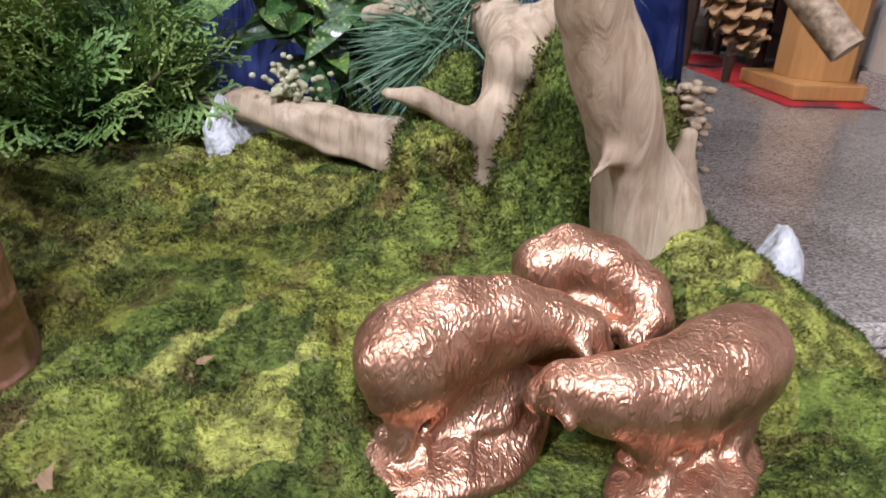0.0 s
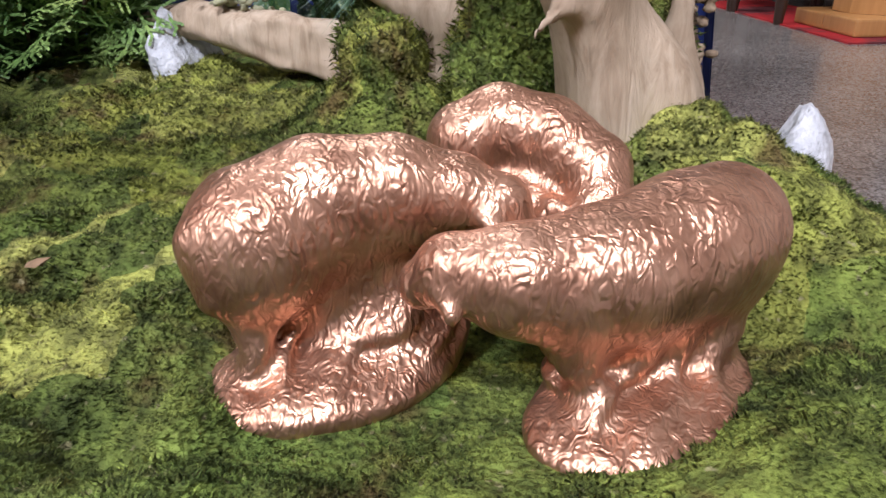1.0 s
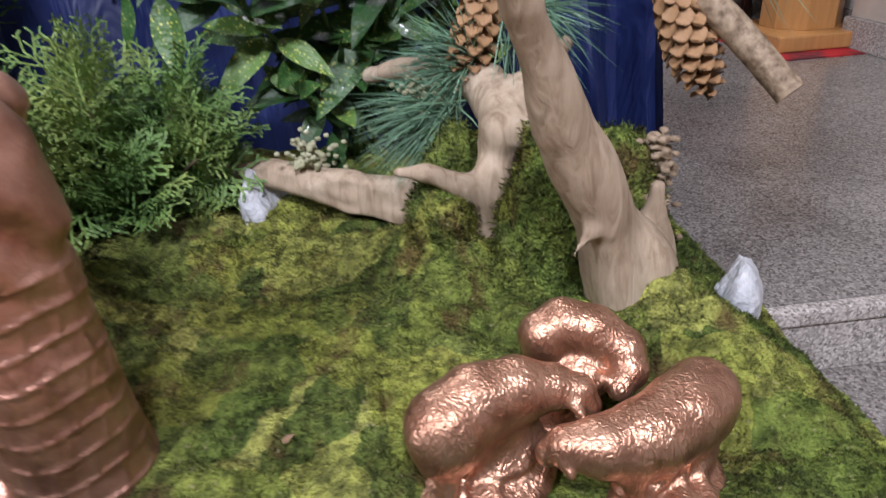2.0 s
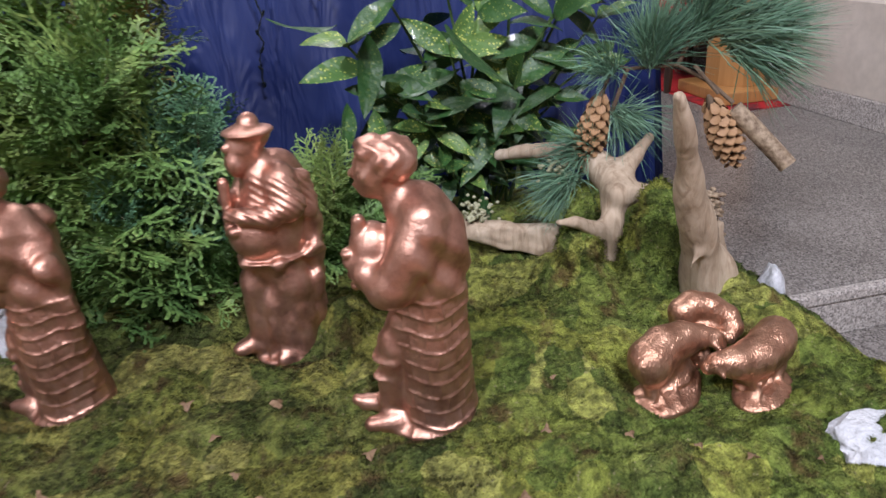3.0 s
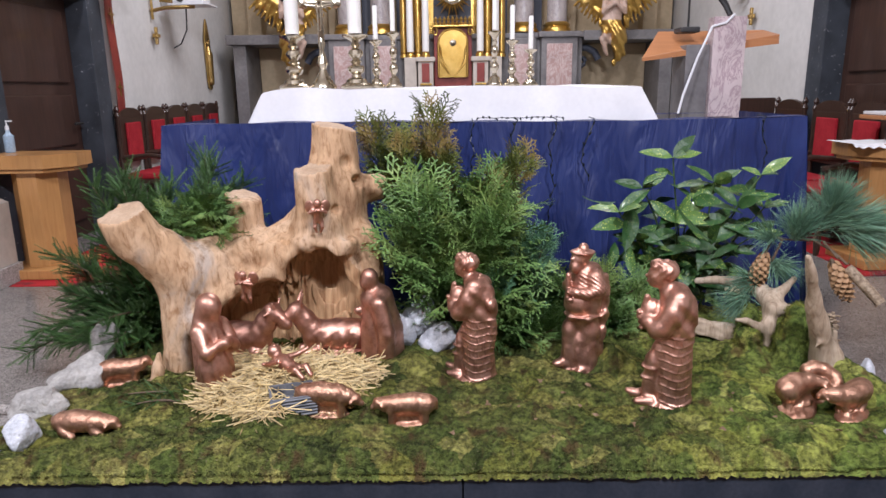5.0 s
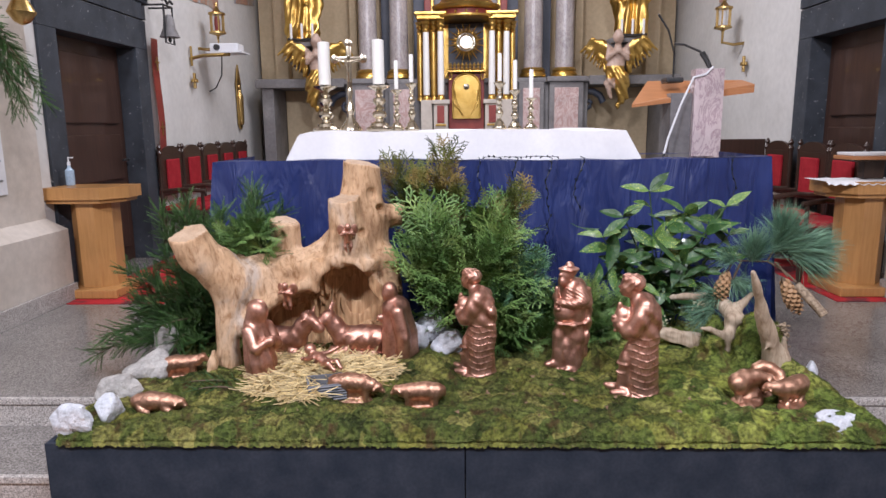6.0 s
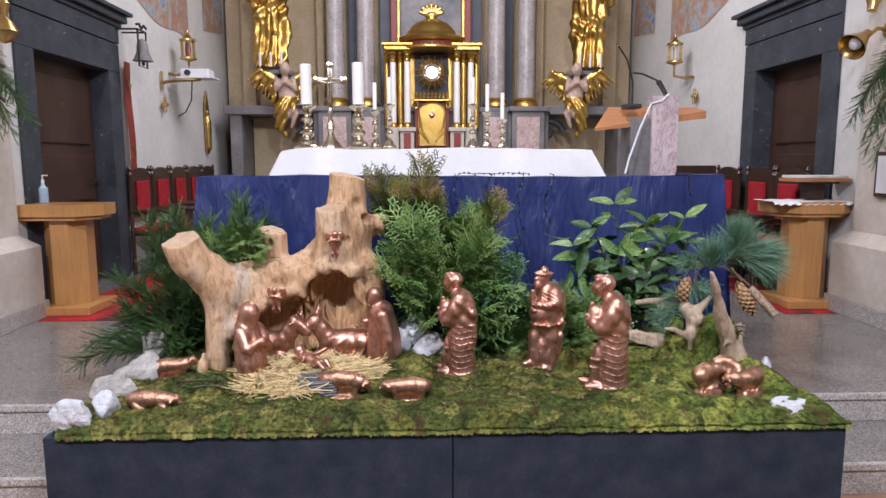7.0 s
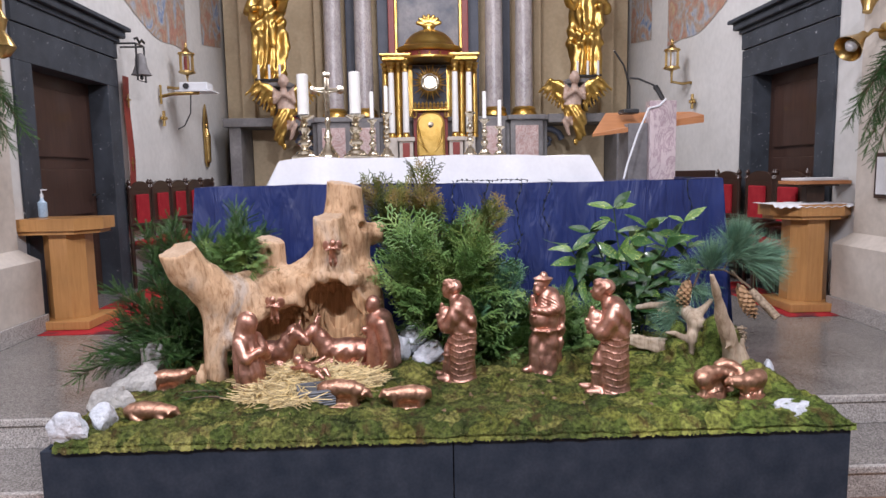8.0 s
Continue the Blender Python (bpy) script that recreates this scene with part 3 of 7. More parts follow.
# ---------------------------------------------------------------- high altar
def high_altar():
    a = thing("high_altar", (0, 8.2, 0), "baroque high altar with marble columns, grey stone base and gilding", "altar")
    Y = 7.6
    part("rear_panel", Geo().box(-3.2, 3.2, 8.55, 8.8, 0, 5.3), CREAM, a, "cream painted panel")
    part("altar_base", Geo().box(-1.75, 1.75, 7.72, 8.5, 0, 1.90, 0.01).box(-1.8, 1.8, 7.68, 8.5, 1.902, 1.97, 0.012), GREY, a, "grey stone base")
    for s in (-1, 1):
        # stone side passage
        g = Geo()
        g.box(min(s * 2.80, s * 2.97), max(s * 2.80, s * 2.97), 7.7, 8.4, 0, 1.86, 0.008)
        g.box(min(s * 1.76, s * 3.05), max(s * 1.76, s * 3.05), 7.66, 8.45, 1.862, 1.99, 0.012)
        part("side_passage", g, GREY, a, "grey stone side opening")
        part("passage_back", Geo().box(min(s * 1.76, s * 2.79), max(s * 1.76, s * 2.79), 8.38, 8.5, 0, 1.85), CREAM, a)
        for x in (1.42, 0.97):
            col = part("column", Geo().lathe([(0.135, 2.10), (0.132, 2.6), (0.128, 3.4), (0.115, 4.8)], s * x, Y + 0.25, 0, 32), COLUMN, a)
            part("gilt_base", Geo().lathe([(0.19, 1.985), (0.19, 2.02), (0.175, 2.04), (0.165, 2.055), (0.18, 2.075), (0.16, 2.10), (0.14, 2.115)], s * x, Y + 0.25, 0, 32), GOLD, col)
            part("capital", Geo().lathe([(0.115, 4.80), (0.15, 4.9), (0.2, 5.05), (0.2, 5.1)], s * x, Y + 0.25, 0, 24), GOLD, col)
        # pedestal with a pink marble field
        ped = part("pedestal", Geo().box(s * 1.42 - 0.24, s * 1.42 + 0.24, Y - 0.03, Y + 0.5, 1.0, 1.90, 0.01).box(s * 1.42 - 0.28, s * 1.42 + 0.28, Y - 0.07, Y + 0.5, 1.902, 1.975, 0.015), GREY, a)
        part("marble_field", Geo().box(s * 1.42 - 0.17, s * 1.42 + 0.17, Y - 0.045, Y - 0.02, 1.1, 1.82, 0.006), PINK, ped, "pink marble field")
        ped = part("pedestal", Geo().box(s * 0.93 - 0.18, s * 0.93 + 0.18, Y + 0.02, Y + 0.5, 1.0, 1.90, 0.01), GREY, a)
        part("marble_field", Geo().box(s * 0.93 - 0.12, s * 0.93 + 0.12, Y + 0.0, Y + 0.03, 1.1, 1.82, 0.006), PINK, ped, "grey pink marble field")
        for x in (1.19, 0.70):
            part("pilaster", Geo().box(s * x - 0.085, s * x + 0.085, 8.3, 8.5, 1.98, 5.2, 0.006), SLATE, a, "dark slate-blue pilaster")
        part("pilaster", Geo().box(s * 1.70 - 0.06, s * 1.70 + 0.06, 8.3, 8.5, 1.98, 5.2, 0.02), CREAM, a, "cream moulded pilaster")
        part("pilaster", Geo().box(s * 2.80 - 0.1, s * 2.80 + 0.1, 8.25, 8.5, 1.98, 5.2, 0.03), CREAM, a, "cream moulded pilaster")
        part("scroll", Geo().tube([(s * 1.75 + s * 0.26 * math.cos(t * 0.55) * (1 - t / 16), Y + 0.3, 1.62 + 0.2 * math.sin(t * 0.55) * (1 - t / 16)) for t in range(14)], 0.05, 0.03, 10), SLATE, a, "dark stone scroll")
        for x in (0.56,):
            part("picture_frame", Geo().box(s * x - 0.05, s * x + 0.05, 8.1, 8.3, 2.6, 5.0, 0.012), REDPAINT, a, "red and gold picture frame")
            part("frame_moulding", Geo().box(s * 0.49 - 0.02, s * 0.49 + 0.02, 8.08, 8.25, 2.6, 5.0, 0.008), GOLD, a)
    part("painting", Geo().box(-0.47, 0.47, 8.25, 8.3, 2.6, 5.0), PICTURE, a, "dark oil painting")
    return a


high_altar()


def tabernacle():
    t = thing("tabernacle", (0, 7.4, 1.2), "gilded tabernacle with small columns, red fields and a domed crown", "tabernacle")
    y = 7.4
    part("body", Geo().box(-0.25, 0.25, y + 0.12, y + 0.5, 1.2, 2.03, 0.008), REDPAINT, t, "dark red painted body")
    part("rear_screen", Geo().box(-0.64, 0.64, y + 0.36, y + 0.5, 1.2, 2.73, 0.006), GOLD, t, "gilded rear screen")
    g = Geo()
    g.prism([(-0.19, 0), (0.19, 0), (0.19, 0.45), (0.165, 0.53), (0.10, 0.59), (0.0, 0.615), (-0.10, 0.59), (-0.165, 0.53), (-0.19, 0.45)], 0, 0.04)
    g.moved(pose(0, y + 0.11, 1.40, 90))
    part("golden_door", g, GOLD, t, "embossed golden door")
    for s in (-1, 1):
        for k in range(3):
            part("relief_band", Geo().tube([(s * (0.05 + 0.05 * k), y + 0.06, 1.45 + 0.1 * k), (s * 0.17, y + 0.06, 1.6 + 0.1 * k)], 0.012), GOLD, t)
    part("door_rim", Geo().tube([(-0.19, y + 0.06, 1.41)] + [(0.19 * math.cos(math.pi * (1 - k / 12)), y + 0.06, 1.85 + 0.17 * math.sin(math.pi * k / 12)) for k in range(13)] + [(0.19, y + 0.06, 1.41)], 0.014), GOLD, t)
    part("door_medallion", Geo().lathe([(0.0, 0), (0.045, 0.004), (0.04, 0.02), (0.0, 0.028)], n=16).moved(pose(0, y + 0.065, 1.84, 90)), SILVER, t, "silver medallion")
    part("ledge", Geo().box(-0.26, 0.26, y + 0.02, y + 0.3, 2.035, 2.06, 0.008), GOLD, t)
    for k in range(9):
        part("cresting", Geo().lathe([(0.02, 2.06), (0.028, 2.085), (0.014, 2.105), (0.026, 2.13), (0.004, 2.17)], -0.22 + 0.055 * k, y + 0.06, 0, 8), GOLD, t)
    for s in (-1, 1):
        part("leaf_scroll", Geo().tube([(s * (0.235 + 0.05 * math.cos(q * 0.8) * (1 - q / 11)), y + 0.05, 1.98 + 0.09 * math.sin(q * 0.8) * (1 - q / 11)) for q in range(9)], 0.018, 0.008, 7), GOLD, t)
    part("niche", Geo().box(-0.25, 0.25, y + 0.33, y + 0.358, 2.03, 2.73), SLATE, t, "dark niche")
    for s in (-1, 1):
        for x, yy in ((0.355, y + 0.0), (0.455, y + 0.1), (0.56, y + 0.06), (0.65, y + 0.2)):
            c = part("small_column", Geo().lathe([(0.045, 1.73), (0.046, 2.0), (0.040, 2.58)], s * x, yy, 0, 16), WAX if x in (0.355, 0.56) else GOLD, t, "slender small column")
            part("capital", Geo().lathe([(0.03, 2.58), (0.05, 2.60), (0.035, 2.63), (0.055, 2.67), (0.045, 2.69), (0.07, 2.73)], s * x, yy, 0, 16), GOLD, c)
            part("column_foot", Geo().lathe([(0.055, 1.66), (0.055, 1.69), (0.04, 1.71), (0.047, 1.73)], s * x, yy, 0, 16), GOLD, c)
        b = part("plinth_block", Geo().box(s * 0.36 - 0.10, s * 0.36 + 0.10, y - 0.06, y + 0.3, 1.2, 1.60, 0.01).box(s * 0.36 - 0.125, s * 0.36 + 0.125, y - 0.085, y + 0.3, 1.602, 1.66, 0.01).box(s * 0.56 - 0.08, s * 0.56 + 0.08, y, y + 0.3, 1.2, 1.66, 0.01), BEIGE, t, "pale plinth block")
        for x in (0.36,):
            part("red_field", Geo().box(s * x - 0.05, s * x + 0.05, y - 0.075, y - 0.055, 1.34, 1.58, 0.004), REDPAINT, b, "red field")
            for z in (1.30, 1.60):
                part("gilt_rim", Geo().box(s * x - 0.075, s * x + 0.075, y - 0.08, y - 0.06, z, z + 0.025, 0.004), GOLD, b)
    for a, b in ((-0.68, -0.30), (0.30, 0.68)):
        part("cornice", Geo().box(a, b, y - 0.08, y + 0.4, 2.735, 2.792, 0.01).box(a - 0.03, b + 0.03, y - 0.11, y + 0.4, 2.79, 2.83, 0.012), GOLD, t)
    g = Geo().grid(lambda u, v: (0.42 * math.cos(math.pi * u), y + 0.2 - 0.36 * math.sin(math.pi * u), 2.79 + 0.075 * v), 24, 2)
    part("curved_frieze", g, REDPAINT, t, "red frieze with gilt dots")
    for k in range(9):
        a = math.pi * (k + 0.5) / 9
        part("gilt_dot", Geo().lathe([(0.008, -0.02), (0.018, -0.01), (0.018, 0.01), (0.008, 0.02)], 0.425 * math.cos(a), y + 0.2 - 0.365 * math.sin(a), 2.825, 8), GOLD, t)
    part("frieze_rim", Geo().lathe([(0.40, 2.745), (0.46, 2.76), (0.46, 2.785), (0.40, 2.79)], 0, y + 0.2, 0, 32), GOLD, t)
    part("dome", Geo().lathe([(0.43, 2.868), (0.47, 2.90), (0.48, 2.93), (0.40, 2.95), (0.36, 3.0), (0.33, 3.05), (0.25, 3.13), (0.15, 3.18), (0.08, 3.20), (0.07, 3.24)], 0, y + 0.2, 0, 32), GOLD, t)
    f = Form().egg((0, 0, 0.06), (0.1, 0.05, 0.05), 0.02)
    for k in range(7):
        a = radians(20 + 140 * k / 6)
        f.cap((0, 0, 0.05), (0.17 * math.cos(a), 0, 0.05 + 0.15 * math.sin(a)), 0.02, 0.028, 0.015)
    me = f.mesh("crown", GOLD, (-0.22, -0.08, -0.02), (0.22, 0.08, 0.26), 0.01)
    ob = part("crown", me, GOLD, t)
    ob.location = (0, y + 0.2, 3.2)
    # sunburst of the monstrance
    for k in range(32):
        a = 2 * math.pi * k / 32
        r = 0.285 if k % 2 else 0.225
        c, s_ = math.cos(a), math.sin(a)
        g = Geo().add([(0.1 * c - 0.022 * s_, y + 0.06, 2.44 + 0.1 * s_ + 0.022 * c), (0.1 * c + 0.022 * s_, y + 0.06, 2.44 + 0.1 * s_ - 0.022 * c), (r * c, y + 0.05, 2.44 + r * s_), (0.1 * c, y + 0.035, 2.44 + 0.1 * s_)], [(0, 3, 2), (3, 1, 2), (0, 2, 1), (0, 1, 3)])
        part("ray", g, GOLD if k % 2 else SILVER, t)
    g = Geo()
    g.tube([(0.115 * math.cos(k * 0.262), y + 0.02, 2.44 + 0.115 * math.sin(k * 0.262)) for k in range(25)], 0.026, n=8)
    part("silver_ring", g, SILVER, t, "silver cloud ring")
    part("backing_disc", Geo().lathe([(0.0, 0), (0.11, 0), (0.11, 0.02), (0.0, 0.02)], n=24).moved(pose(0, y + 0.05, 2.44, 90)), SILVER, t)
    return t


tabernacle()


def draped_statue(seed, mirror, label, name="gilded_statue"):
    """A standing robed saint, about 1.6 m."""
    f = Form()
    f.chain([((0, 0, 0.05), 0.19), ((0.02, 0, 0.5), 0.17), ((-0.02, 0, 0.95), 0.15), ((0, 0, 1.2), 0.15)], 0.06)
    f.egg((0, 0, 1.22), (0.2, 0.13, 0.13), 0.05).egg((0.0, -0.03, 1.5), (0.085, 0.095, 0.12), 0.03).cap((0, 0, 1.3), (0, -0.01, 1.42), 0.06, 0.05, 0.03)
    f.chain([((-0.19, 0, 1.22), 0.07), ((-0.27, -0.05, 1.0), 0.06), ((-0.42, -0.16, 1.12), 0.04)], 0.04)
    f.chain([((0.19, 0, 1.22), 0.07), ((0.25, -0.04, 0.98), 0.065), ((0.08, -0.2, 1.0), 0.045)], 0.04)
    f.chain([((0.2, -0.05, 1.1), 0.07), ((0.1, -0.14, 0.75), 0.06), ((-0.12, -0.12, 0.5), 0.05)], 0.04)
    f.chain([((-0.15, 0.1, 1.2), 0.08), ((-0.2, 0.1, 0.5), 0.07), ((-0.12, 0.05, 0.1), 0.09)], 0.05)
    f.cut((0, 0, 0.0), (0, 0, -1))

    def folds(X, Y, Z):
        a = np.arctan2(Y, X)
        return 0.030 * np.sin(9 * a + 3 * Z + 2.2 * np.sin(3 * Z + seed)) * np.clip(1.25 - Z, 0, 1) + 0.012 * fbm(X, Y, Z, 14, seed) + 0.016 * np.sin(26 * X + 14 * Z + 3 * np.sin(7 * Z + seed)) * np.clip((1.3 - Z) / 0.1, 0, 1)
    me = f.mesh(name, GOLD, (-0.5, -0.3, -0.01), (0.42, 0.3, 1.66), 0.016, folds)
    ob = solid(name, me, GOLD, label, "statue")
    ob.scale = (mirror, 1, 1)
    return ob


for s in (-1, 1):
    st = draped_statue(1.0 + s, s, "large gilded robed saint statue on a shell console")
    st.matrix_world = pose(s * 2.36, 7.75, 2.50, 0, 0, 12 * s) @ Matrix.Diagonal((s * 1.02, 1.02, 1.02, 1))
    con = thing("console", (s * 2.3, 7.9, 2.1), "grey carved shell console under a gilded statue", "console")
    part("slab", Geo().lathe([(0.30, 2.42), (0.31, 2.44), (0.31, 2.47), (0.26, 2.50)], s * 2.3, 7.78, 0, 24), GREY, con)
    for k in range(7):
        a = radians(-75 + 25 * k)
        part("shell_rib", Geo().tube([(s * 2.3 + 0.02 * math.sin(a), 7.85, 2.06), (s * 2.3 + 0.2 * math.sin(a), 7.68, 2.22), (s * 2.3 + 0.28 * math.sin(a), 7.7, 2.41)], 0.03, 0.055, 8), GREY, con)
    rack = thing("candle_rack", (s * 2.3, 7.55, 2.5), "small rack of thin candles at a statue's feet", "candles")
    part("bar", Geo().tube([(s * 2.3 - 0.2, 7.52, 2.52), (s * 2.3, 7.46, 2.5), (s * 2.3 + 0.2, 7.52, 2.52)], 0.02), IRON, rack)
    for k in (-1, 0, 1):
        part("candle", Geo().lathe([(0.018, 2.52), (0.018, 2.72), (0.004, 2.73)], s * 2.3 + 0.15 * k, 7.5, 0, 10), WAX, rack)
    f = Form()
    f.egg((0, 0, 0.32), (0.09, 0.08, 0.13), 0.04).egg((0, -0.03, 0.56), (0.06, 0.065, 0.075), 0.02).cap((0, 0, 0.42), (0, -0.01, 0.5), 0.04, 0.035, 0.02)
    f.chain([((-0.09, 0, 0.42), 0.035), ((-0.11, -0.07, 0.32), 0.03), ((-0.01, -0.12, 0.4), 0.022)], 0.02)
    f.chain([((0.09, 0, 0.42), 0.035), ((0.11, -0.07, 0.32), 0.03), ((0.02, -0.12, 0.4), 0.022)], 0.02)
    f.chain([((-0.03, 0, 0.22), 0.06), ((-0.09, -0.06, 0.08), 0.045), ((-0.07, -0.02, -0.1), 0.025)], 0.03)
    f.chain([((-0.04, 0, 0.24), 0.09), ((0.05, -0.03, 0.1), 0.09), ((0.07, 0, -0.1), 0.06), ((0.02, 0, -0.2), 0.03)], 0.04)
    for w in (-1, 1):
        for k in range(9):
            rx_, rz_ = 0.09 + 0.024 * k, 0.42 + 0.016 * k
            f.cap((w * rx_, 0.07 + 0.006 * (k % 2), rz_), (w * (rx_ + 0.03 + 0.014 * k), 0.10, rz_ - 0.27 + 0.017 * k), 0.030, 0.014, 0.006)
        f.chain([((w * 0.06, 0.06, 0.40), 0.045), ((w * 0.18, 0.08, 0.50), 0.045), ((w * 0.30, 0.09, 0.53), 0.026)], 0.02)
    me = f.mesh("angel_statue", GOLD, (-0.48, -0.2, -0.26), (0.48, 0.2, 0.70), 0.012, lambda X, Y, Z: 0.008 * fbm(X, Y, Z, 30, 2.0) + 0.010 * np.sin(70 * X + 40 * Z) * np.clip((0.24 - Z) / 0.05, 0, 1))
    me.materials.append(SKIN)
    skin = [1 if (p.center[2] > 0.24 and abs(p.center[0]) < 0.13 and p.center[1] < 0.06) or (p.center[0] < -0.02 and p.center[2] < 0.1 and p.center[1] < 0.0) else 0 for p in me.polygons]
    me.polygons.foreach_set("material_index", skin)
    an = solid("angel_statue", me, GOLD, "painted angel statue with gilded wings and drapery", "statue")
    an.matrix_world = pose(s * 2.10, 7.46, 1.80, 0, 0, -14 * s) @ Matrix.Diagonal((s * 1.22, 1.22, 1.22, 1))

# ---------------------------------------------------------------- the people's altar with its cloths
altar = thing("altar_table", (0, 2.2, 0), "stone altar table under a white cloth", "altar")
part("altar_block", Geo().box(-0.95, 0.88, 1.80, 2.55, 0.15, 1.235, 0.01), GREY, altar)
part("altar_step", Geo().box(-1.6, 1.6, 1.70, 3.3, 0.001, 0.149, 0.006), FLOOR, altar)


def white_top(u, v):
    # v: 0 lower front hem, then up over the edge and back across the top
    t = 2.0 * u - 1
    x = -0.075 + 0.955 * t
    ripple = 0.012 * math.sin(11 * t) + 0.008 * math.sin(23 * t + 1)
    if v < 0.4:
        k = v / 0.4
        flare = 1 + 0.16 * (1 - k)
        return (-0.075 + 0.955 * flare * t, 1.765 - 0.02 * (1 - k) + ripple * (1 - k), 0.98 + 0.28 * k + 0.004 * math.sin(5 * t))
    k = (v - 0.4) / 0.6
    return (x, 1.765 + 0.85 * k, 1.264 + 0.006 * math.sin(6 * t + 3 * k) - 0.01 * (abs(t) ** 12) + 0.004 * math.sin(14 * t + 9 * k))


g = Geo().grid(white_top, 80, 30)
for s in (-1, 1):
    xs = -0.075 + s * 0.955

    def side_drop(u, v, s=s, xs=xs):
        return (xs + s * (0.153 * (1 - v)) + 0.012 * s * math.sin(12 * u) * (1 - v), 1.765 + 0.85 * u - 0.02 * (1 - v) * (1 - u), 0.98 + 0.274 * v)
    g.grid(side_drop, 20, 10)
g.smooth = True
solid("altar_cloth", g, LINEN, "white linen cloth draped over the altar table", "cloth")


def blue_front(u, v):
    x = -1.515 + 3.19 * u
    fold = 0.028 * math.sin(9 * u + 1.2) + 0.024 * math.sin(23 * u + 2 * v) + 0.016 * math.sin(47 * u + 5 * v + 2 * math.sin(9 * u)) + 0.007 * math.sin(101 * u + 3 * v) + 0.05 * math.sin(120 * (u - 0.93)) * math.exp(-((u - 0.96) / 0.05) ** 2) * (1 - v) + 0.035 * math.sin(90 * u) * math.exp(-((u - 0.05) / 0.05) ** 2) * (1 - v)
    swell = 0.10 * (1 - v) * (u - 0.5) * 2 * abs(2 * u - 1)
    return (x + swell * 0.9, 1.65 - 1.7 * fold * (1.15 - v) - 0.04 * (1 - v), 1.10 * v + 0.006 * math.sin(7 * u) * v)


g = Geo().grid(blue_front, 120, 24)
g.grid(lambda u, v: (-1.515 + 3.19 * u, 1.65 + 0.09 * v, 1.10 + 0.006 * math.sin(7 * u) + 0.004 * math.sin(40 * u) * v), 120, 3)
for s, x0 in ((-1, -1.515), (1, 1.675)):
    g.grid(lambda u, v, s=s, x0=x0: (x0 + s * (0.09 * (1 - v) + 0.02 * math.sin(14 * u) * (1 - v)), 1.65 + 0.8 * u - 0.04 * (1 - v) * (1 - u), 1.10 * v + (0.004 if s > 0 else 0)), 16, 12)
g.grid(lambda u, v: ((-1.515 if v < 0.5 else 1.675 - 0.72) + (0.44 if v < 0.5 else 0.72) * u, 1.73 + 0.75 * ((v * 2) % 1.0001), 1.094), 4, 1)
g.smooth = True
solid("blue_cloth", g, BLUE, "navy blue satin cloth hung across the front of the altar", "cloth")

# string of unlit fairy lights along the cloth's top edge, with drops
lights = thing("fairy_lights", (0.2, 1.6, 1.1), "dark wired string of unlit fairy lights over the blue cloth", "fairy lights")
rng = random.Random(9)
pts = [(0.05 + 0.42 * k / 14, 1.655 + 0.01 * rng.uniform(-1, 1), 1.112 + 0.006 * rng.random()) for k in range(15)]
part("wire", Geo().tube(pts, 0.0018, n=5), WIRE, lights)
for p in pts:
    part("bulb", Geo().tube([p, (p[0] + rng.uniform(-0.014, 0.014), p[1] - 0.01, p[2] + rng.uniform(-0.012, 0.012))], 0.0055, 0.003, 6), WIRE, lights)
for x0, drop in ((0.02, 0.25), (0.42, 0.52), (0.60, 0.28), (1.43, 0.24), (0.24, 0.12)):
    pts, x = [], x0
    for k in range(int(drop / 0.025) + 2):
        x += rng.uniform(-0.014, 0.014)
        pts.append((x, 1.585 - 0.012 * rng.random() - 0.02 * k / 20, 1.108 - 0.025 * k))
    pts.insert(0, (x0, 1.66, 1.113))
    w = part("wire", Geo().tube(pts, 0.0028, n=5), WIRE, lights)
    for k in range(2, len(pts), 2):
        p = pts[k]
        part("bulb", Geo().tube([p, (p[0] + rng.uniform(-0.012, 0.012), p[1] - 0.008, p[2] + 0.012)], 0.0055, 0.003, 6), WIRE, w)


# candlesticks, crucifix
def candlestick(x, y, base_z, stick, wax, r, material, label, n=24):
    c = thing("candlestick", (x, y, base_z), label, "candlestick")
    k = stick / 0.3
    prof = [(0.062, 0), (0.066, 0.010), (0.060, 0.022), (0.046, 0.030), (0.040, 0.048), (0.020, 0.060), (0.018, 0.075), (0.032, 0.090), (0.036, 0.105), (0.030, 0.120), (0.014, 0.130), (0.026, 0.142), (0.014, 0.155), (0.024, 0.170), (0.032, 0.185), (0.026, 0.205), (0.012, 0.215), (0.022, 0.230), (0.014, 0.245), (0.024, 0.258), (0.05, 0.275), (0.054, 0.285), (0.02, 0.29)]
    wide = min(1.3, r / 0.03 + 0.25)
    part("stem", Geo().lathe([(a * wide, b * k) for a, b in prof], x, y, base_z, n), material, c)
    cd = part("candle", Geo().lathe([(r, stick - 0.006), (r, stick + wax - 0.004), (r * 0.8, stick + wax), (0.004, stick + wax - 0.003)], x, y, base_z, n), WAX, c, "white wax candle")
    part("wick", Geo().tube([(x, y, base_z + stick + wax - 0.005), (x + 0.002, y, base_z + stick + wax + 0.012)], 0.0018, n=5), IRON, cd)
    return c


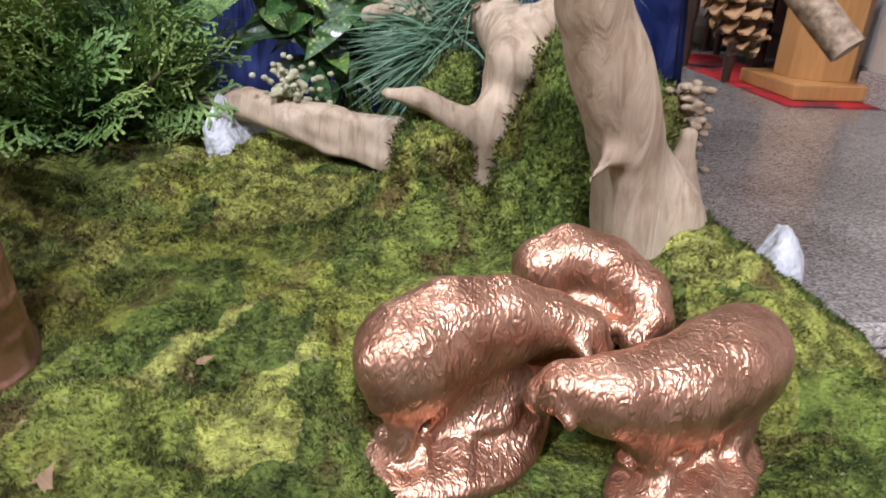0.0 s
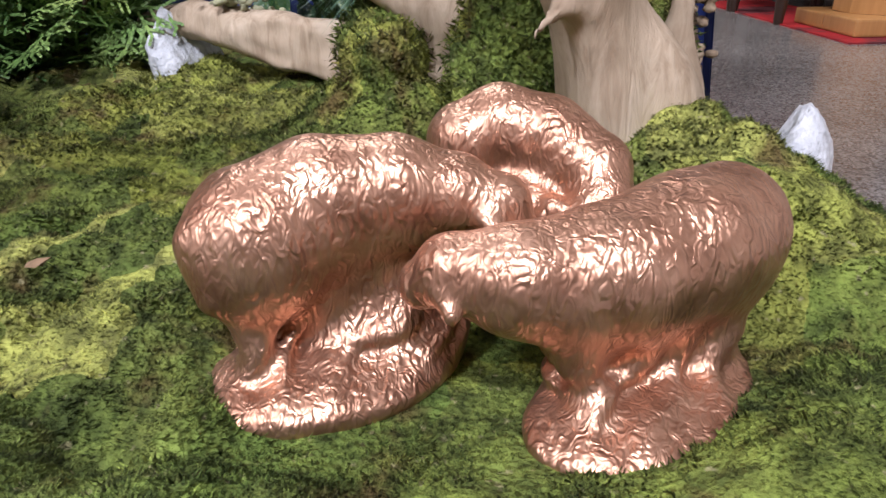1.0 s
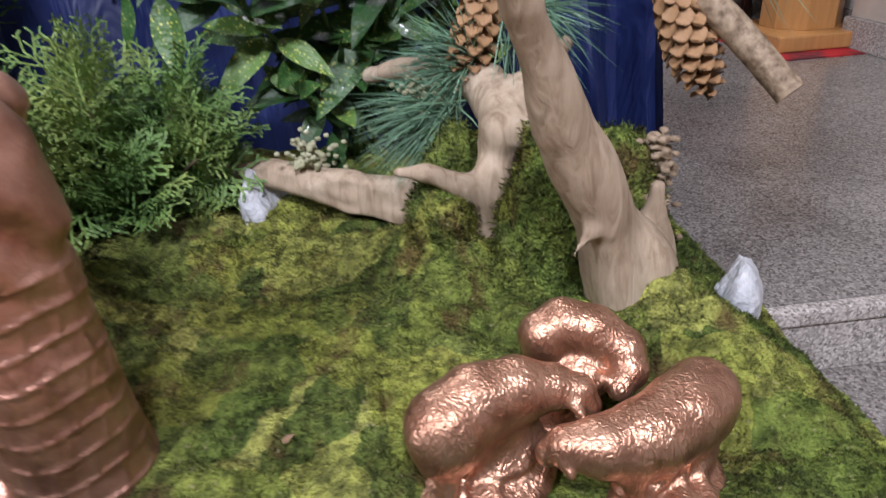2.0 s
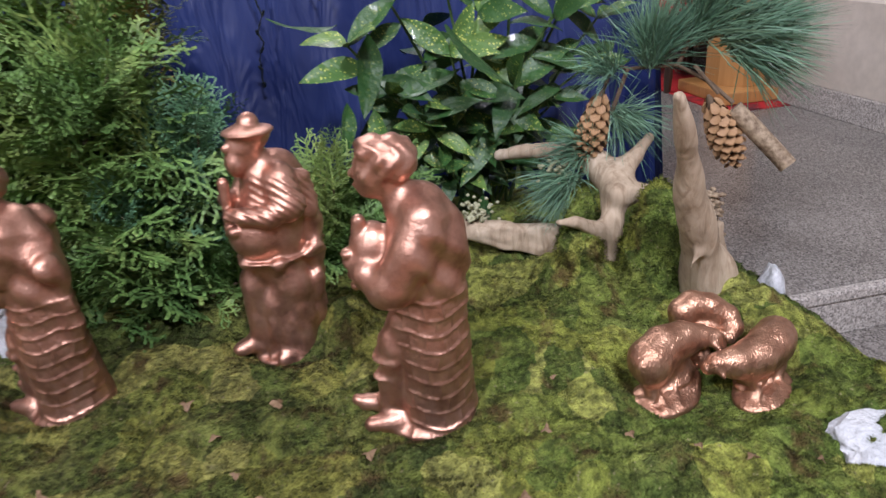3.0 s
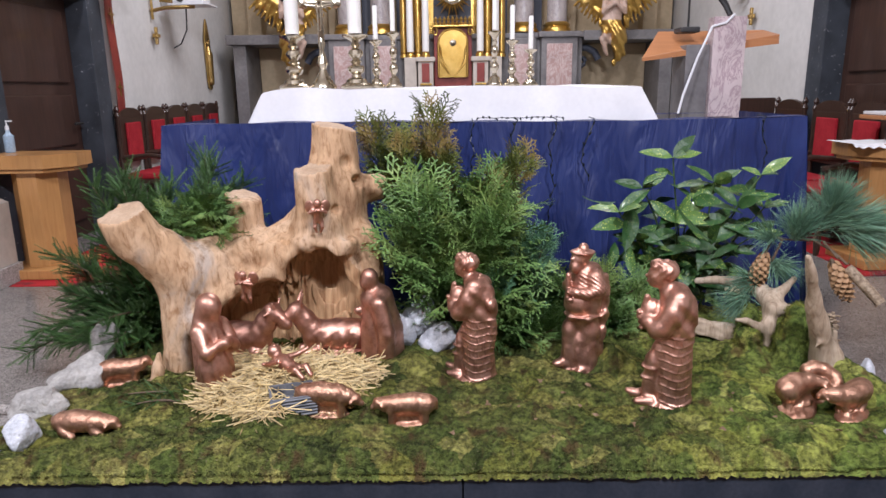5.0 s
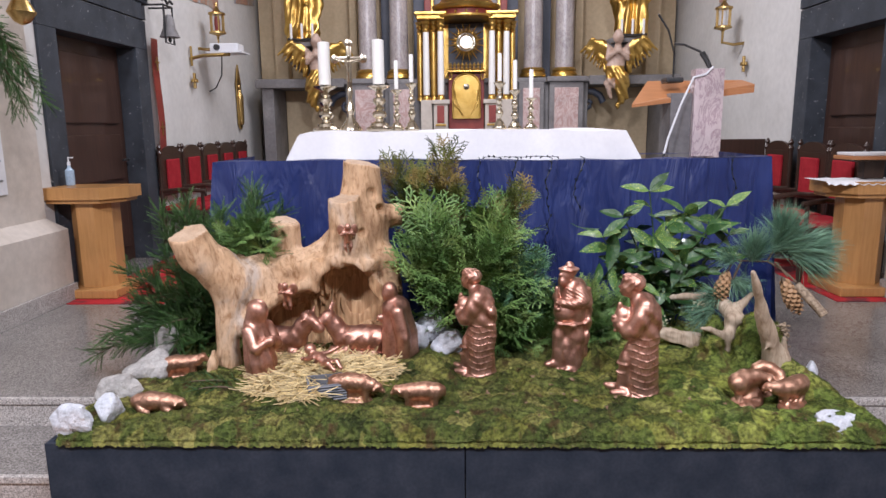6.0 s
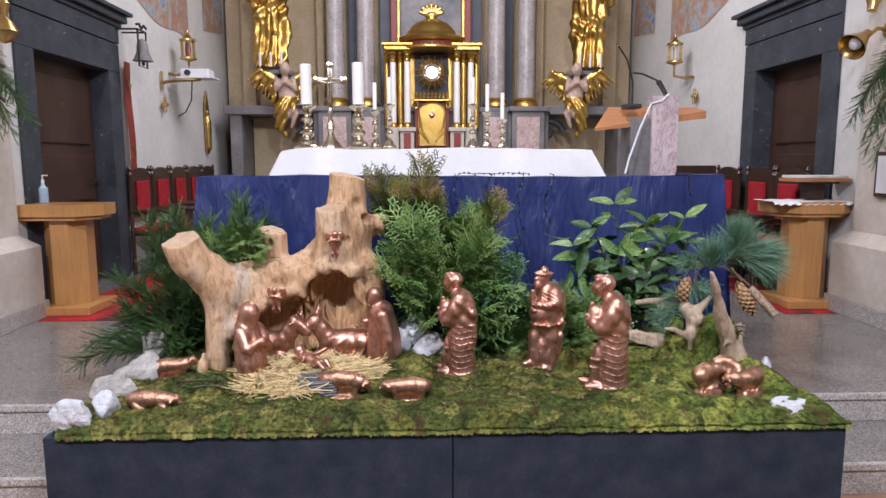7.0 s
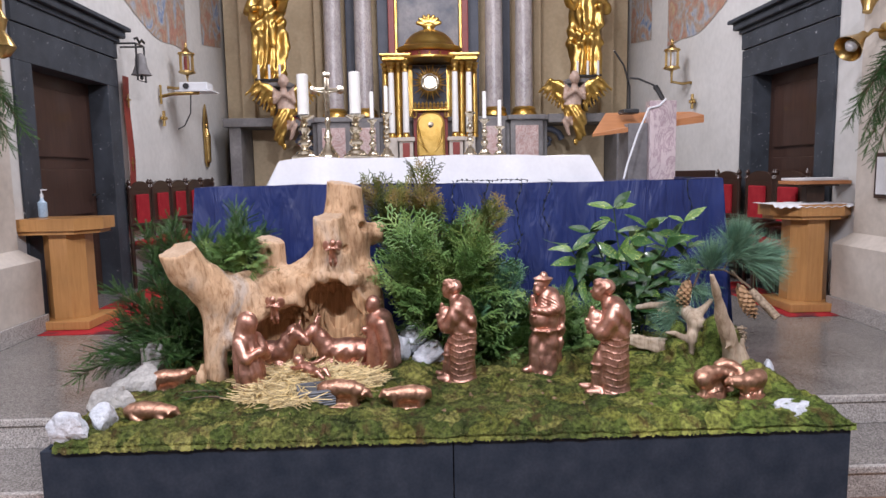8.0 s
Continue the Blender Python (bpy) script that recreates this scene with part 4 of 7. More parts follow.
for x, top in ((-0.905, 1.795), (-0.578, 1.805)):
    candlestick(x, 1.95, 1.266, 0.285, top - 1.266 - 0.285, 0.036, SILVER, "silver-gilt candlestick with a thick white candle on the altar cloth")
for x, stick, top in ((-0.478, 0.26, 1.69), (-0.385, 0.30, 1.725), (0.158, 0.30, 1.725), (0.252, 0.25, 1.683), (0.351, 0.20, 1.627)):
    candlestick(x, 2.02, 1.266, stick, top - 1.266 - stick, 0.013, SILVER, "slim silver candlestick with a thin white candle")
cr = thing("altar_crucifix", (-0.755, 1.95, 1.266), "silver-gilt standing altar cross on a turned foot", "cross")
part("foot", Geo().lathe([(0.07, 0), (0.07, 0.012), (0.05, 0.04), (0.03, 0.07), (0.018, 0.1), (0.03, 0.13), (0.02, 0.16), (0.012, 0.2), (0.02, 0.23), (0.01, 0.26)], -0.755, 1.95, 1.266, 20), SILVER, cr)
g = Geo().box(-0.771, -0.739, 1.94, 1.96, 1.50, 1.78, 0.006).box(-0.84, -0.67, 1.942, 1.958, 1.679, 1.709, 0.006)
for px, pz in ((-0.84, 1.694), (-0.67, 1.694), (-0.755, 1.785)):
    g.lathe([(0.004, -0.014), (0.026, -0.008), (0.026, 0.008), (0.004, 0.014)], n=8)
    g.v[-32:] = [(px + a, 1.95 + c, pz + b) for a, b, c in g.v[-32:]]
part("cross", g, SILVER, cr)
f = Form().chain([((0, 0, 0), 0.009), ((0, -0.006, 0.06), 0.012), ((0, -0.006, 0.11), 0.016)], 0.01).egg((0, -0.012, 0.145), (0.012, 0.012, 0.015), 0.006)
f.chain([((-0.075, 0, 0.125), 0.006), ((0, -0.004, 0.11), 0.01), ((0.075, 0, 0.125), 0.006)], 0.006)
ob = part("corpus", f.mesh("corpus", SILVER, (-0.09, -0.04, -0.02), (0.09, 0.03, 0.17), 0.005), SILVER, cr, "plain silver relief")
ob.location = (-0.755, 1.932, 1.565)

# ambo
am = thing("ambo", (1.6, 2.6, 0), "ambo of veined pale marble with a slanted wooden reading top", "lectern")
part("marble_slab", Geo().box(1.515, 1.712, 2.52, 2.62, 0.0, 1.658, 0.004), VEINED, am)
part("grey_block", Geo().box(1.37, 1.514, 2.56, 2.8, 0.0, 1.50, 0.004), GREY, am, "grey marble side block")
g = Geo().add([(1.10, 2.55, 1.405), (1.28, 2.85, 1.555), (1.965, 2.85, 1.555), (1.95, 2.60, 1.50), (1.10, 2.55, 1.425), (1.28, 2.85, 1.60), (1.965, 2.85, 1.60), (1.95, 2.60, 1.555)],
              [(0, 3, 2, 1), (4, 5, 6, 7), (0, 4, 7, 3), (3, 7, 6, 2), (2, 6, 5, 1), (1, 5, 4, 0)])
part("reading_top", g, PINEWOOD, am, "orange-brown wooden reading top")
mic = thing("microphone", (1.41, 2.7, 1.58), "black gooseneck microphones with a white cable on the ambo", "microphone")
part("mic_base", Geo().box(1.35, 1.47, 2.62, 2.76, 1.575, 1.61, 0.01), IRON, mic)
part("gooseneck", Geo().tube([(1.42, 2.7, 1.61), (1.415, 2.69, 1.78), (1.36, 2.66, 1.93), (1.275, 2.62, 2.03)], 0.007), IRON, mic)
part("gooseneck", Geo().tube([(1.41, 2.68, 1.84), (1.47, 2.65, 1.83), (1.57, 2.62, 1.78), (1.61, 2.6, 1.73)], 0.008), IRON, mic)
part("mic_head", Geo().tube([(1.585, 2.62, 1.77), (1.605, 2.6, 1.73), (1.63, 2.58, 1.67)], 0.02, 0.017), IRON, mic)
part("cable", Geo().tube([(1.63, 2.515, 1.67), (1.58, 2.51, 1.62), (1.50, 2.51, 1.60), (1.42, 2.5, 1.42), (1.33, 2.45, 1.2), (1.26, 2.4, 0.95)], 0.008, n=6), PLASTIC, mic, "white cable")


# ---------------------------------------------------------------- side tables, chairs, wall fittings
def side_table(x, y, label):
    t = thing("credence_table", (x, y, 0), label, "table")
    e = 0.12 if x < 0 else 0.0
    o = [(-0.33 - e, -0.06), (-0.17 - e, -0.24), (0.17, -0.24), (0.31 + 0.12 - e, -0.06), (0.31 + 0.12 - e, 0.14), (-0.33 - e, 0.14)]
    part("tabletop", Geo().prism([(x + a, y + b) for a, b in o], 0.77, 0.862), BEECH, t)
    part("apron", Geo().prism([(x + a * 0.9, y + b * 0.9) for a, b in o], 0.74, 0.768), BEECH, t)
    oc = [(0.175 * math.cos(radians(22.5 + 45 * k)), 0.175 * math.sin(radians(22.5 + 45 * k))) for k in range(8)]
    part("column", Geo().prism([(x + a, y + b) for a, b in oc], 0.075, 0.738), BEECH, t)
    for s in (-1, 1):
        part("foot", Geo().box(x - 0.24, x + 0.24, y - 0.06 + s * 0.12 - 0.08, y + 0.02 + s * 0.12 + 0.08, 0.007, 0.073 - 0.001 * s, 0.008), BEECH, t)
    return t


side_table(-2.98, 3.0, "light beech pedestal table with an angular top")
side_table(2.98, 2.98, "light beech pedestal table with a lace runner")
runner = Geo().grid(lambda u, v: (2.59 + 0.64 * u, 2.735 + 0.36 * v if v > 0.05 else 2.732, 0.866 + 0.002 * math.sin(30 * u) if v > 0.05 else 0.842 + 0.006 * math.sin(60 * u)), 60, 20)
solid("lace_runner", runner, LINEN, "white lace runner on the beech side table", "cloth")
bk = thing("missal_stand", (3.02, 2.95, 0.868), "wooden book stand holding an open missal with painted cover", "book")
part("stand", Geo().box(2.84, 3.2, 2.9, 3.05, 1.0, 1.015, 0.004).box(2.95, 3.1, 2.93, 3.02, 0.87, 1.0, 0.006), CHAIRWOOD, bk)
part("missal", Geo().box(2.78, 3.235, 2.80, 3.06, 1.017, 1.045, 0.006), PINEWOOD, bk, "worn orange missal cover")
part("page_block", Geo().box(2.80, 3.22, 2.82, 3.05, 1.047, 1.068, 0.004), PAPER, bk)
bt = thing("sanitizer_bottle", (-3.16, 3.0, 0.863), "clear blue plastic pump bottle on the beech table", "bottle")
part("bottle_body", Geo().lathe([(0.03, 0.864), (0.034, 0.87), (0.034, 0.98), (0.015, 1.0), (0.012, 1.02)], -3.16, 3.0, 0, 16), mat_two("pale_blue_plastic", (0.35, 0.5, 0.65), (0.45, 0.58, 0.7), 8, 0.15), bt)
part("pump", Geo().lathe([(0.013, 1.02), (0.013, 1.045), (0.005, 1.05), (0.005, 1.08)], -3.16, 3.0, 0, 10).box(-3.165, -3.12, 2.995, 3.005, 1.075, 1.085), PLASTIC, bt)


def chancel_chair(x, y, turn):
    """A carved armchair with a red pad; it faces +x before the turn."""
    c = thing("chancel_chair", (0, 0, 0), "dark carved wooden chair with red velvet back and seat", "chair", "chairs along the chancel walls")
    for yy in (-0.25, 0.25):
        part("rear_post", Geo().lathe([(0.022, 0), (0.022, 0.4), (0.028, 0.45), (0.02, 0.5), (0.02, 1.02), (0.03, 1.05), (0.014, 1.08), (0.026, 1.105), (0.006, 1.14)], -0.22, yy, 0, 12), CHAIRWOOD, c)
        part("front_leg", Geo().lathe([(0.02, 0), (0.026, 0.1), (0.018, 0.2), (0.028, 0.3), (0.024, 0.43)], 0.22, yy, 0, 12), CHAIRWOOD, c)
        part("armrest", Geo().tube([(-0.22, yy, 0.66), (0.05, yy, 0.68), (0.24, yy, 0.65)], 0.022), CHAIRWOOD, c)
        part("arm_post", Geo().tube([(0.2, yy, 0.43), (0.2, yy, 0.66)], 0.018), CHAIRWOOD, c)
    part("seat", Geo().box(-0.24, 0.25, -0.26, 0.26, 0.41, 0.45, 0.008), CHAIRWOOD, c)
    part("seat_pad", Geo().box(-0.22, 0.23, -0.24, 0.24, 0.452, 0.50, 0.02), VELVET, c, "red velvet pad")
    part("back_board", Geo().box(-0.235, -0.205, -0.24, 0.24, 0.6, 1.03, 0.006), CHAIRWOOD, c)
    part("back_pad", Geo().box(-0.203, -0.175, -0.15, 0.15, 0.64, 0.98, 0.012), VELVET, c, "red velvet back")
    g = Geo().prism([(0.24 * math.cos(radians(a)), 0.09 * math.sin(radians(a))) for a in range(0, 181, 15)], -0.015, 0.015)
    part("crest", g.moved(pose(-0.22, 0, 1.03, 90, 0, 90)), CHAIRWOOD, c)
    return c


first = chancel_chair(0, 0, 0)
first.matrix_basis = pose(-2.97, 4.92, 0, 0, 0, 0)
for k in range(1, 5):
    copy_thing(first, pose(-2.97, 4.92 + 0.58 * k, 0, 0, 0, 0))
for y in (3.62, 3.08, 4.3):
    copy_thing(first, pose(2.88, y + 0.35, 0, 0, 0, 180))
bench = thing("bench", (2.6, 5.0, 0), "dark wooden bench back beside the chancel wall", "bench")
part("back_rail", Geo().box(2.2, 3.1, 4.95, 5.0, 0.5, 1.13, 0.01), CHAIRWOOD, bench)
part("seat_board", Geo().box(2.2, 3.1, 4.6, 4.95, 0.42, 0.46, 0.008), CHAIRWOOD, bench)
for x in (2.25, 3.05):
    part("end_board", Geo().box(x - 0.03, x + 0.03, 4.6, 4.95, 0.0, 0.42, 0.005), CHAIRWOOD, bench)

# altar bell
bell = thing("wall_bell", (-3.1, 4.72, 2.3), "dark bronze bell in an iron wall bracket", "bell")
part("bracket", Geo().tube([(-3.24, 4.62, 2.5), (-3.0, 4.62, 2.5), (-3.0, 4.82, 2.5), (-3.24, 4.82, 2.5)], 0.01).tube([(-3.0, 4.62, 2.5), (-3.0, 4.62, 2.14), (-3.0, 4.82, 2.14), (-3.0, 4.82, 2.5)], 0.01).tube([(-3.0, 4.6, 2.54), (-3.0, 4.66, 2.56), (-3.0, 4.72, 2.52), (-3.0, 4.78, 2.56), (-3.0, 4.84, 2.54)], 0.012), IRON, bell)
part("bell_body", Geo().lathe([(0.1, 2.2), (0.085, 2.225), (0.06, 2.29), (0.052, 2.37), (0.03, 2.41), (0.01, 2.42)], -3.0, 4.72, 0, 20), GREY, bell)
part("clapper", Geo().lathe([(0.005, 2.15), (0.018, 2.165), (0.018, 2.18), (0.005, 2.2)], -3.0, 4.72, 0, 10), IRON, bell)


def wall_lantern(x, y, z, s):
    l = thing("wall_lantern", (x, y, z), "brass sanctuary lantern on a wall bracket", "lantern")
    part("lantern_base", Geo().lathe([(0.0, -0.16), (0.03, -0.14), (0.1, -0.12), (0.1, -0.1), (0.08, -0.09)], x, y, z, 16), BRASS, l)
    part("lantern_roof", Geo().lathe([(0.1, 0.1), (0.1, 0.12), (0.05, 0.14), (0.015, 0.19), (0.02, 0.22), (0.004, 0.25)], x, y, z, 16), BRASS, l)
    for k in range(6):
        a = k * math.pi / 3
        part("rod", Geo().tube([(x + 0.08 * math.cos(a), y + 0.08 * math.sin(a), z - 0.1), (x + 0.08 * math.cos(a), y + 0.08 * math.sin(a), z + 0.11)], 0.009), BRASS, l)
    part("glass", Geo().lathe([(0.03, -0.09), (0.036, 0.0), (0.03, 0.08)], x, y, z, 14), REDPAINT if s < 0 else PLASTIC, l)
    part("bracket_arm", Geo().tube([(x, y, z - 0.15), (x, y, z - 0.28), (x + s * 0.12, y - 0.05, z - 0.31), (s * 3.25, y - 0.1, z - 0.3)], 0.018), BRASS, l)
    return l


wall_lantern(-3.03, 6.2, 2.55, -1)
wall_lantern(3.03, 6.15, 2.52, 1)
for x, y, z in ((-3.2, 5.8, 1.85), (3.2, 5.9, 1.97)):
    hk = thing("ornate_hook", (x, y, z), "gilt cross-shaped wall ornament", "ornament")
    g = Geo().box(x - 0.015, x + 0.015, y - 0.018, y + 0.018, z - 0.09, z + 0.09, 0.008).box(x - 0.015, x + 0.015, y - 0.07, y + 0.07, z - 0.02, z + 0.02, 0.008)
    part("ornament_cross", g, BRASS, hk)
    part("boss", Geo().lathe([(0.0, -0.03), (0.04, -0.015), (0.04, 0.015), (0.0, 0.03)], x, y, z, 12), BRASS, hk)
arm = thing("projector_bracket", (-3.1, 6.2, 2.15), "brass swivel arm carrying a projector shelf", "bracket")
part("arm", Geo().tube([(-3.24, 5.8, 2.10), (-3.1, 5.85, 2.14), (-2.85, 6.05, 2.17)], 0.02).tube([(-3.22, 5.8, 2.24), (-3.22, 5.8, 2.02)], 0.014), BRASS, arm)
part("shelf", Geo().box(-3.12, -2.68, 5.98, 6.3, 2.185, 2.20), PLASTIC, arm)
part("cable", Geo().tube([(-3.0, 6.2, 2.18), (-3.05, 6.3, 1.95), (-3.15, 6.35, 1.8), (-3.22, 6.3, 1.75)], 0.008, n=6), IRON, arm)
pj = thing("projector", (-2.9, 6.1, 2.2), "white video projector on the wall shelf", "projector")
part("case", Geo().box(-3.08, -2.74, 6.02, 6.26, 2.201, 2.30, 0.015), PLASTIC, pj)
part("lens", Geo().lathe([(0.035, 0), (0.035, 0.03), (0.025, 0.03)], n=16).moved(pose(-2.99, 6.02, 2.25, 90)), IRON, pj)
pl = thing("wall_plaque", (-3.23, 7.43, 1.66), "narrow gilt pointed relief plaque on the wall", "plaque")
g = Geo().prism([(-0.10, -0.42), (-0.06, -0.5), (0.0, -0.53), (0.06, -0.5), (0.10, -0.42), (0.12, 0.3), (0.06, 0.5), (0.0, 0.66), (-0.06, 0.5), (-0.12, 0.3)], -0.015, 0.015)
part("plaque_board", g.moved(pose(-3.22, 7.43, 1.68, 90, 0, 90) @ Matrix.Scale(0.75, 4)), BRASS, pl)
part("relief_figure", Form().chain([((0, 0, -0.4), 0.07), ((0, 0, 0.1), 0.08), ((0, 0, 0.2), 0.05)], 0.03).egg((0, 0, 0.3), (0.05, 0.05, 0.065), 0.02).mesh("relief_figure", BRASS, (-0.12, -0.12, -0.5), (0.12, 0.12, 0.4), 0.02), CHAIRWOOD, pl, "dark carved relief").matrix_basis = Matrix.Translation((-3.215, 7.43, 1.66)) @ Matrix.Scale(0.7, 4)
banner = thing("hanging_stole", (-3.2, 4.9, 1.6), "narrow dark red hanging band with gold crosses", "banner")
part("band", Geo().grid(lambda u, v: (-3.19 + 0.01 * math.sin(6 * v), 4.71 + 0.15 * u, 1.05 + 1.15 * v), 3, 12), REDPAINT, banner)
for z in (1.3, 1.95):
    part("cross", Geo().box(-3.183, -3.175, 4.775, 4.795, z - 0.07, z + 0.07).box(-3.182, -3.174, 4.74, 4.83, z + 0.005, z + 0.025), BRASS, banner)
pp = thing("notice", (-3.19, 2.2, 1.1), "white printed paper notice on the pier", "paper")
part("sheet", Geo().box(-3.197, -3.19, 2.0, 2.3, 0.86, 1.3), PAPER, pp)
for k in range(7):
    part("text_line", Geo().box(-3.189, -3.187, 2.04, 2.26 - 0.03 * (k % 3), 1.22 - 0.045 * k, 1.235 - 0.045 * k), GREY, pp)
pf = thing("small_picture", (3.19, 2.3, 1.0), "small wooden framed picture on the pier", "picture")
part("picture_frame", Geo().box(3.17, 3.196, 2.15, 2.45, 0.92, 1.25, 0.006), CHAIRWOOD, pf)
part("print", Geo().box(3.164, 3.169, 2.18, 2.42, 0.95, 1.22), PAPER, pf)
cf = thing("framed_canvas", (-3.1, 2.7, 2.7), "gilt framed picture high on the pier", "picture")
part("picture_frame", Geo().box(-3.19, -3.13, 2.0, 2.66, 2.32, 2.9, 0.01), GOLD, cf)
part("canvas", Geo().box(-3.128, -3.12, 2.06, 2.60, 2.38, 2.84), PICTURE, cf)
sp = thing("wall_lamp", (3.05, 2.45, 2.1), "brass double wall lamp with cone shades", "lamp")
part("wall_rose", Geo().lathe([(0.06, 0), (0.06, 0.02), (0.03, 0.03)], n=16).moved(pose(3.2, 2.45, 2.12, 0, -90)), BRASS, sp)
part("lamp_arm", Geo().tube([(3.2, 2.45, 2.12), (3.08, 2.42, 2.12), (3.0, 2.4, 2.06)], 0.014), BRASS, sp)
for m in (pose(2.93, 2.38, 2.03, 0, 55, 20), pose(3.03, 2.4, 2.33, 170, 15, 0)):
    part("shade", Geo().lathe([(0.03, 0.1), (0.035, 0.06), (0.06, 0.0), (0.1, -0.09), (0.095, -0.09), (0.055, 0.0), (0.03, 0.055)], n=24).moved(m), BRASS, sp)
    part("lamp_bulb", Geo().lathe([(0.02, 0.03), (0.04, -0.02), (0.045, -0.05), (0.025, -0.08), (0.0, -0.085)], n=16).moved(m), PAPER, sp)
ll = thing("sanctuary_lamp", (-2.9, 2.3, 2.2), "hanging brass sanctuary lamp", "lamp")
part("lamp_bowl", Geo().lathe([(0.01, 1.98), (0.05, 2.0), (0.09, 2.06), (0.06, 2.12), (0.03, 2.16), (0.05, 2.24), (0.02, 2.3)], -2.98, 2.35, 0, 20), BRASS, ll)
part("chain", Geo().tube([(-2.98, 2.35, 2.3), (-2.98, 2.35, 5.402)], 0.006, n=6), BRASS, ll)

# ---------------------------------------------------------------- crib platform
PX0, PX1, PTOP = -1.59, 1.445, 0.178
pf = thing("crib_platform", (0, 0.4, -0.3), "low platform covered with dark navy felt panels", "platform")
W3 = (PX1 - PX0) / 2
for k, (a, b) in enumerate(((PX0, PX0 + W3 - 0.002), (PX0 + W3 + 0.002, PX1))):
    part("front_panel", Geo().box(a, b, 0.0, 0.02, -0.298, PTOP, 0.003), FELT, pf)
for x in (PX0, PX1 - 0.02):
    part("side_panel", Geo().box(x, x + 0.02, 0.021, 0.35, -0.298, PTOP - 0.001).box(x, x + 0.02, 0.352, 0.826, -0.148, PTOP - 0.001).box(x, x + 0.02, 0.861, 1.35, 0.002, PTOP - 0.001), FELT, pf)
part("top_board", Geo().box(PX0 + 0.021, PX1 - 0.021, 0.021, 1.35, PTOP - 0.03, PTOP - 0.004), FELT, pf)


# ---------------------------------------------------------------- moss
def cushions(x, y, cell, seed):
    """Rounded pads packed side by side, 0 in the crevices to 1 on the crowns."""
    u, v = x / cell, y / cell
    iu, iv = np.floor(u), np.floor(v)
    best = np.full(np.shape(x), 9.0)
    for du in (-1, 0, 1):
        for dv in (-1, 0, 1):
            cu, cv = iu + du, iv + dv
            ju = np.modf(np.sin(cu * 127.1 + cv * 311.7 + seed) * 437.585)[0]
            jv = np.modf(np.sin(cu * 269.5 + cv * 183.3 + seed * 2.0) * 437.585)[0]
            best = np.minimum(best, (u - cu - 0.5 - 0.42 * ju) ** 2 + (v - cv - 0.5 - 0.42 * jv) ** 2)
    return np.sqrt(np.clip(1 - best / 0.85, 0, 1))


def bumps(x, y):
    """Height of the moss above the platform's board."""
    n1 = fbm(x, y, 0 * x, 7.0, 3.1)
    n3 = fbm(x, y, 0 * x + 0.9, 46.0, 1.9)
    wx, wy = x + 0.012 * fbm(x, y, 0 * x, 21.0, 2.2) + 0.004 * n3, y + 0.012 * fbm(x, y, 0 * x, 19.0, 6.1)
    h = -0.032 + 0.008 * n1 + 0.066 * cushions(wx, wy, 0.125, 1.7) + 0.030 * cushions(wx, wy, 0.050, 4.1) + 0.003 * n3 + 0.003 * fbm(x, y, 0 * x, 120.0, 8.8)
    h = np.maximum(h, 0.003)
    calm = np.exp(-(((x - 1.13) / 0.17) ** 2 + ((y - 0.34) / 0.13) ** 2) ** 2)
    h = h * (1 - 0.86 * calm)
    # pressed flat under the figurines
    for fx, fy in ((0.615, 0.40), (0.40, 0.70), (-0.02, 0.63), (-1.275, 0.24), (-1.325, 0.60), (-0.515, 0.35), (-0.255, 0.30)):
        h = h * (1 - 0.75 * np.exp(-(((x - fx) / 0.11) ** 2 + ((y - fy) / 0.09) ** 2) ** 2))

    def hill(cx, cy, rx, ry, amp):
        return amp * np.exp(-(((x - cx) / rx) ** 2 + ((y - cy) / ry) ** 2))
    h = h + hill(1.31, 0.50, 0.09, 0.10, 0.075) + hill(0.50, 0.70, 0.075, 0.07, 0.085) + hill(-0.24, 0.66, 0.08, 0.07, 0.055)
    h = h + hill(1.08, 0.75, 0.10, 0.09, 0.06) + hill(0.80, 0.95, 0.35, 0.10, 0.02) + hill(-1.18, 0.42, 0.12, 0.08, 0.045)
    h = h + hill(0.05, 0.85, 0.5, 0.15, 0.015) + hill(1.42, 0.45, 0.06, 0.2, -0.005)
    edge = np.minimum(np.minimum(x - PX0, PX1 - x), y)
    return h * np.clip(0.35 + edge / 0.05, 0.35, 1)


def moss_mesh(x0, x1, y0, y1, step):
    nx, ny = int((x1 - x0) / step), int((y1 - y0) / step)
    X, Y = np.meshgrid(np.linspace(x0, x1, nx + 1), np.linspace(y0, y1, ny + 1))
    Z = PTOP + bumps(X, Y)
    # ragged rim that hangs a little over the front
    rim = Y < y0 + 1e-6
    Z = np.where(rim, PTOP - 0.010 + 0.012 * np.random.RandomState(3).rand(nx + 1)[None, :], Z)
    V = np.stack([X, Y, Z], -1).reshape(-1, 3)
    i = np.arange(nx)[None, :] + (nx + 1) * np.arange(ny)[:, None]
    i = i.ravel()
    F = np.stack([i, i + 1, i + nx + 2, i + nx + 1], 1)
    return V, F


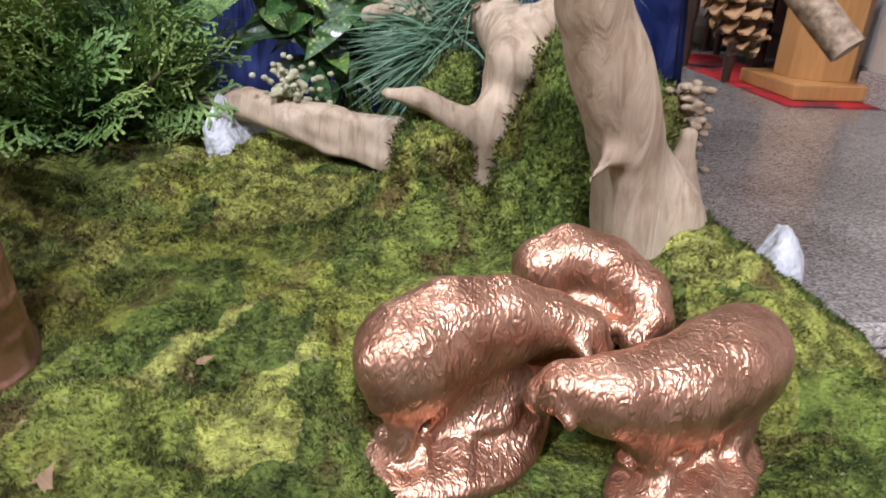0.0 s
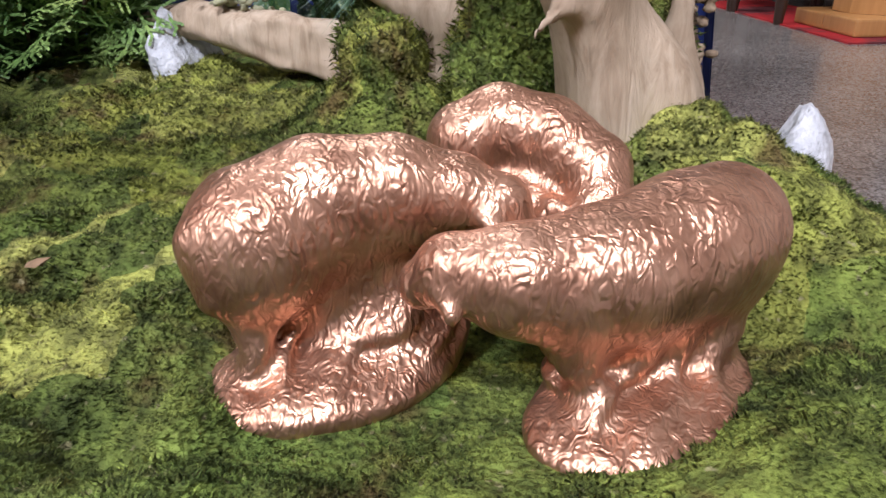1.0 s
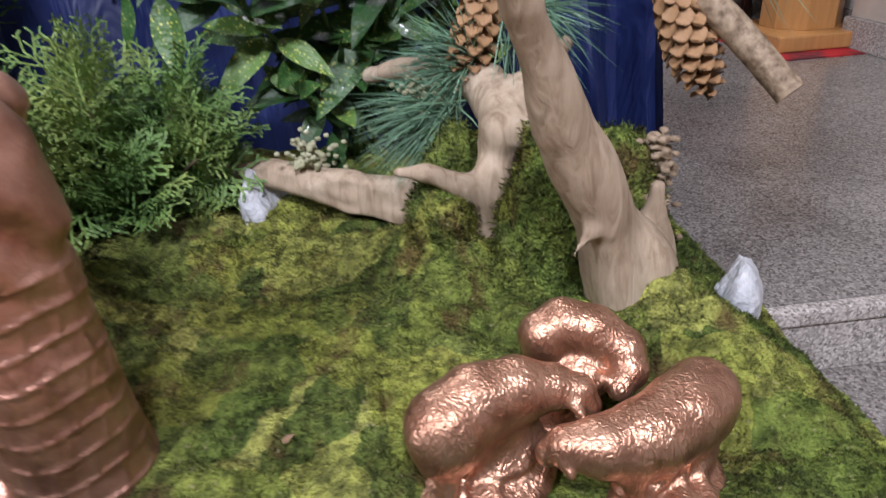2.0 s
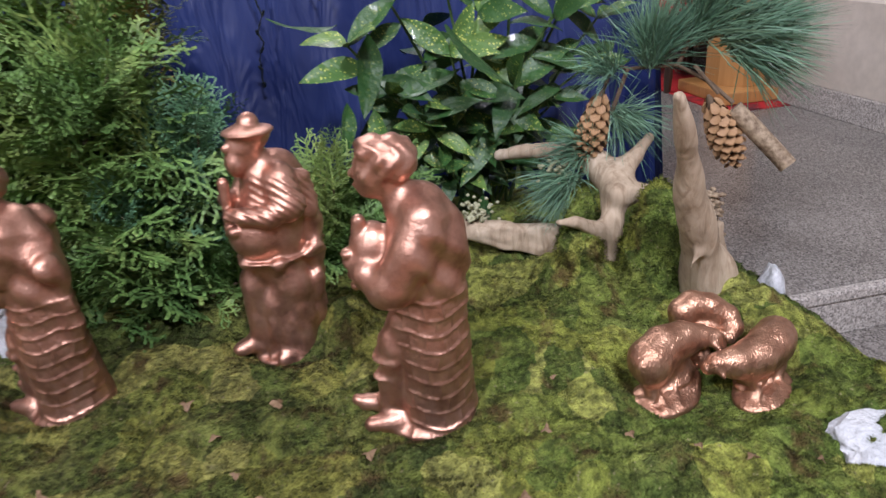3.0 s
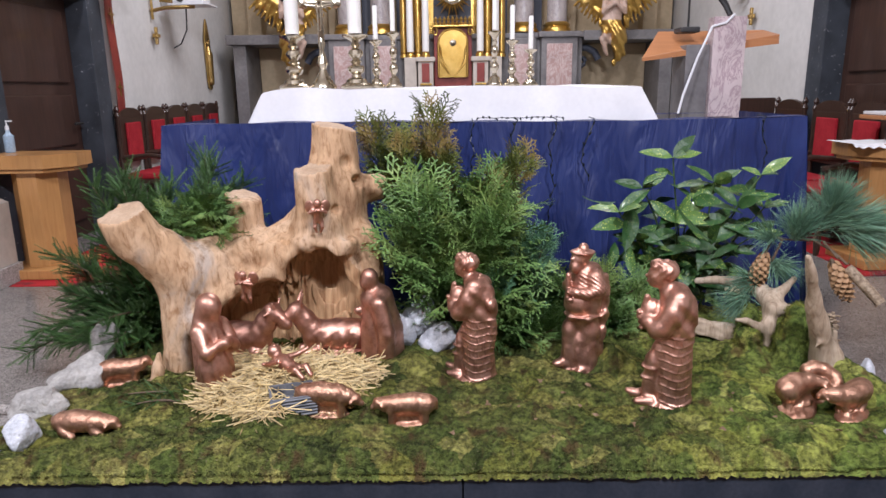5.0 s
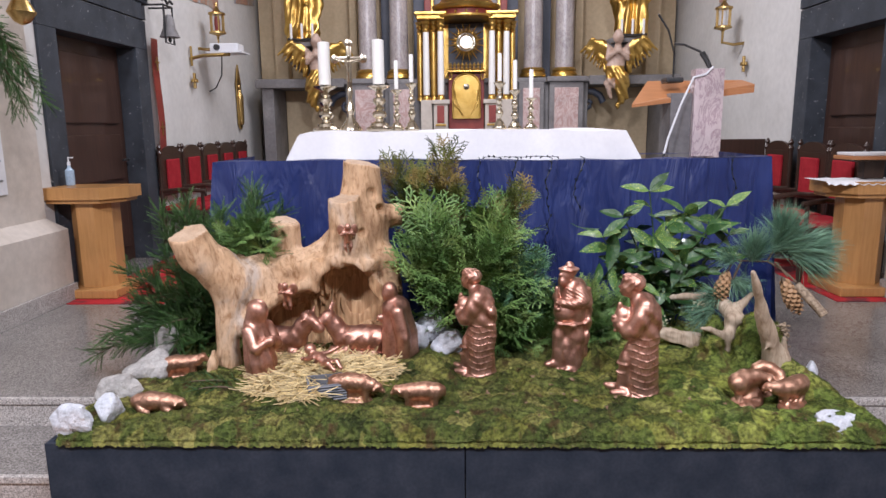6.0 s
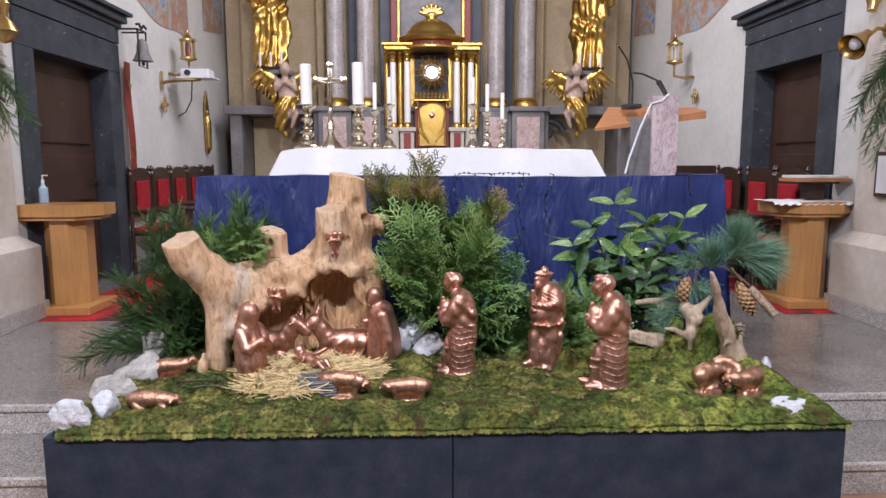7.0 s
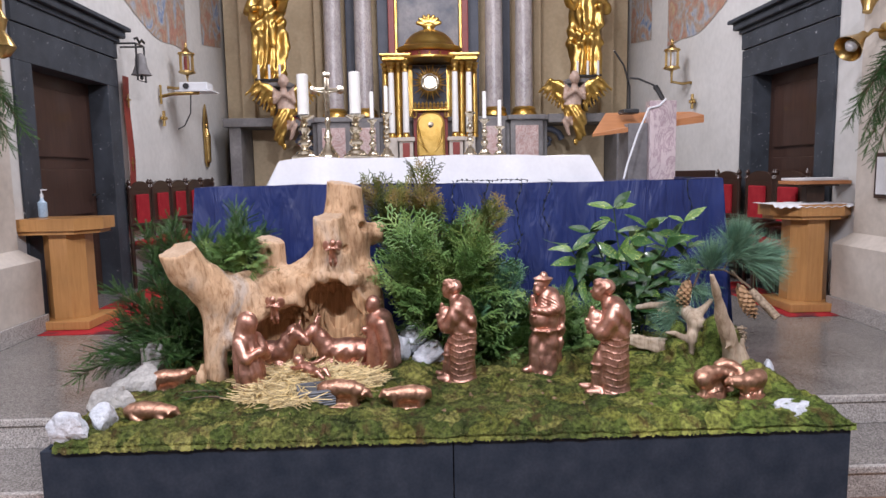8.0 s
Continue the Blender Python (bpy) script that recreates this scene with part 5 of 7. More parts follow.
def blades(rs, x, y, z, length, width, lean, normal_up=1.0):
    """One small pointed blade at each place."""
    n = len(x)
    a = rs.uniform(0, 2 * np.pi, n)
    t = lean * rs.uniform(0.72, 1.12, n)
    d = np.stack([np.cos(a) * np.sin(t), np.sin(a) * np.sin(t), np.cos(t) * normal_up], 1)
    side = np.stack([-np.sin(a), np.cos(a), np.zeros(n)], 1)
    P = np.stack([x, y, z], 1)
    w = (width * rs.uniform(0.6, 1.2, n))[:, None]
    tip = P + d * (length * rs.uniform(0.6, 1.3, n))[:, None]
    flip = (np.cross(2 * side, d)[:, 2] < 0)[:, None]
    V = np.stack([np.where(flip, P + side * w, P - side * w), np.where(flip, P - side * w, P + side * w), tip], 1).reshape(-1, 3)
    return V, np.arange(3 * n).reshape(n, 3)


def soft_blades(name, V, F, lift):
    """Blades that take the light as the cushion below them does."""
    me = mesh_arrays(name, V, F, MOSS)
    r2 = np.random.RandomState(2)
    N = np.repeat(lift + r2.normal(0, 0.42, (len(F), 3)), 3, 0)
    N /= np.linalg.norm(N, axis=1)[:, None]
    me.normals_split_custom_set_from_vertices(N.tolist())
    return me


rs = np.random.RandomState(11)
moss = thing("moss_bed", (0, 0.5, PTOP), "bed of green and yellowish forest moss on the platform", "moss", "", "stuff")
V, F = moss_mesh(PX0 + 0.05, PX1 + 0.015, -0.012, 1.33, 0.0062)
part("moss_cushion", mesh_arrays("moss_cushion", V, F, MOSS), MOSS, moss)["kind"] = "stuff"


def moss_fuzz(n, x0, x1, y0, y1, length, width, lean):
    x, y = rs.uniform(x0, x1, n), rs.uniform(y0, y1, n)
    z = PTOP + bumps(x, y) - 0.002
    tall = length * (1.0 + 0.45 * fbm(x, y, 0 * x, 30.0, 5.0))
    return blades(rs, x, y, z, tall, width, lean)


for args in ((360000, 0.72, 1.46, -0.012, 0.62, 0.0050, 0.0012, 1.1), (80000, 0.72, 1.46, 0.62, 1.1, 0.008, 0.0015, 1.1), (230000, -0.35, 0.72, -0.012, 0.85, 0.0070, 0.0016, 1.1), (90000, PX0 + 0.05, -0.35, -0.012, 0.8, 0.009, 0.0021, 1.1)):
    V, F = moss_fuzz(*args)
    bx_, by_ = V[::3, 0], V[::3, 1]
    gx = (bumps(bx_ + 0.004, by_) - bumps(bx_ - 0.004, by_)) / 0.008
    gy = (bumps(bx_, by_ + 0.004) - bumps(bx_, by_ - 0.004)) / 0.008
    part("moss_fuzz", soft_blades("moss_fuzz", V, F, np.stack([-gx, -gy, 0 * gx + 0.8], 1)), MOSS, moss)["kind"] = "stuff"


def ground(x, y):
    return PTOP + float(bumps(np.array([x]), np.array([y]))[0])


# ---------------------------------------------------------------- copper figurines
def ring_sheep():
    out = []
    f = Form()
    f.chain([((1.104, 0.306, 0.266), 0.013), ((1.117, 0.303, 0.274), 0.018), ((1.150, 0.300, 0.272), 0.023), ((1.195, 0.310, 0.272), 0.029), ((1.237, 0.328, 0.277), 0.034), ((1.262, 0.348, 0.276), 0.033)], 0.022)
    f.cap((1.112, 0.290, 0.270), (1.116, 0.280, 0.262), 0.006, 0.004, 0.006)
    f.egg((1.216, 0.322, 0.225), (0.038, 0.012, 0.045), 0.014, 20)
    f.chain([((1.256, 0.338, 0.265), 0.022), ((1.258, 0.324, 0.225), 0.010), ((1.256, 0.312, 0.198), 0.010)], 0.012)
    f.chain([((1.172, 0.300, 0.260), 0.018), ((1.180, 0.290, 0.225), 0.010), ((1.190, 0.280, 0.198), 0.010)], 0.012)
    f.egg((1.222, 0.298, 0.192), (0.074, 0.050, 0.019), 0.008, 22)
    f.egg((1.228, 0.332, 0.205), (0.05, 0.02, 0.03), 0.02, 22)
    f.chain([((1.150, 0.302, 0.266), 0.023), ((1.205, 0.312, 0.262), 0.031), ((1.250, 0.338, 0.264), 0.032)], 0.02)
    f.egg((1.214, 0.322, 0.222), (0.052, 0.020, 0.040), 0.012, 16)
    out.append((f, (1.06, 0.20, 0.16), (1.33, 0.40, 0.35), "bent over to the others, long back"))
    f = Form()
    f.chain([((1.014, 0.345, 0.283), 0.030), ((1.045, 0.360, 0.293), 0.030), ((1.085, 0.368, 0.294), 0.027), ((1.12, 0.366, 0.290), 0.021), ((1.145, 0.360, 0.284), 0.017), ((1.155, 0.352, 0.272), 0.011)], 0.022)
    f.cap((1.138, 0.343, 0.282), (1.143, 0.334, 0.274), 0.006, 0.004, 0.006)
    f.cap((0.992, 0.326, 0.280), (0.998, 0.316, 0.254), 0.011, 0.008, 0.012)
    f.chain([((1.010, 0.338, 0.262), 0.020), ((1.012, 0.326, 0.225), 0.011), ((1.020, 0.320, 0.200), 0.011)], 0.012)
    f.egg((1.058, 0.356, 0.225), (0.045, 0.016, 0.045), 0.016, 16)
    f.egg((1.044, 0.338, 0.192), (0.076, 0.050, 0.019), 0.008, 18)
    f.egg((1.085, 0.362, 0.205), (0.045, 0.03, 0.03), 0.02, 18)
    f.egg((1.022, 0.332, 0.268), (0.030, 0.024, 0.036), 0.012, 20)
    f.chain([((1.012, 0.348, 0.270), 0.031), ((1.050, 0.362, 0.276), 0.031), ((1.090, 0.368, 0.282), 0.026)], 0.02)
    f.egg((1.062, 0.364, 0.226), (0.054, 0.020, 0.044), 0.012, 16)
    out.append((f, (0.94, 0.23, 0.16), (1.19, 0.42, 0.35), "with lowered head and a short tail"))
    f = Form()
    f.chain([((1.130, 0.440, 0.296), 0.026), ((1.152, 0.444, 0.303), 0.028), ((1.182, 0.434, 0.298), 0.027), ((1.208, 0.416, 0.284), 0.023), ((1.210, 0.398, 0.270), 0.019), ((1.195, 0.384, 0.260), 0.013)], 0.02)
    f.cap((1.180, 0.390, 0.270), (1.172, 0.386, 0.263), 0.006, 0.004, 0.006)
    f.egg((1.15, 0.44, 0.235), (0.05, 0.022, 0.055), 0.02).egg((1.15, 0.44, 0.19), (0.075, 0.04, 0.016), 0.012)
    f.egg((1.166, 0.418, 0.256), (0.034, 0.026, 0.028), 0.012)
    out.append((f, (1.04, 0.34, 0.16), (1.26, 0.50, 0.36), "curled round behind the other two"))
    return out


for f, lo, hi, words in ring_sheep():
    wool = lambda X, Y, Z: 0.0005 * fbm(X, Y, Z * 0.6, 110, 1.3) + 0.0022 * np.sin(170 * X + 60 * Y + 5 * np.sin(45 * Z) + 4 * fbm(X, Y, Z, 30, 2.0)) * np.clip((0.240 - Z) / 0.02, 0, 1) * np.clip((Z - 0.2) / 0.01, 0, 1)
    solid("sheep_figurine", f.mesh("sheep_figurine", FLEECE, lo, hi, 0.0030, wool), FLEECE, "copper painted grazing sheep figurine " + words, "figurine", "copper crib figurines")


def small_sheep(x, y, turn, head, lying, label, size=1.0):
    """A sheep along +x, about 0.2 m long; head: height of the head over the base."""
    f = Form()
    z = 0.048 if lying else 0.075
    f.chain([((-0.075, 0, z), 0.034), ((-0.03, 0, z + 0.004), 0.037), ((0.03, 0, z + 0.002), 0.034), ((0.065, 0, z + (head - z) * 0.4), 0.027), ((0.09, 0, head), 0.019), ((0.108, 0, head - 0.014), 0.011)], 0.02)
    for s in (-1, 1):
        f.cap((0.086, s * 0.016, head + 0.006), (0.08, s * 0.03, head - 0.004), 0.006, 0.004, 0.006)
        if lying:
            f.chain([((-0.06, s * 0.03, 0.03), 0.016), ((-0.03, s * 0.035, 0.012), 0.011)], 0.01).chain([((0.04, s * 0.025, 0.03), 0.015), ((0.075, s * 0.028, 0.008), 0.01)], 0.01)
        else:
            f.cap((-0.065, s * 0.018, 0.06), (-0.07, s * 0.018, 0.0), 0.016, 0.011, 0.01).cap((0.045, s * 0.016, 0.06), (0.045, s * 0.018, 0.0), 0.014, 0.011, 0.01)
    if not lying:
        f.egg((-0.01, 0, 0.03), (0.06, 0.014, 0.035), 0.015).egg((-0.01, 0, 0.002), (0.085, 0.035, 0.013), 0.01)
    f.cap((-0.105, 0, z + 0.01), (-0.11, 0, z - 0.02), 0.009, 0.006, 0.01)
    me = f.mesh("sheep_figurine", FLEECE, (-0.14, -0.07, -0.02), (0.14, 0.07, 0.16), 0.004, lambda X, Y, Z: 0.0012 * fbm(X, Y, Z * 0.6, 130, x))
    ob = solid("sheep_figurine", me, FLEECE, label, "figurine", "copper crib figurines")
    ob.matrix_world = pose(x, y, ground(x, y) - 0.002, 0, 0, turn) @ Matrix.Scale(size, 4)
    return ob


small_sheep(-1.275, 0.24, -4, 0.05, True, "copper painted sheep figurine resting on the moss", 1.0)
small_sheep(-1.325, 0.60, 12, 0.10, False, "copper painted sheep figurine grazing beside white stones", 0.95)
small_sheep(-0.515, 0.36, -6, 0.06, False, "copper painted sheep figurine with lowered head beside the straw", 1.02)
small_sheep(-0.255, 0.30, 184, 0.085, False, "copper painted sheep figurine facing the manger", 0.95)


def shepherd(x, y, turn, size, kind, label):
    """A robed figurine about 0.5 m high that faces -x before the turn."""
    f = Form()
    if kind == "hat":
        # rough tree-trunk foot, bulging breeches, boots
        f.chain([((0.005, 0, 0.0), 0.066), ((0.0, 0, 0.06), 0.060), ((0.0, 0, 0.12), 0.058)], 0.02)
        f.egg((0.010, -0.028, 0.155), (0.042, 0.040, 0.056), 0.010).egg((-0.045, 0.012, 0.155), (0.036, 0.036, 0.056), 0.010)
        f.chain([((-0.052, 0.012, 0.12), 0.028), ((-0.056, 0.010, 0.03), 0.026)], 0.012).egg((-0.088, 0.012, 0.030), (0.034, 0.020, 0.018), 0.012)
        f.chain([((0.012, -0.036, 0.11), 0.030), ((0.010, -0.040, 0.02), 0.028)], 0.010).egg((-0.018, -0.048, 0.016), (0.034, 0.018, 0.016), 0.010)
        # coat with a hem that flares over the breeches
        f.chain([((0.0, 0, 0.225), 0.062), ((0.006, 0, 0.30), 0.066), ((0.006, 0, 0.37), 0.050)], 0.02)
        f.egg((-0.026, -0.012, 0.277), (0.062, 0.056, 0.058), 0.012)
        f.egg((-0.004, -0.006, 0.226), (0.076, 0.068, 0.007), 0.006)
        for hx, hy in ((-0.066, -0.020), (-0.020, -0.066), (0.045, -0.055)):
            f.egg((hx, hy, 0.222), (0.014, 0.012, 0.013), 0.008)
        # cape down the back
        f.chain([((0.035, 0.005, 0.385), 0.036), ((0.054, 0.006, 0.30), 0.038), ((0.052, 0.008, 0.16), 0.036), ((0.040, 0.010, 0.02), 0.038)], 0.018)
        f.chain([((0.050, -0.040, 0.37), 0.020), ((0.066, -0.034, 0.28), 0.022), ((0.056, -0.036, 0.16), 0.018), ((0.048, -0.034, 0.06), 0.016)], 0.010)
        # crossed arms
        f.chain([((0.014, -0.046, 0.378), 0.032), ((0.016, -0.064, 0.335), 0.032), ((-0.022, -0.070, 0.322), 0.022), ((-0.066, -0.046, 0.326), 0.015), ((-0.082, -0.030, 0.330), 0.011)], 0.008)
        f.chain([((0.0, 0.055, 0.375), 0.028), ((-0.040, 0.050, 0.325), 0.024), ((-0.078, 0.0, 0.350), 0.014)], 0.010)
        f.cap((-0.078, -0.012, 0.385), (-0.084, -0.016, 0.290), 0.010, 0.009, 0.006).egg((-0.080, -0.034, 0.296), (0.012, 0.012, 0.010), 0.005)
        # head, collar, beard, hat
        f.chain([((0.0, 0, 0.39), 0.040), ((-0.020, 0, 0.415), 0.026)], 0.012).egg((-0.024, 0, 0.440), (0.033, 0.032, 0.038), 0.008)
        f.egg((-0.046, -0.002, 0.412), (0.020, 0.024, 0.026), 0.008).egg((-0.058, -0.004, 0.442), (0.008, 0.007, 0.009), 0.004)
        f.egg((-0.014, -0.001, 0.466), (0.047, 0.046, 0.008), 0.004).cap((-0.012, 0, 0.466), (-0.010, 0, 0.480), 0.038, 0.020, 0.006)
    else:
        # robe, wide at the foot
        f.chain([((0.016, 0.006, 0.0), 0.068), ((0.014, 0.004, 0.06), 0.062), ((0.014, 0, 0.14), 0.058), ((0.014, 0, 0.22), 0.052), ((0.016, 0, 0.27), 0.050)], 0.012)
        # tunic edge over a striding leg, boots
        f.chain([((-0.022, -0.010, 0.20), 0.030), ((-0.040, -0.010, 0.150), 0.032), ((-0.046, -0.008, 0.128), 0.030)], 0.014)
        f.chain([((-0.046, -0.010, 0.13), 0.024), ((-0.054, -0.010, 0.08), 0.026), ((-0.056, -0.010, 0.03), 0.025)], 0.010)
        f.egg((-0.058, -0.010, 0.095), (0.028, 0.028, 0.007), 0.006).egg((-0.052, -0.010, 0.132), (0.034, 0.036, 0.009), 0.008)
        f.chain([((-0.060, 0.006, 0.020), 0.022), ((-0.108, 0.008, 0.020), 0.015), ((-0.124, 0.008, 0.026), 0.010)], 0.010)
        f.chain([((-0.050, -0.034, 0.014), 0.020), ((-0.092, -0.040, 0.010), 0.014)], 0.010)
        # chest, shoulders, drape down the back
        f.chain([((0.014, 0, 0.28), 0.052), ((0.010, 0, 0.34), 0.054), ((0.0, 0, 0.378), 0.040)], 0.016)
        f.chain([((0.020, -0.002, 0.385), 0.036), ((0.046, 0.002, 0.335), 0.038), ((0.050, 0.004, 0.285), 0.030), ((0.040, 0.004, 0.235), 0.026)], 0.022)
        f.chain([((0.046, 0.004, 0.27), 0.026), ((0.048, 0.006, 0.14), 0.026), ((0.044, 0.006, 0.01), 0.030)], 0.016)
        # upper arms, elbows, forearms and hands raised to the breast
        f.chain([((0.020, -0.036, 0.376), 0.035), ((0.004, -0.050, 0.335), 0.037), ((-0.026, -0.054, 0.284), 0.033), ((-0.042, -0.046, 0.270), 0.029)], 0.016)
        f.chain([((-0.036, -0.052, 0.276), 0.031), ((-0.068, -0.036, 0.292), 0.026), ((-0.096, -0.016, 0.308), 0.014)], 0.012)
        f.chain([((0.012, 0.050, 0.372), 0.032), ((-0.016, 0.058, 0.310), 0.032), ((-0.076, 0.020, 0.310), 0.018)], 0.010)
        f.egg((-0.062, -0.006, 0.318), (0.036, 0.036, 0.048), 0.010).chain([((-0.084, -0.014, 0.335), 0.013), ((-0.078, -0.016, 0.372), 0.010)], 0.006)
        for k in range(4):
            f.egg((-0.100 + 0.003 * k, -0.020, 0.322 - 0.018 * k), (0.010, 0.014, 0.008), 0.004)
        # head with a cap of curls
        f.cap((-0.006, 0, 0.385), (-0.026, 0, 0.420), 0.030, 0.026, 0.010)
        f.egg((-0.042, 0, 0.446), (0.038, 0.034, 0.042), 0.008).egg((-0.056, 0, 0.420), (0.022, 0.022, 0.018), 0.010)
        f.egg((-0.024, 0, 0.460), (0.041, 0.041, 0.038), 0.004).egg((-0.050, 0, 0.478), (0.026, 0.034, 0.020), 0.004)
        f.egg((-0.081, 0, 0.441), (0.009, 0.006, 0.008), 0.005).egg((-0.074, 0, 0.424), (0.010, 0.012, 0.005), 0.004)
        if kind == "bag":
            f.egg((0.082, -0.012, 0.315), (0.018, 0.026, 0.030), 0.008).chain([((0.074, -0.004, 0.30), 0.020), ((0.076, 0, 0.20), 0.018), ((0.070, 0, 0.14), 0.014)], 0.010)
    f.egg((0.004, 0.006, 0.002), (0.086, 0.078, 0.018), 0.014)

    def line(v, w):
        """A thin raised line wherever v passes a whole number."""
        return np.exp(-((v - np.round(v)) / w) ** 2)

    def folds(X, Y, Z):
        a = np.arctan2(Y, X - 0.01)
        rough = 0.0012 * fbm(X, Y, Z, 42, 2.0)
        if kind == "hat":
            trunk = np.clip((0.115 - Z) / 0.02, 0, 1)
            sleeve = np.clip((Z - 0.315) / 0.01, 0, 1) * np.clip((0.40 - Z) / 0.02, 0, 1) * np.clip((-0.02 - Y) / 0.01, 0, 1)
            cape = np.clip((X - 0.035) / 0.015, 0, 1) * np.clip((0.40 - Z) / 0.02, 0, 1)
            return rough - 0.0026 * line((X + 0.9 * Z + 0.25 * Y) / 0.016, 0.2) * sleeve + 0.0040 * np.sin(150 * Y + 22 * Z + 3 * np.sin(30 * Z)) * cape + trunk * (0.0026 * fbm(X, Y, Z * 0.5, 62, 3.0) - 0.0015 * np.abs(np.sin(9 * a + 30 * Z)))
        low = np.clip((0.262 - Z) / 0.008, 0, 1) * np.clip((X + 0.030 + 0.10 * np.clip(Z - 0.1, 0, 1)) / 0.008, 0, 1)
        row = (Z + 0.010 * np.cos(a + 1.1) + 0.003 * np.sin(4 * a)) / 0.0285
        col = a / 0.50 + 0.5 * np.mod(np.round(row - 0.5), 2) + 0.07 * np.sin(3.0 * row)
        net = np.maximum(line(row, 0.085), 0.8 * line(col, 0.075))
        hair = np.clip((Z - 0.428 - 0.35 * np.clip(-X - 0.045, 0, 1)) / 0.008, 0, 1) * np.clip((X + 0.082) / 0.008, 0, 1)
        curls = 0.0013 * np.sin(230 * X + 90 * Y + 3.0 * np.sin(80 * Z + 50 * Y)) + 0.0012 * fbm(X, Y, Z, 120, 3.0)
        skirt = np.clip((-0.02 - X) / 0.01, 0, 1) * np.clip((0.20 - Z) / 0.02, 0, 1) * np.clip((Z - 0.035) / 0.01, 0, 1)
        drape = np.clip((Z - 0.235) / 0.02, 0, 1) * np.clip((0.385 - Z) / 0.02, 0, 1) * np.clip((X - 0.012) / 0.012, 0, 1)
        return rough - 0.0027 * net * low + curls * hair + 0.0022 * np.sin(160 * X + 90 * Y + 25 * Z) * skirt + 0.0036 * np.sin(80 * (Z + 0.9 * X) + 35 * Y) * drape
    me = f.mesh("shepherd_figurine", COPPER, (-0.15, -0.12, -0.016), (0.12, 0.11, 0.53), 0.0029, folds)
    ob = solid("shepherd_figurine", me, COPPER, label, "figurine", "copper crib figurines")
    ob.matrix_world = pose(x, y, PTOP + 0.018, 0, 0, turn) @ Matrix.Scale(size, 4)
    return ob


shepherd(0.637, 0.415, -16, 1.02, "plain", "copper painted robed shepherd figurine with bowed bare head")
shepherd(0.408, 0.715, 20, 1.0, "hat", "copper painted stout shepherd figurine wearing a brimmed hat")
shepherd(-0.012, 0.640, -30, 0.97, "bag", "copper painted robed shepherd figurine with a shoulder bag")


def kneeling_woman():
    f = Form()
    f.chain([((0.0, 0, 0.03), 0.062), ((-0.005, 0, 0.12), 0.066), ((-0.015, 0, 0.22), 0.055), ((-0.02, 0, 0.28), 0.048)], 0.03)
    f.chain([((-0.045, -0.03, 0.02), 0.034), ((-0.09, -0.05, 0.016), 0.03)], 0.02).egg((0.04, 0, 0.03), (0.075, 0.06, 0.035), 0.03)
    f.chain([((-0.01, 0.05, 0.27), 0.028), ((0.035, 0.06, 0.2), 0.025), ((0.07, 0.01, 0.23), 0.018)], 0.015)
    f.chain([((-0.01, -0.05, 0.27), 0.028), ((0.035, -0.06, 0.2), 0.025), ((0.07, -0.005, 0.23), 0.018)], 0.015)
    f.egg((0.0, 0, 0.345), (0.04, 0.037, 0.045), 0.015).chain([((-0.012, 0, 0.36), 0.042), ((-0.035, 0, 0.28), 0.045), ((-0.05, 0, 0.15), 0.045)], 0.02)
    f.egg((0.0, 0, 0.0), (0.1, 0.075, 0.014), 0.012)
    me = f.mesh("kneeling_figurine", COPPER, (-0.15, -0.12, -0.016), (0.14, 0.12, 0.42), 0.0045, lambda X, Y, Z: 0.0042 * np.sin(8 * np.arctan2(Y, X) + 26 * Z) * np.clip((0.3 - Z) / 0.1, 0, 1))
    ob = solid("kneeling_figurine", me, COPPER, "copper painted kneeling veiled woman figurine in the straw", "figurine", "copper crib figurines")
    ob.matrix_world = pose(-0.945, 0.52, PTOP + 0.004, 0, 0, -35) @ Matrix.Scale(0.98, 4)


def caped_man():
    f = Form()
    f.chain([((0.0, 0, 0.02), 0.062), ((0, 0, 0.14), 0.058), ((0.005, 0, 0.27), 0.052)], 0.025)
    f.egg((0.005, 0, 0.285), (0.055, 0.066, 0.045), 0.02).egg((-0.015, 0, 0.372), (0.036, 0.034, 0.042), 0.012).cap((0, 0, 0.3), (-0.01, 0, 0.35), 0.026, 0.024, 0.012)
    f.egg((-0.036, 0, 0.352), (0.018, 0.024, 0.024), 0.01)
    f.chain([((0.0, 0.06, 0.28), 0.028), ((-0.005, 0.075, 0.2), 0.024), ((-0.06, 0.02, 0.24), 0.017)], 0.014)
    f.chain([((0.0, -0.062, 0.28), 0.032), ((0.02, -0.085, 0.16), 0.034), ((0.02, -0.07, 0.03), 0.034)], 0.018)
    f.chain([((0.025, 0.0, 0.285), 0.056), ((0.045, 0, 0.15), 0.072), ((0.045, 0, 0.02), 0.078)], 0.025)
    f.egg((0, 0, 0.0), (0.08, 0.08, 0.012), 0.012)
    me = f.mesh("standing_figurine", COPPER, (-0.12, -0.14, -0.014), (0.16, 0.12, 0.43), 0.0045, lambda X, Y, Z: 0.0022 * np.sin(7 * np.arctan2(Y, X) + 6 * Z) * np.clip((0.24 - Z) / 0.08, 0, 1) * (X < 0.03))
    ob = solid("standing_figurine", me, COPPER, "copper painted bearded man figurine in a long cape", "figurine", "copper crib figurines")
    ob.matrix_world = pose(-0.40, 0.79, PTOP + 0.006, 0, 0, 24) @ Matrix.Scale(0.98, 4)


kneeling_woman()
caped_man()


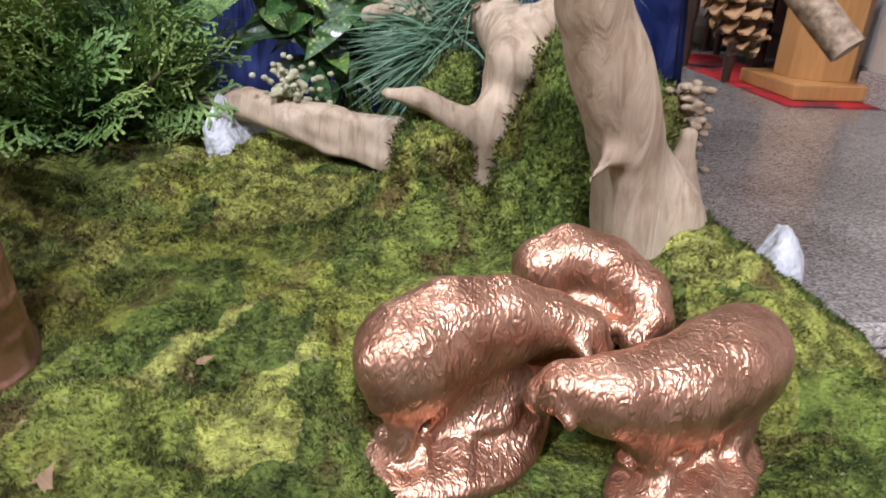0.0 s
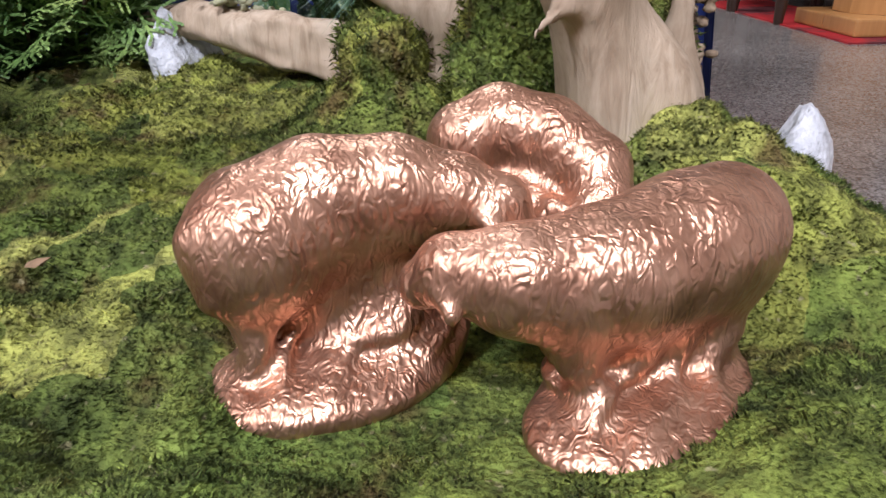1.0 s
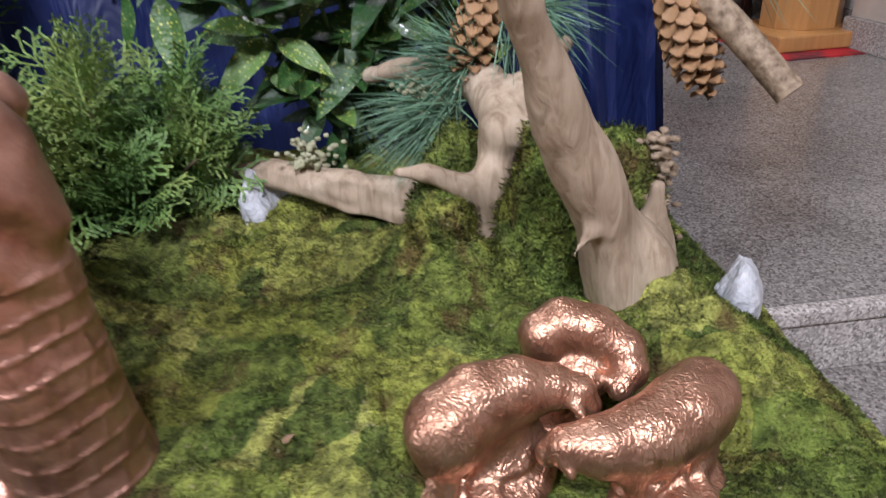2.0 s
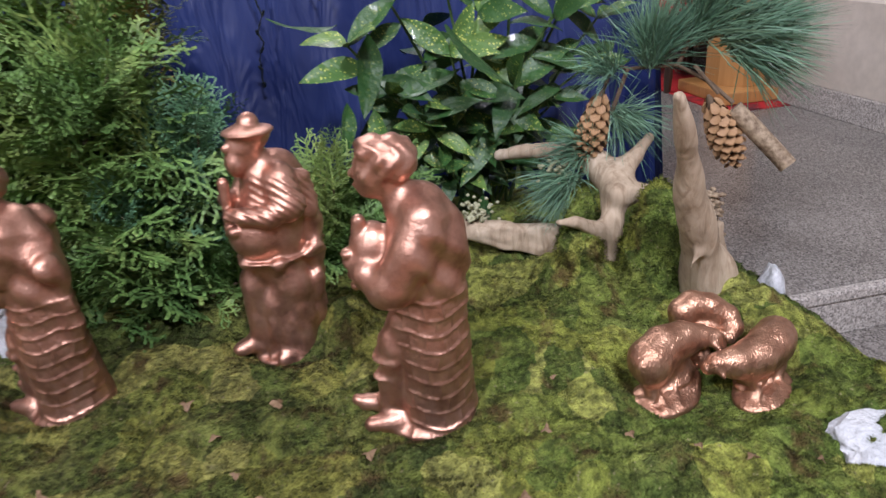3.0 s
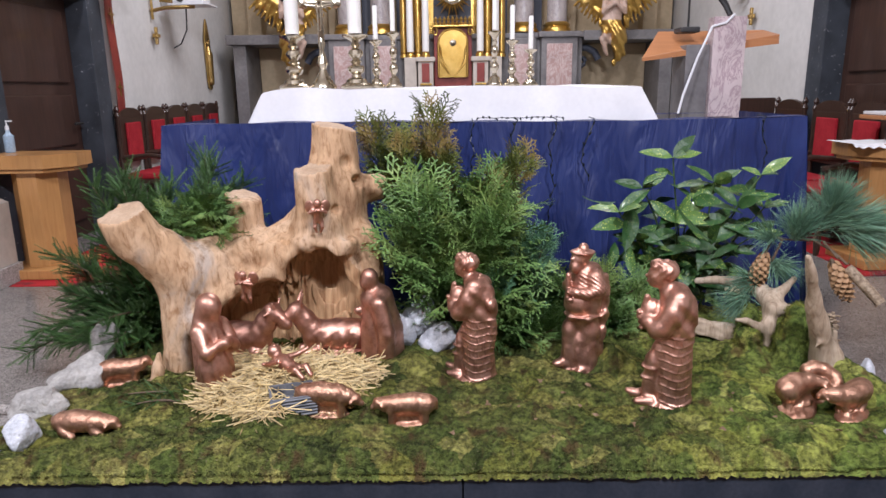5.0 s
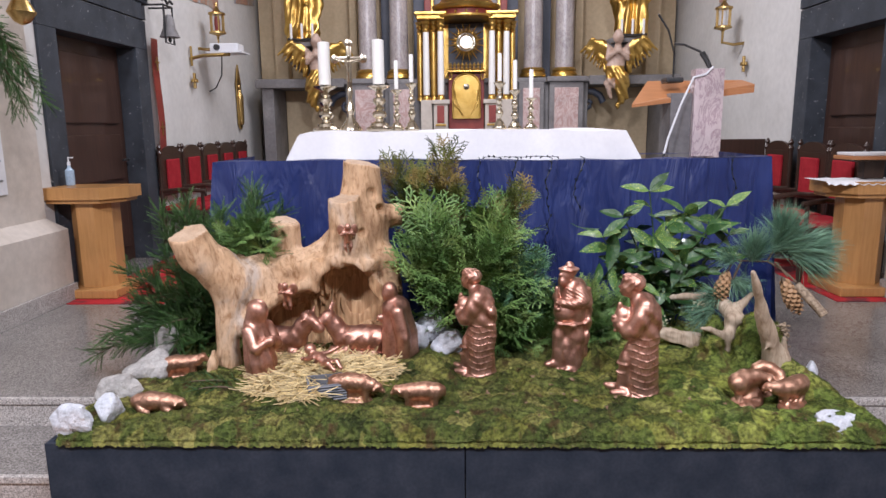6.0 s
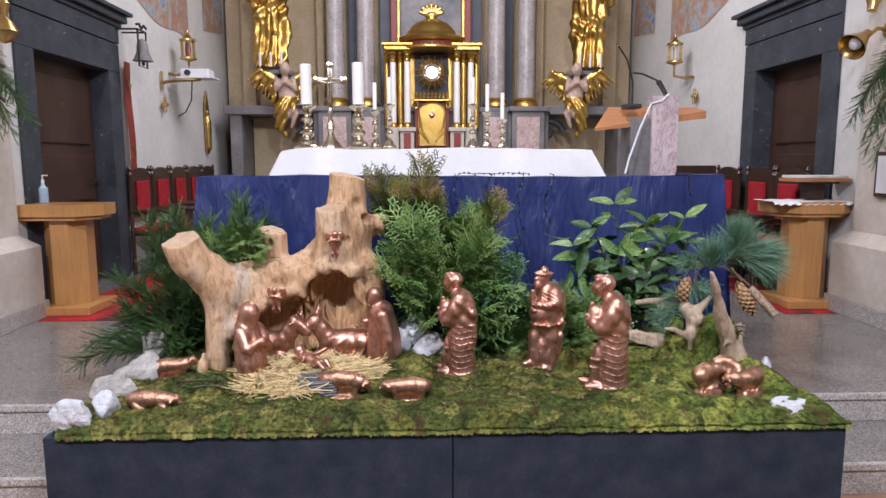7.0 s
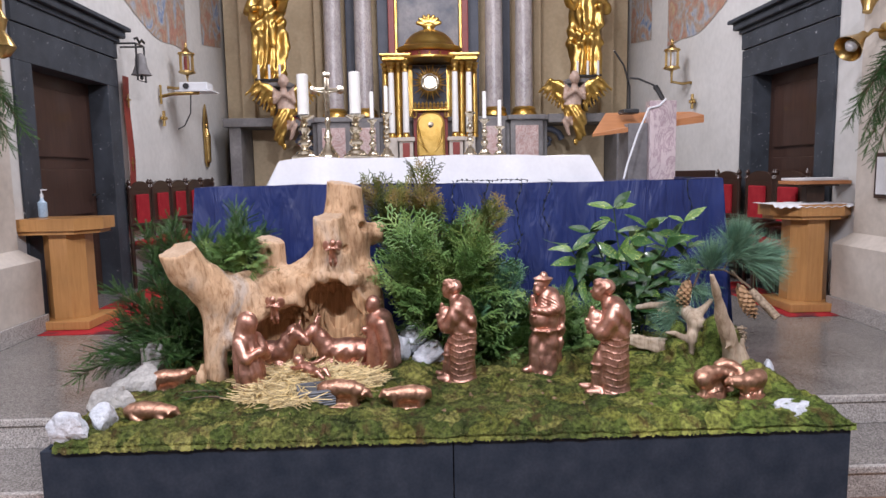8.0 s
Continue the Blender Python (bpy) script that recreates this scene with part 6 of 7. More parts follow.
def lying_beast(x, y, turn, ears, label):
    f = Form()
    f.chain([((-0.15, 0, 0.06), 0.06), ((-0.05, 0, 0.07), 0.064), ((0.05, 0, 0.08), 0.056), ((0.09, 0, 0.14), 0.044), ((0.12, 0, 0.185), 0.037), ((0.165, 0.0, 0.155), 0.026), ((0.18, 0, 0.14), 0.024)], 0.03)
    for s in (-1, 1):
        if ears == "long":
            f.cap((0.118, s * 0.02, 0.195), (0.095, s * 0.03, 0.26), 0.011, 0.005, 0.008)
        else:
            f.cap((0.125, s * 0.026, 0.19), (0.11, s * 0.05, 0.185), 0.01, 0.006, 0.006).chain([((0.135, s * 0.018, 0.2), 0.008), ((0.14, s * 0.03, 0.235), 0.004)], 0.005)
        f.chain([((0.05, s * 0.04, 0.03), 0.02), ((0.11, s * 0.04, 0.012), 0.014)], 0.012)
    f.egg((-0.02, 0, 0.0), (0.17, 0.06, 0.014), 0.012)
    kind = "donkey_figurine" if ears == "long" else "ox_figurine"
    me = f.mesh(kind, COPPER, (-0.24, -0.1, -0.016), (0.22, 0.1, 0.29), 0.0045, lambda X, Y, Z: 0.0022 * fbm(X, Y, Z, 60, 2.0) + 0.0030 * np.sin(95 * X + 40 * Z) * np.clip((0.11 - Z) / 0.03, 0, 1))
    ob = solid(kind, me, COPPER, label, "figurine", "copper crib figurines")
    ob.matrix_world = pose(x, y, ground(x, y) + 0.015, 0, 0, turn) @ Matrix.Scale(0.98, 4)


lying_beast(-0.905, 0.78, -14, "horns", "copper painted lying ox figurine under the stump")
lying_beast(-0.585, 0.80, 196, "long", "copper painted lying donkey figurine with long ears")


def infant():
    f = Form().chain([((-0.055, 0, 0.05), 0.024), ((-0.015, 0, 0.045), 0.026), ((0.03, 0, 0.035), 0.022)], 0.015).egg((-0.085, 0, 0.075), (0.026, 0.025, 0.027), 0.01)
    for s in (-1, 1):
        f.chain([((-0.045, s * 0.02, 0.055), 0.012), ((-0.03, s * 0.065, 0.06), 0.009), ((-0.015, s * 0.095, 0.075), 0.008)], 0.008)
        f.chain([((0.03, s * 0.014, 0.035), 0.015), ((0.065, s * 0.022, 0.05), 0.012), ((0.095, s * 0.018, 0.028), 0.009)], 0.008)
    me = f.mesh("infant_figurine", COPPER, (-0.13, -0.12, -0.01), (0.12, 0.12, 0.12), 0.004)
    ob = solid("infant_figurine", me, COPPER, "copper painted infant figurine lying on straw", "figurine", "copper crib figurines")
    ob.matrix_world = pose(-0.675, 0.50, 0.268, 0, 0, -40)


infant()


def small_cherub(x, y, z, turn):
    f = Form().chain([((0, 0, 0.02), 0.016), ((0, 0, 0.055), 0.018)], 0.012).egg((0, -0.008, 0.085), (0.015, 0.015, 0.017), 0.006)
    for s in (-1, 1):
        f.chain([((s * 0.016, 0, 0.06), 0.008), ((s * 0.03, -0.012, 0.05), 0.006), ((s * 0.008, -0.024, 0.06), 0.005)], 0.006)
        f.chain([((s * 0.01, 0, 0.015), 0.010), ((s * 0.014, -0.01, -0.01), 0.007), ((s * 0.008, 0, -0.035), 0.005)], 0.006)
        f.egg((s * 0.03, 0.012, 0.065), (0.02, 0.006, 0.026), 0.005, 20 * s)
    me = f.mesh("cherub_figurine", COPPER, (-0.06, -0.04, -0.05), (0.06, 0.03, 0.11), 0.003)
    ob = solid("cherub_figurine", me, COPPER, "small copper painted cherub figurine fixed to the stump", "figurine", "copper crib figurines")
    ob.matrix_world = pose(x, y, z, 12, 0, turn)


# ---------------------------------------------------------------- the stump
def stump():
    f = Form()
    f.chain([((-0.625, 0.93, 0.62), 0.10), ((-0.628, 0.895, 0.86), 0.080), ((-0.628, 0.885, 1.06), 0.074)], 0.02)
    f.cut((-0.628, 0.887, 0.975), (-0.05, -0.30, 1), 0.16)
    f.chain([((-0.62, 1.10, 0.2), 0.18), ((-0.60, 1.06, 0.55), 0.165), ((-0.575, 1.03, 0.86), 0.130)], 0.06)
    f.chain([((-0.575, 1.02, 0.80), 0.125), ((-0.565, 1.02, 0.98), 0.100), ((-0.565, 1.02, 1.12), 0.084)], 0.03)
    f.chain([((-0.56, 1.03, 0.84), 0.09), ((-0.46, 1.06, 0.86), 0.062), ((-0.385, 1.08, 0.862), 0.055)], 0.02)
    f.chain([((-0.54, 1.0, 0.98), 0.05), ((-0.50, 1.0, 0.9), 0.05)], 0.02)
    f.chain([((-0.62, 1.0, 0.68), 0.14), ((-0.78, 0.95, 0.60), 0.125), ((-0.98, 0.87, 0.575), 0.12), ((-1.14, 0.76, 0.61), 0.10), ((-1.24, 0.68, 0.73), 0.084), ((-1.285, 0.635, 0.87), 0.080)], 0.05)
    f.chain([((-1.13, 0.77, 0.60), 0.085), ((-1.14, 0.72, 0.42), 0.062), ((-1.155, 0.70, 0.28), 0.052), ((-1.16, 0.70, 0.15), 0.055)], 0.05)
    f.chain([((-0.93, 0.97, 0.58), 0.08), ((-0.935, 0.985, 0.72), 0.066), ((-0.935, 0.99, 0.88), 0.072)], 0.03)
    f.chain([((-1.05, 1.0, 0.2), 0.12), ((-0.95, 0.98, 0.5), 0.13)], 0.06).chain([((-0.8, 1.1, 0.2), 0.15), ((-0.78, 1.05, 0.5), 0.14)], 0.06)
    f.chain([((-0.47, 0.98, 0.66), 0.075), ((-0.43, 0.95, 0.42), 0.06), ((-0.42, 0.94, 0.15), 0.075)], 0.04)
    f.egg((-0.76, 0.80, 0.34), (0.29, 0.21, 0.235), 0.02, 0, True)
    f.egg((-0.93, 0.70, 0.32), (0.175, 0.19, 0.215), 0.02, 0, True)
    f.egg((-0.61, 0.85, 0.49), (0.165, 0.17, 0.20), 0.02, 0, True)
    f.chain([((-0.50, 0.89, 0.67), 0.030), ((-0.58, 0.87, 0.665), 0.032), ((-0.65, 0.87, 0.70), 0.030), ((-0.70, 0.86, 0.655), 0.030), ((-0.80, 0.82, 0.575), 0.040), ((-0.90, 0.77, 0.540), 0.032), ((-1.0, 0.72, 0.48), 0.030), ((-1.075, 0.68, 0.39), 0.024)], 0.04)
    f.chain([((-0.56, 0.92, 0.66), 0.03), ((-0.5, 0.91, 0.6), 0.022), ((-0.46, 0.90, 0.45), 0.02)], 0.02)
    for c, q in (((-0.50, 0.93, 0.98), 0.03), ((-0.47, 0.97, 0.90), 0.025), ((-0.60, 0.87, 0.86), 0.016), ((-0.55, 0.88, 0.80), 0.014), ((-0.935, 0.93, 0.79), 0.015)):
        f.egg(c, (q, q * 1.4, q * 1.1), 0.01, 0, True)
    f.cut((-0.57, 1.02, 1.115), (0.25, 0, 1), 0.16)
    f.cut((-1.285, 0.64, 0.835), (-0.22, -0.32, 1), 0.13)
    f.cut((-0.935, 0.99, 0.845), (0.2, -0.2, 1), 0.17)
    f.cut((-0.365, 1.09, 0.862), (1, 0.1, -0.2), 0.1)

    def grain(X, Y, Z):
        a = np.arctan2(Y - 1.0, X + 0.75)
        inside = (((X + 0.74) / 0.36) ** 2 + ((Y - 0.88) / 0.30) ** 2 + ((Z - 0.40) / 0.34) ** 2 < 1) & (Y > 0.90) & (Z < 0.62)
        rib = np.abs(np.sin(17 * a + 2.2 * np.sin(5 * Z + 3 * X))) ** 0.7
        knots = np.abs(fbm(X, Y, Z * 0.6, 13, 2.0)) ** 0.7
        lip = np.clip(1 - np.abs(Y - 0.84) / 0.12, 0, 1) * np.clip((0.74 - Z) / 0.05, 0, 1) * np.clip((Z - 0.40) / 0.05, 0, 1)
        return 0.012 * fbm(X, Y, Z, 6, 2.0) + 0.007 * (0.5 - knots) + 0.030 * lip * fbm(X, Y, Z, 26, 6.0) + 0.006 * fbm(X, Y, Z * 0.4, 22, 8.0) + np.where(inside, 0.034 * (0.5 - rib) + 0.008 * fbm(X, Y, Z * 0.2, 60, 3.0), 0.0) + 0.0035 * fbm(X, Y, Z * 0.25, 55, 5.0)
    me = f.mesh("tree_stump", STUMP, (-1.42, 0.5, 0.16), (-0.25, 1.32, 1.2), 0.0078, grain)
    me.materials.append(CUT)
    me.materials.append(INNER)
    idx = []
    for p in me.polygons:
        c, n = p.center, p.normal
        flat = (n.z > 0.80 and (c.z > 1.09 or (0.93 < c.z < 1.03 and c.y < 0.965 and c.x < -0.55) or (c.x < -1.2 and c.z > 0.80) or (-1.0 < c.x < -0.88 and c.z > 0.84)))
        hollow = ((c.x + 0.74) / 0.33) ** 2 + ((c.y - 0.86) / 0.30) ** 2 + ((c.z - 0.38) / 0.31) ** 2 < 1 and n.y < 0.3 and c.y > 0.84
        idx.append(1 if flat else 2 if hollow else 0)
    me.polygons.foreach_set("material_index", idx)
    return solid("tree_stump", me, STUMP, "bleached hollow tree stump with sawn limbs sheltering the crib", "stump")


stump()
small_cherub(-0.60, 0.795, 0.765, 10)
small_cherub(-0.865, 0.70, 0.515, -10)
solid("wood_chip", Form().chain([((-1.20, 0.60, 0.18), 0.028), ((-1.195, 0.61, 0.25), 0.024), ((-1.19, 0.62, 0.31), 0.010)], 0.02).egg((-1.27, 0.585, 0.20), (0.055, 0.03, 0.022), 0.02).mesh("wood_chip", STUMP, (-1.36, 0.5, 0.15), (-1.12, 0.7, 0.34), 0.005, lambda X, Y, Z: 0.003 * fbm(X, Y, Z * 0.4, 60, 1.0)), STUMP, "pale split wood chip standing in the moss", "wood")


# ---------------------------------------------------------------- straw and trough
def straw_bed():
    t = thing("straw_bed", (-0.68, 0.5, 0.2), "loose heap of golden straw under the stump", "straw", "", "stuff")
    r = np.random.RandomState(5)
    n = 3600
    a, q = r.uniform(0, 2 * np.pi, n), np.sqrt(r.uniform(0, 1, n))
    ragged = 1 + 0.14 * np.sin(3 * a + 1.0) + 0.10 * np.sin(7 * a)
    x, y = -0.710 + 0.30 * q * ragged * np.cos(a), 0.54 + 0.26 * q * ragged * np.sin(a)
    out_of_box = (np.abs(x + 0.64) > 0.085) | (np.abs(y - 0.372) > 0.075)
    x, y, q = x[out_of_box], y[out_of_box], q[out_of_box]
    n = len(x)
    heap = 0.065 * np.clip(1 - q, 0, 1) ** 0.7
    z = PTOP + bumps(x, y) + heap * r.uniform(0.0, 1.15, n) + 0.004
    L = r.uniform(0.04, 0.19, n) / 2
    d = r.uniform(0, 2 * np.pi, n)
    tilt = r.normal(0, 0.24, n)
    D = np.stack([np.cos(d) * np.cos(tilt), np.sin(d) * np.cos(tilt), np.sin(tilt)], 1)
    S = np.stack([-np.sin(d), np.cos(d), 0 * d], 1)
    w = r.uniform(0.0011, 0.0024, n)[:, None]
    P = np.stack([x, y, z], 1)
    U = np.array([[0, 0, 1.0]])
    A, B = P - D * L[:, None], P + D * L[:, None]
    V = np.stack([A - S * w, A + U * w * 1.4, A + S * w, B - S * w, B + U * w * 1.4, B + S * w], 1).reshape(-1, 3)
    o = 6 * np.arange(n)[:, None]
    F = np.concatenate([o + [[0, 3, 4, 1]], o + [[1, 4, 5, 2]], o + [[2, 5, 3, 0]]])
    part("straw", mesh_arrays("straw", V, F, STRAW, False), STRAW, t)["kind"] = "stuff"


straw_bed()
tr = thing("feed_trough", (-0.66, 0.43, 0.2), "grey corrugated box trough half sunk in straw", "trough")
mtr = pose(-0.640, 0.372, 0.206, 4, 0, 18)
for (a, b, c, d) in ((-0.075, 0.075, -0.055, -0.047), (-0.075, 0.075, 0.047, 0.055), (-0.075, -0.067, -0.047, 0.047), (0.067, 0.075, -0.047, 0.047)):
    part("side_board", Geo().box(a, b, c, d, 0.0, 0.072).moved(mtr), ZINC, tr)
for k in range(6):
    part("corrugation", Geo().tube([mtr @ Vector((-0.076, -0.056, 0.008 + 0.0115 * k)), mtr @ Vector((0.076, -0.056, 0.008 + 0.0115 * k))], 0.0042, n=6), ZINC, tr)
part("floor_board", Geo().box(-0.066, 0.066, -0.046, 0.046, 0.02, 0.03).moved(mtr), ZINC, tr)


# ---------------------------------------------------------------- white stones
def stone(x, y, z, r, seed, label, turn=0.0, material=ROCK):
    bm = bmesh.new()
    bmesh.ops.create_icosphere(bm, subdivisions=4, radius=1.0)
    rr = random.Random(seed)
    planes = [(Vector((rr.gauss(0, 1), rr.gauss(0, 1), rr.gauss(0, 1))).normalized(), rr.uniform(0.5, 0.84)) for _ in range(15)]
    for q in bm.verts:
        d = q.co.normalized()
        s = 1.0
        for pn, pd in planes:
            c = d.dot(pn)
            if c > 0.05:
                s = min(s, pd / c)
        s += 0.10 * noise.noise(d * 2.2 + Vector((seed, 0, 0))) + 0.05 * noise.noise(d * 6.0 + Vector((0, seed, 0)))
        q.co = Vector((d.x * r[0], d.y * r[1], d.z * r[2])) * s
    g = Geo().bm(bm)
    g.smooth = True
    ob = solid("white_stone", g, material, label, "stone", "white stones of the crib")
    ob.matrix_world = pose(x, y, z, 0, 0, turn)
    return ob


stone(-1.49, 0.045, 0.245, (0.085, 0.07, 0.075), 1, "rough white stone at the platform's corner")
stone(-1.42, 0.15, 0.235, (0.06, 0.06, 0.07), 2, "rough white stone on the platform's edge")
stone(-1.475, 0.34, 0.24, (0.115, 0.11, 0.085), 3, "flat rough pale stone on the platform's edge", 20, DULLROCK)
stone(-1.465, 0.56, 0.25, (0.12, 0.12, 0.095), 4, "broad flat beige-grey stone on the platform's edge", 10, DULLROCK)
stone(-1.485, 0.82, 0.29, (0.085, 0.07, 0.13), 5, "upright rough beige-grey stone under fir branches", 30, DULLROCK)
stone(-0.225, 0.93, 0.33, (0.115, 0.07, 0.115), 6, "white stone block beside the stump", 12)
stone(-0.14, 0.85, 0.265, (0.115, 0.08, 0.085), 7, "tilted white stone block beside the stump", -20)
stone(-0.31, 0.885, 0.29, (0.09, 0.07, 0.12), 8, "white stone block behind the caped figurine", 40)
stone(1.280, 0.105, 0.224, (0.115, 0.085, 0.036), 9, "flat jagged white stone at the platform's front edge", 25)
stone(1.405, 0.56, 0.228, (0.055, 0.034, 0.060), 10, "thin upright white stone beside the grazing sheep", 60)
stone(0.770, 0.955, 0.245, (0.085, 0.060, 0.085), 12, "small white stone leaning on driftwood", 50)

# ---------------------------------------------------------------- driftwood
f = Form()
f.chain([((1.290, 0.60, 0.19), 0.066), ((1.276, 0.585, 0.27), 0.058), ((1.225, 0.550, 0.38), 0.040), ((1.165, 0.505, 0.50), 0.028), ((1.112, 0.455, 0.62), 0.019), ((1.078, 0.422, 0.705), 0.008)], 0.02)
f.chain([((1.33, 0.64, 0.36), 0.012), ((1.330, 0.64, 0.26), 0.03), ((1.345, 0.62, 0.19), 0.03)], 0.03)
f.chain([((1.255, 0.555, 0.30), 0.030), ((1.262, 0.535, 0.20), 0.026)], 0.02)
f.cap((1.200, 0.515, 0.37), (1.180, 0.500, 0.352), 0.012, 0.006, 0.012)
me = f.mesh("driftwood_post", DRIFT, (1.04, 0.38, 0.17), (1.46, 0.78, 0.74), 0.005, lambda X, Y, Z: 0.0034 * np.sin(85 * (X + 0.45 * Z) + 3 * np.sin(9 * Z)) + 0.0032 * fbm(X, Y, Z * 0.3, 44, 4.0) + 0.002 * fbm(X, Y, Z, 22, 1.0))
solid("driftwood_post", me, DRIFT, "weathered upright driftwood post leaning over the moss", "driftwood")
f = Form()
f.chain([((0.972, 1.075, 0.435), 0.014), ((1.03, 1.02, 0.455), 0.018), ((1.09, 0.95, 0.468), 0.022), ((1.145, 0.86, 0.455), 0.034), ((1.16, 0.79, 0.42), 0.036), ((1.135, 0.745, 0.36), 0.025), ((1.12, 0.74, 0.28), 0.026), ((1.13, 0.74, 0.18), 0.035)], 0.02)
f.chain([((1.165, 0.80, 0.44), 0.03), ((1.215, 0.815, 0.475), 0.018), ((1.255, 0.828, 0.512), 0.011)], 0.025)
f.chain([((1.15, 0.75, 0.42), 0.03), ((1.21, 0.75, 0.41), 0.022), ((1.24, 0.75, 0.40), 0.01)], 0.02)
f.chain([((1.12, 0.74, 0.33), 0.025), ((1.04, 0.73, 0.375), 0.013), ((1.0, 0.73, 0.38), 0.007)], 0.02)
f.chain([((1.13, 0.73, 0.22), 0.03), ((1.19, 0.66, 0.20), 0.02), ((1.24, 0.62, 0.19), 0.012)], 0.02)
me = f.mesh("driftwood_root", DRIFT, (0.93, 0.58, 0.15), (1.30, 1.11, 0.55), 0.005, lambda X, Y, Z: 0.0018 * fbm(X, Y, Z, 40, 4.0) + 0.001 * fbm(X, Y, Z, 120, 1.0))
solid("driftwood_root", me, DRIFT, "branching grey driftwood root on the moss", "driftwood")
f = Form().chain([((0.72, 0.99, 0.31), 0.016), ((0.80, 0.95, 0.315), 0.024), ((0.93, 0.885, 0.295), 0.034), ((1.04, 0.84, 0.28), 0.042)], 0.02)
f.cut((1.045, 0.838, 0.28), (1, -0.45, 0))
f.cut((0.9, 0.872, 0.29), (-0.35, -1, 0.05))
me = f.mesh("driftwood_plank", DRIFT, (0.68, 0.78, 0.21), (1.10, 1.03, 0.36), 0.0045, lambda X, Y, Z: 0.003 * fbm(X * 0.3, Y * 0.3, Z, 90, 4.0))
solid("driftwood_plank", me, DRIFT, "split grey driftwood plank lying behind the moss", "driftwood")
# moss grown over the root
mound = thing("moss_mound", (1.16, 0.68, 0.2), "tall cushion of moss packed round the driftwood", "moss", "", "stuff")
f = Form().chain([((1.18, 0.665, 0.18), 0.085), ((1.19, 0.66, 0.31), 0.062), ((1.20, 0.67, 0.42), 0.04)], 0.04).chain([((1.06, 0.74, 0.18), 0.065), ((1.06, 0.745, 0.30), 0.05), ((1.075, 0.79, 0.36), 0.034), ((1.09, 0.82, 0.40), 0.022)], 0.04)
f.chain([((1.33, 0.76, 0.2), 0.07), ((1.32, 0.75, 0.36), 0.045)], 0.04)
me = f.mesh("moss_cushion", MOSS, (0.95, 0.55, 0.16), (1.45, 0.9, 0.52), 0.008, lambda X, Y, Z: 0.008 * fbm(X, Y, Z, 40, 4.0))
part("moss_cushion", me, MOSS, mound)["kind"] = "stuff"
pts = np.array([v.co[:] for v in me.vertices])
nor = np.array([v.normal[:] for v in me.vertices])
pick = rs.randint(0, len(pts), 26000)
P = pts[pick] + rs.normal(0, 0.004, (26000, 3))
d = nor[pick] + rs.normal(0, 0.5, (26000, 3)) + [0, 0, 0.25]
d /= np.linalg.norm(d, axis=1)[:, None]
s_ = np.cross(d, rs.normal(0, 1, (26000, 3)))
s_ /= np.linalg.norm(s_, axis=1)[:, None]
d = d + 0.9 * np.cross(nor[pick], rs.normal(0, 1, (26000, 3)))
d /= np.linalg.norm(d, axis=1)[:, None]
s_ = np.cross(nor[pick], d)
s_ /= np.maximum(np.linalg.norm(s_, axis=1), 1e-6)[:, None]
V = np.stack([P + s_ * 0.0014, P - s_ * 0.0014, P + d * rs.uniform(0.006, 0.012, (26000, 1))], 1).reshape(-1, 3)
part("moss_fuzz", soft_blades("moss_fuzz", V, np.arange(78000).reshape(-1, 3), nor[pick]), MOSS, mound)["kind"] = "stuff"


# ---------------------------------------------------------------- evergreen branches
def spray_cypress(r, length=0.15):
    """A flat fan of scale-leaved twigs in x (along) and y, as triangles."""
    tri = []

    def twig(p, a, L, depth, z):
        n = max(3, int(L / 0.011))
        x, y = p
        for i in range(n):
            k = i / n
            a2 = a + r.uniform(-0.06, 0.06)
            nx_, ny_ = x + math.cos(a2) * L / n, y + math.sin(a2) * L / n
            w = 0.0030 if depth else 0.0032
            px, py = -math.sin(a2) * w, math.cos(a2) * w
            nz = z + 0.012 * math.sin(3 * k) * (1 - depth * 0.4) - 0.006 * k
            tri.append(((x - px, y - py, z), (x + px, y + py, z), (nx_ + px * 0.7, ny_ + py * 0.7, nz + 0.0015)))
            tri.append(((x - px, y - py, z), (nx_ + px * 0.7, ny_ + py * 0.7, nz + 0.0015), (nx_ - px * 0.7, ny_ - py * 0.7, nz)))
            if depth < 2 and i > 0 and L > 0.03:
                sgn = 1 if i % 2 else -1
                twig((nx_, ny_), a2 + sgn * r.uniform(0.6, 0.95), L * (0.55 - 0.28 * k) * r.uniform(0.8, 1.15), depth + 1, nz + r.uniform(-0.004, 0.004))
            x, y, z = nx_, ny_, nz
    twig((0, 0), 0, length, 0, 0)
    return np.array(tri)


def spray_fir(r, length=0.14):
    """A twig with stiff needles all round its upper side, along x."""
    tri = []
    n = int(length / 0.0026)
    for i in range(n):
        x = length * i / n
        for sgn in (-1, 1):
            a = r.uniform(0.75, 1.15) * sgn
            L = 0.017 * (1 - 0.35 * i / n) * r.uniform(0.8, 1.15)
            up = r.uniform(-0.15, 0.5)
            tip = (x + L * math.cos(a), L * math.sin(a), L * up)
            w = 0.0010
            tri.append(((x - w, 0, 0), (x + w, 0, 0.0005), tip))
            tri.append(((x, 0, -w), (x, 0, w), tip))
    for i in range(6):
        a, b = length * i / 6, length * (i + 1) / 6
        tri.append(((a, -0.0015, 0), (b, -0.0012, 0), (a, 0.0015, 0.001)))
        tri.append(((b, -0.0012, 0), (b, 0.0012, 0.001), (a, 0.0015, 0.001)))
    return np.array(tri)


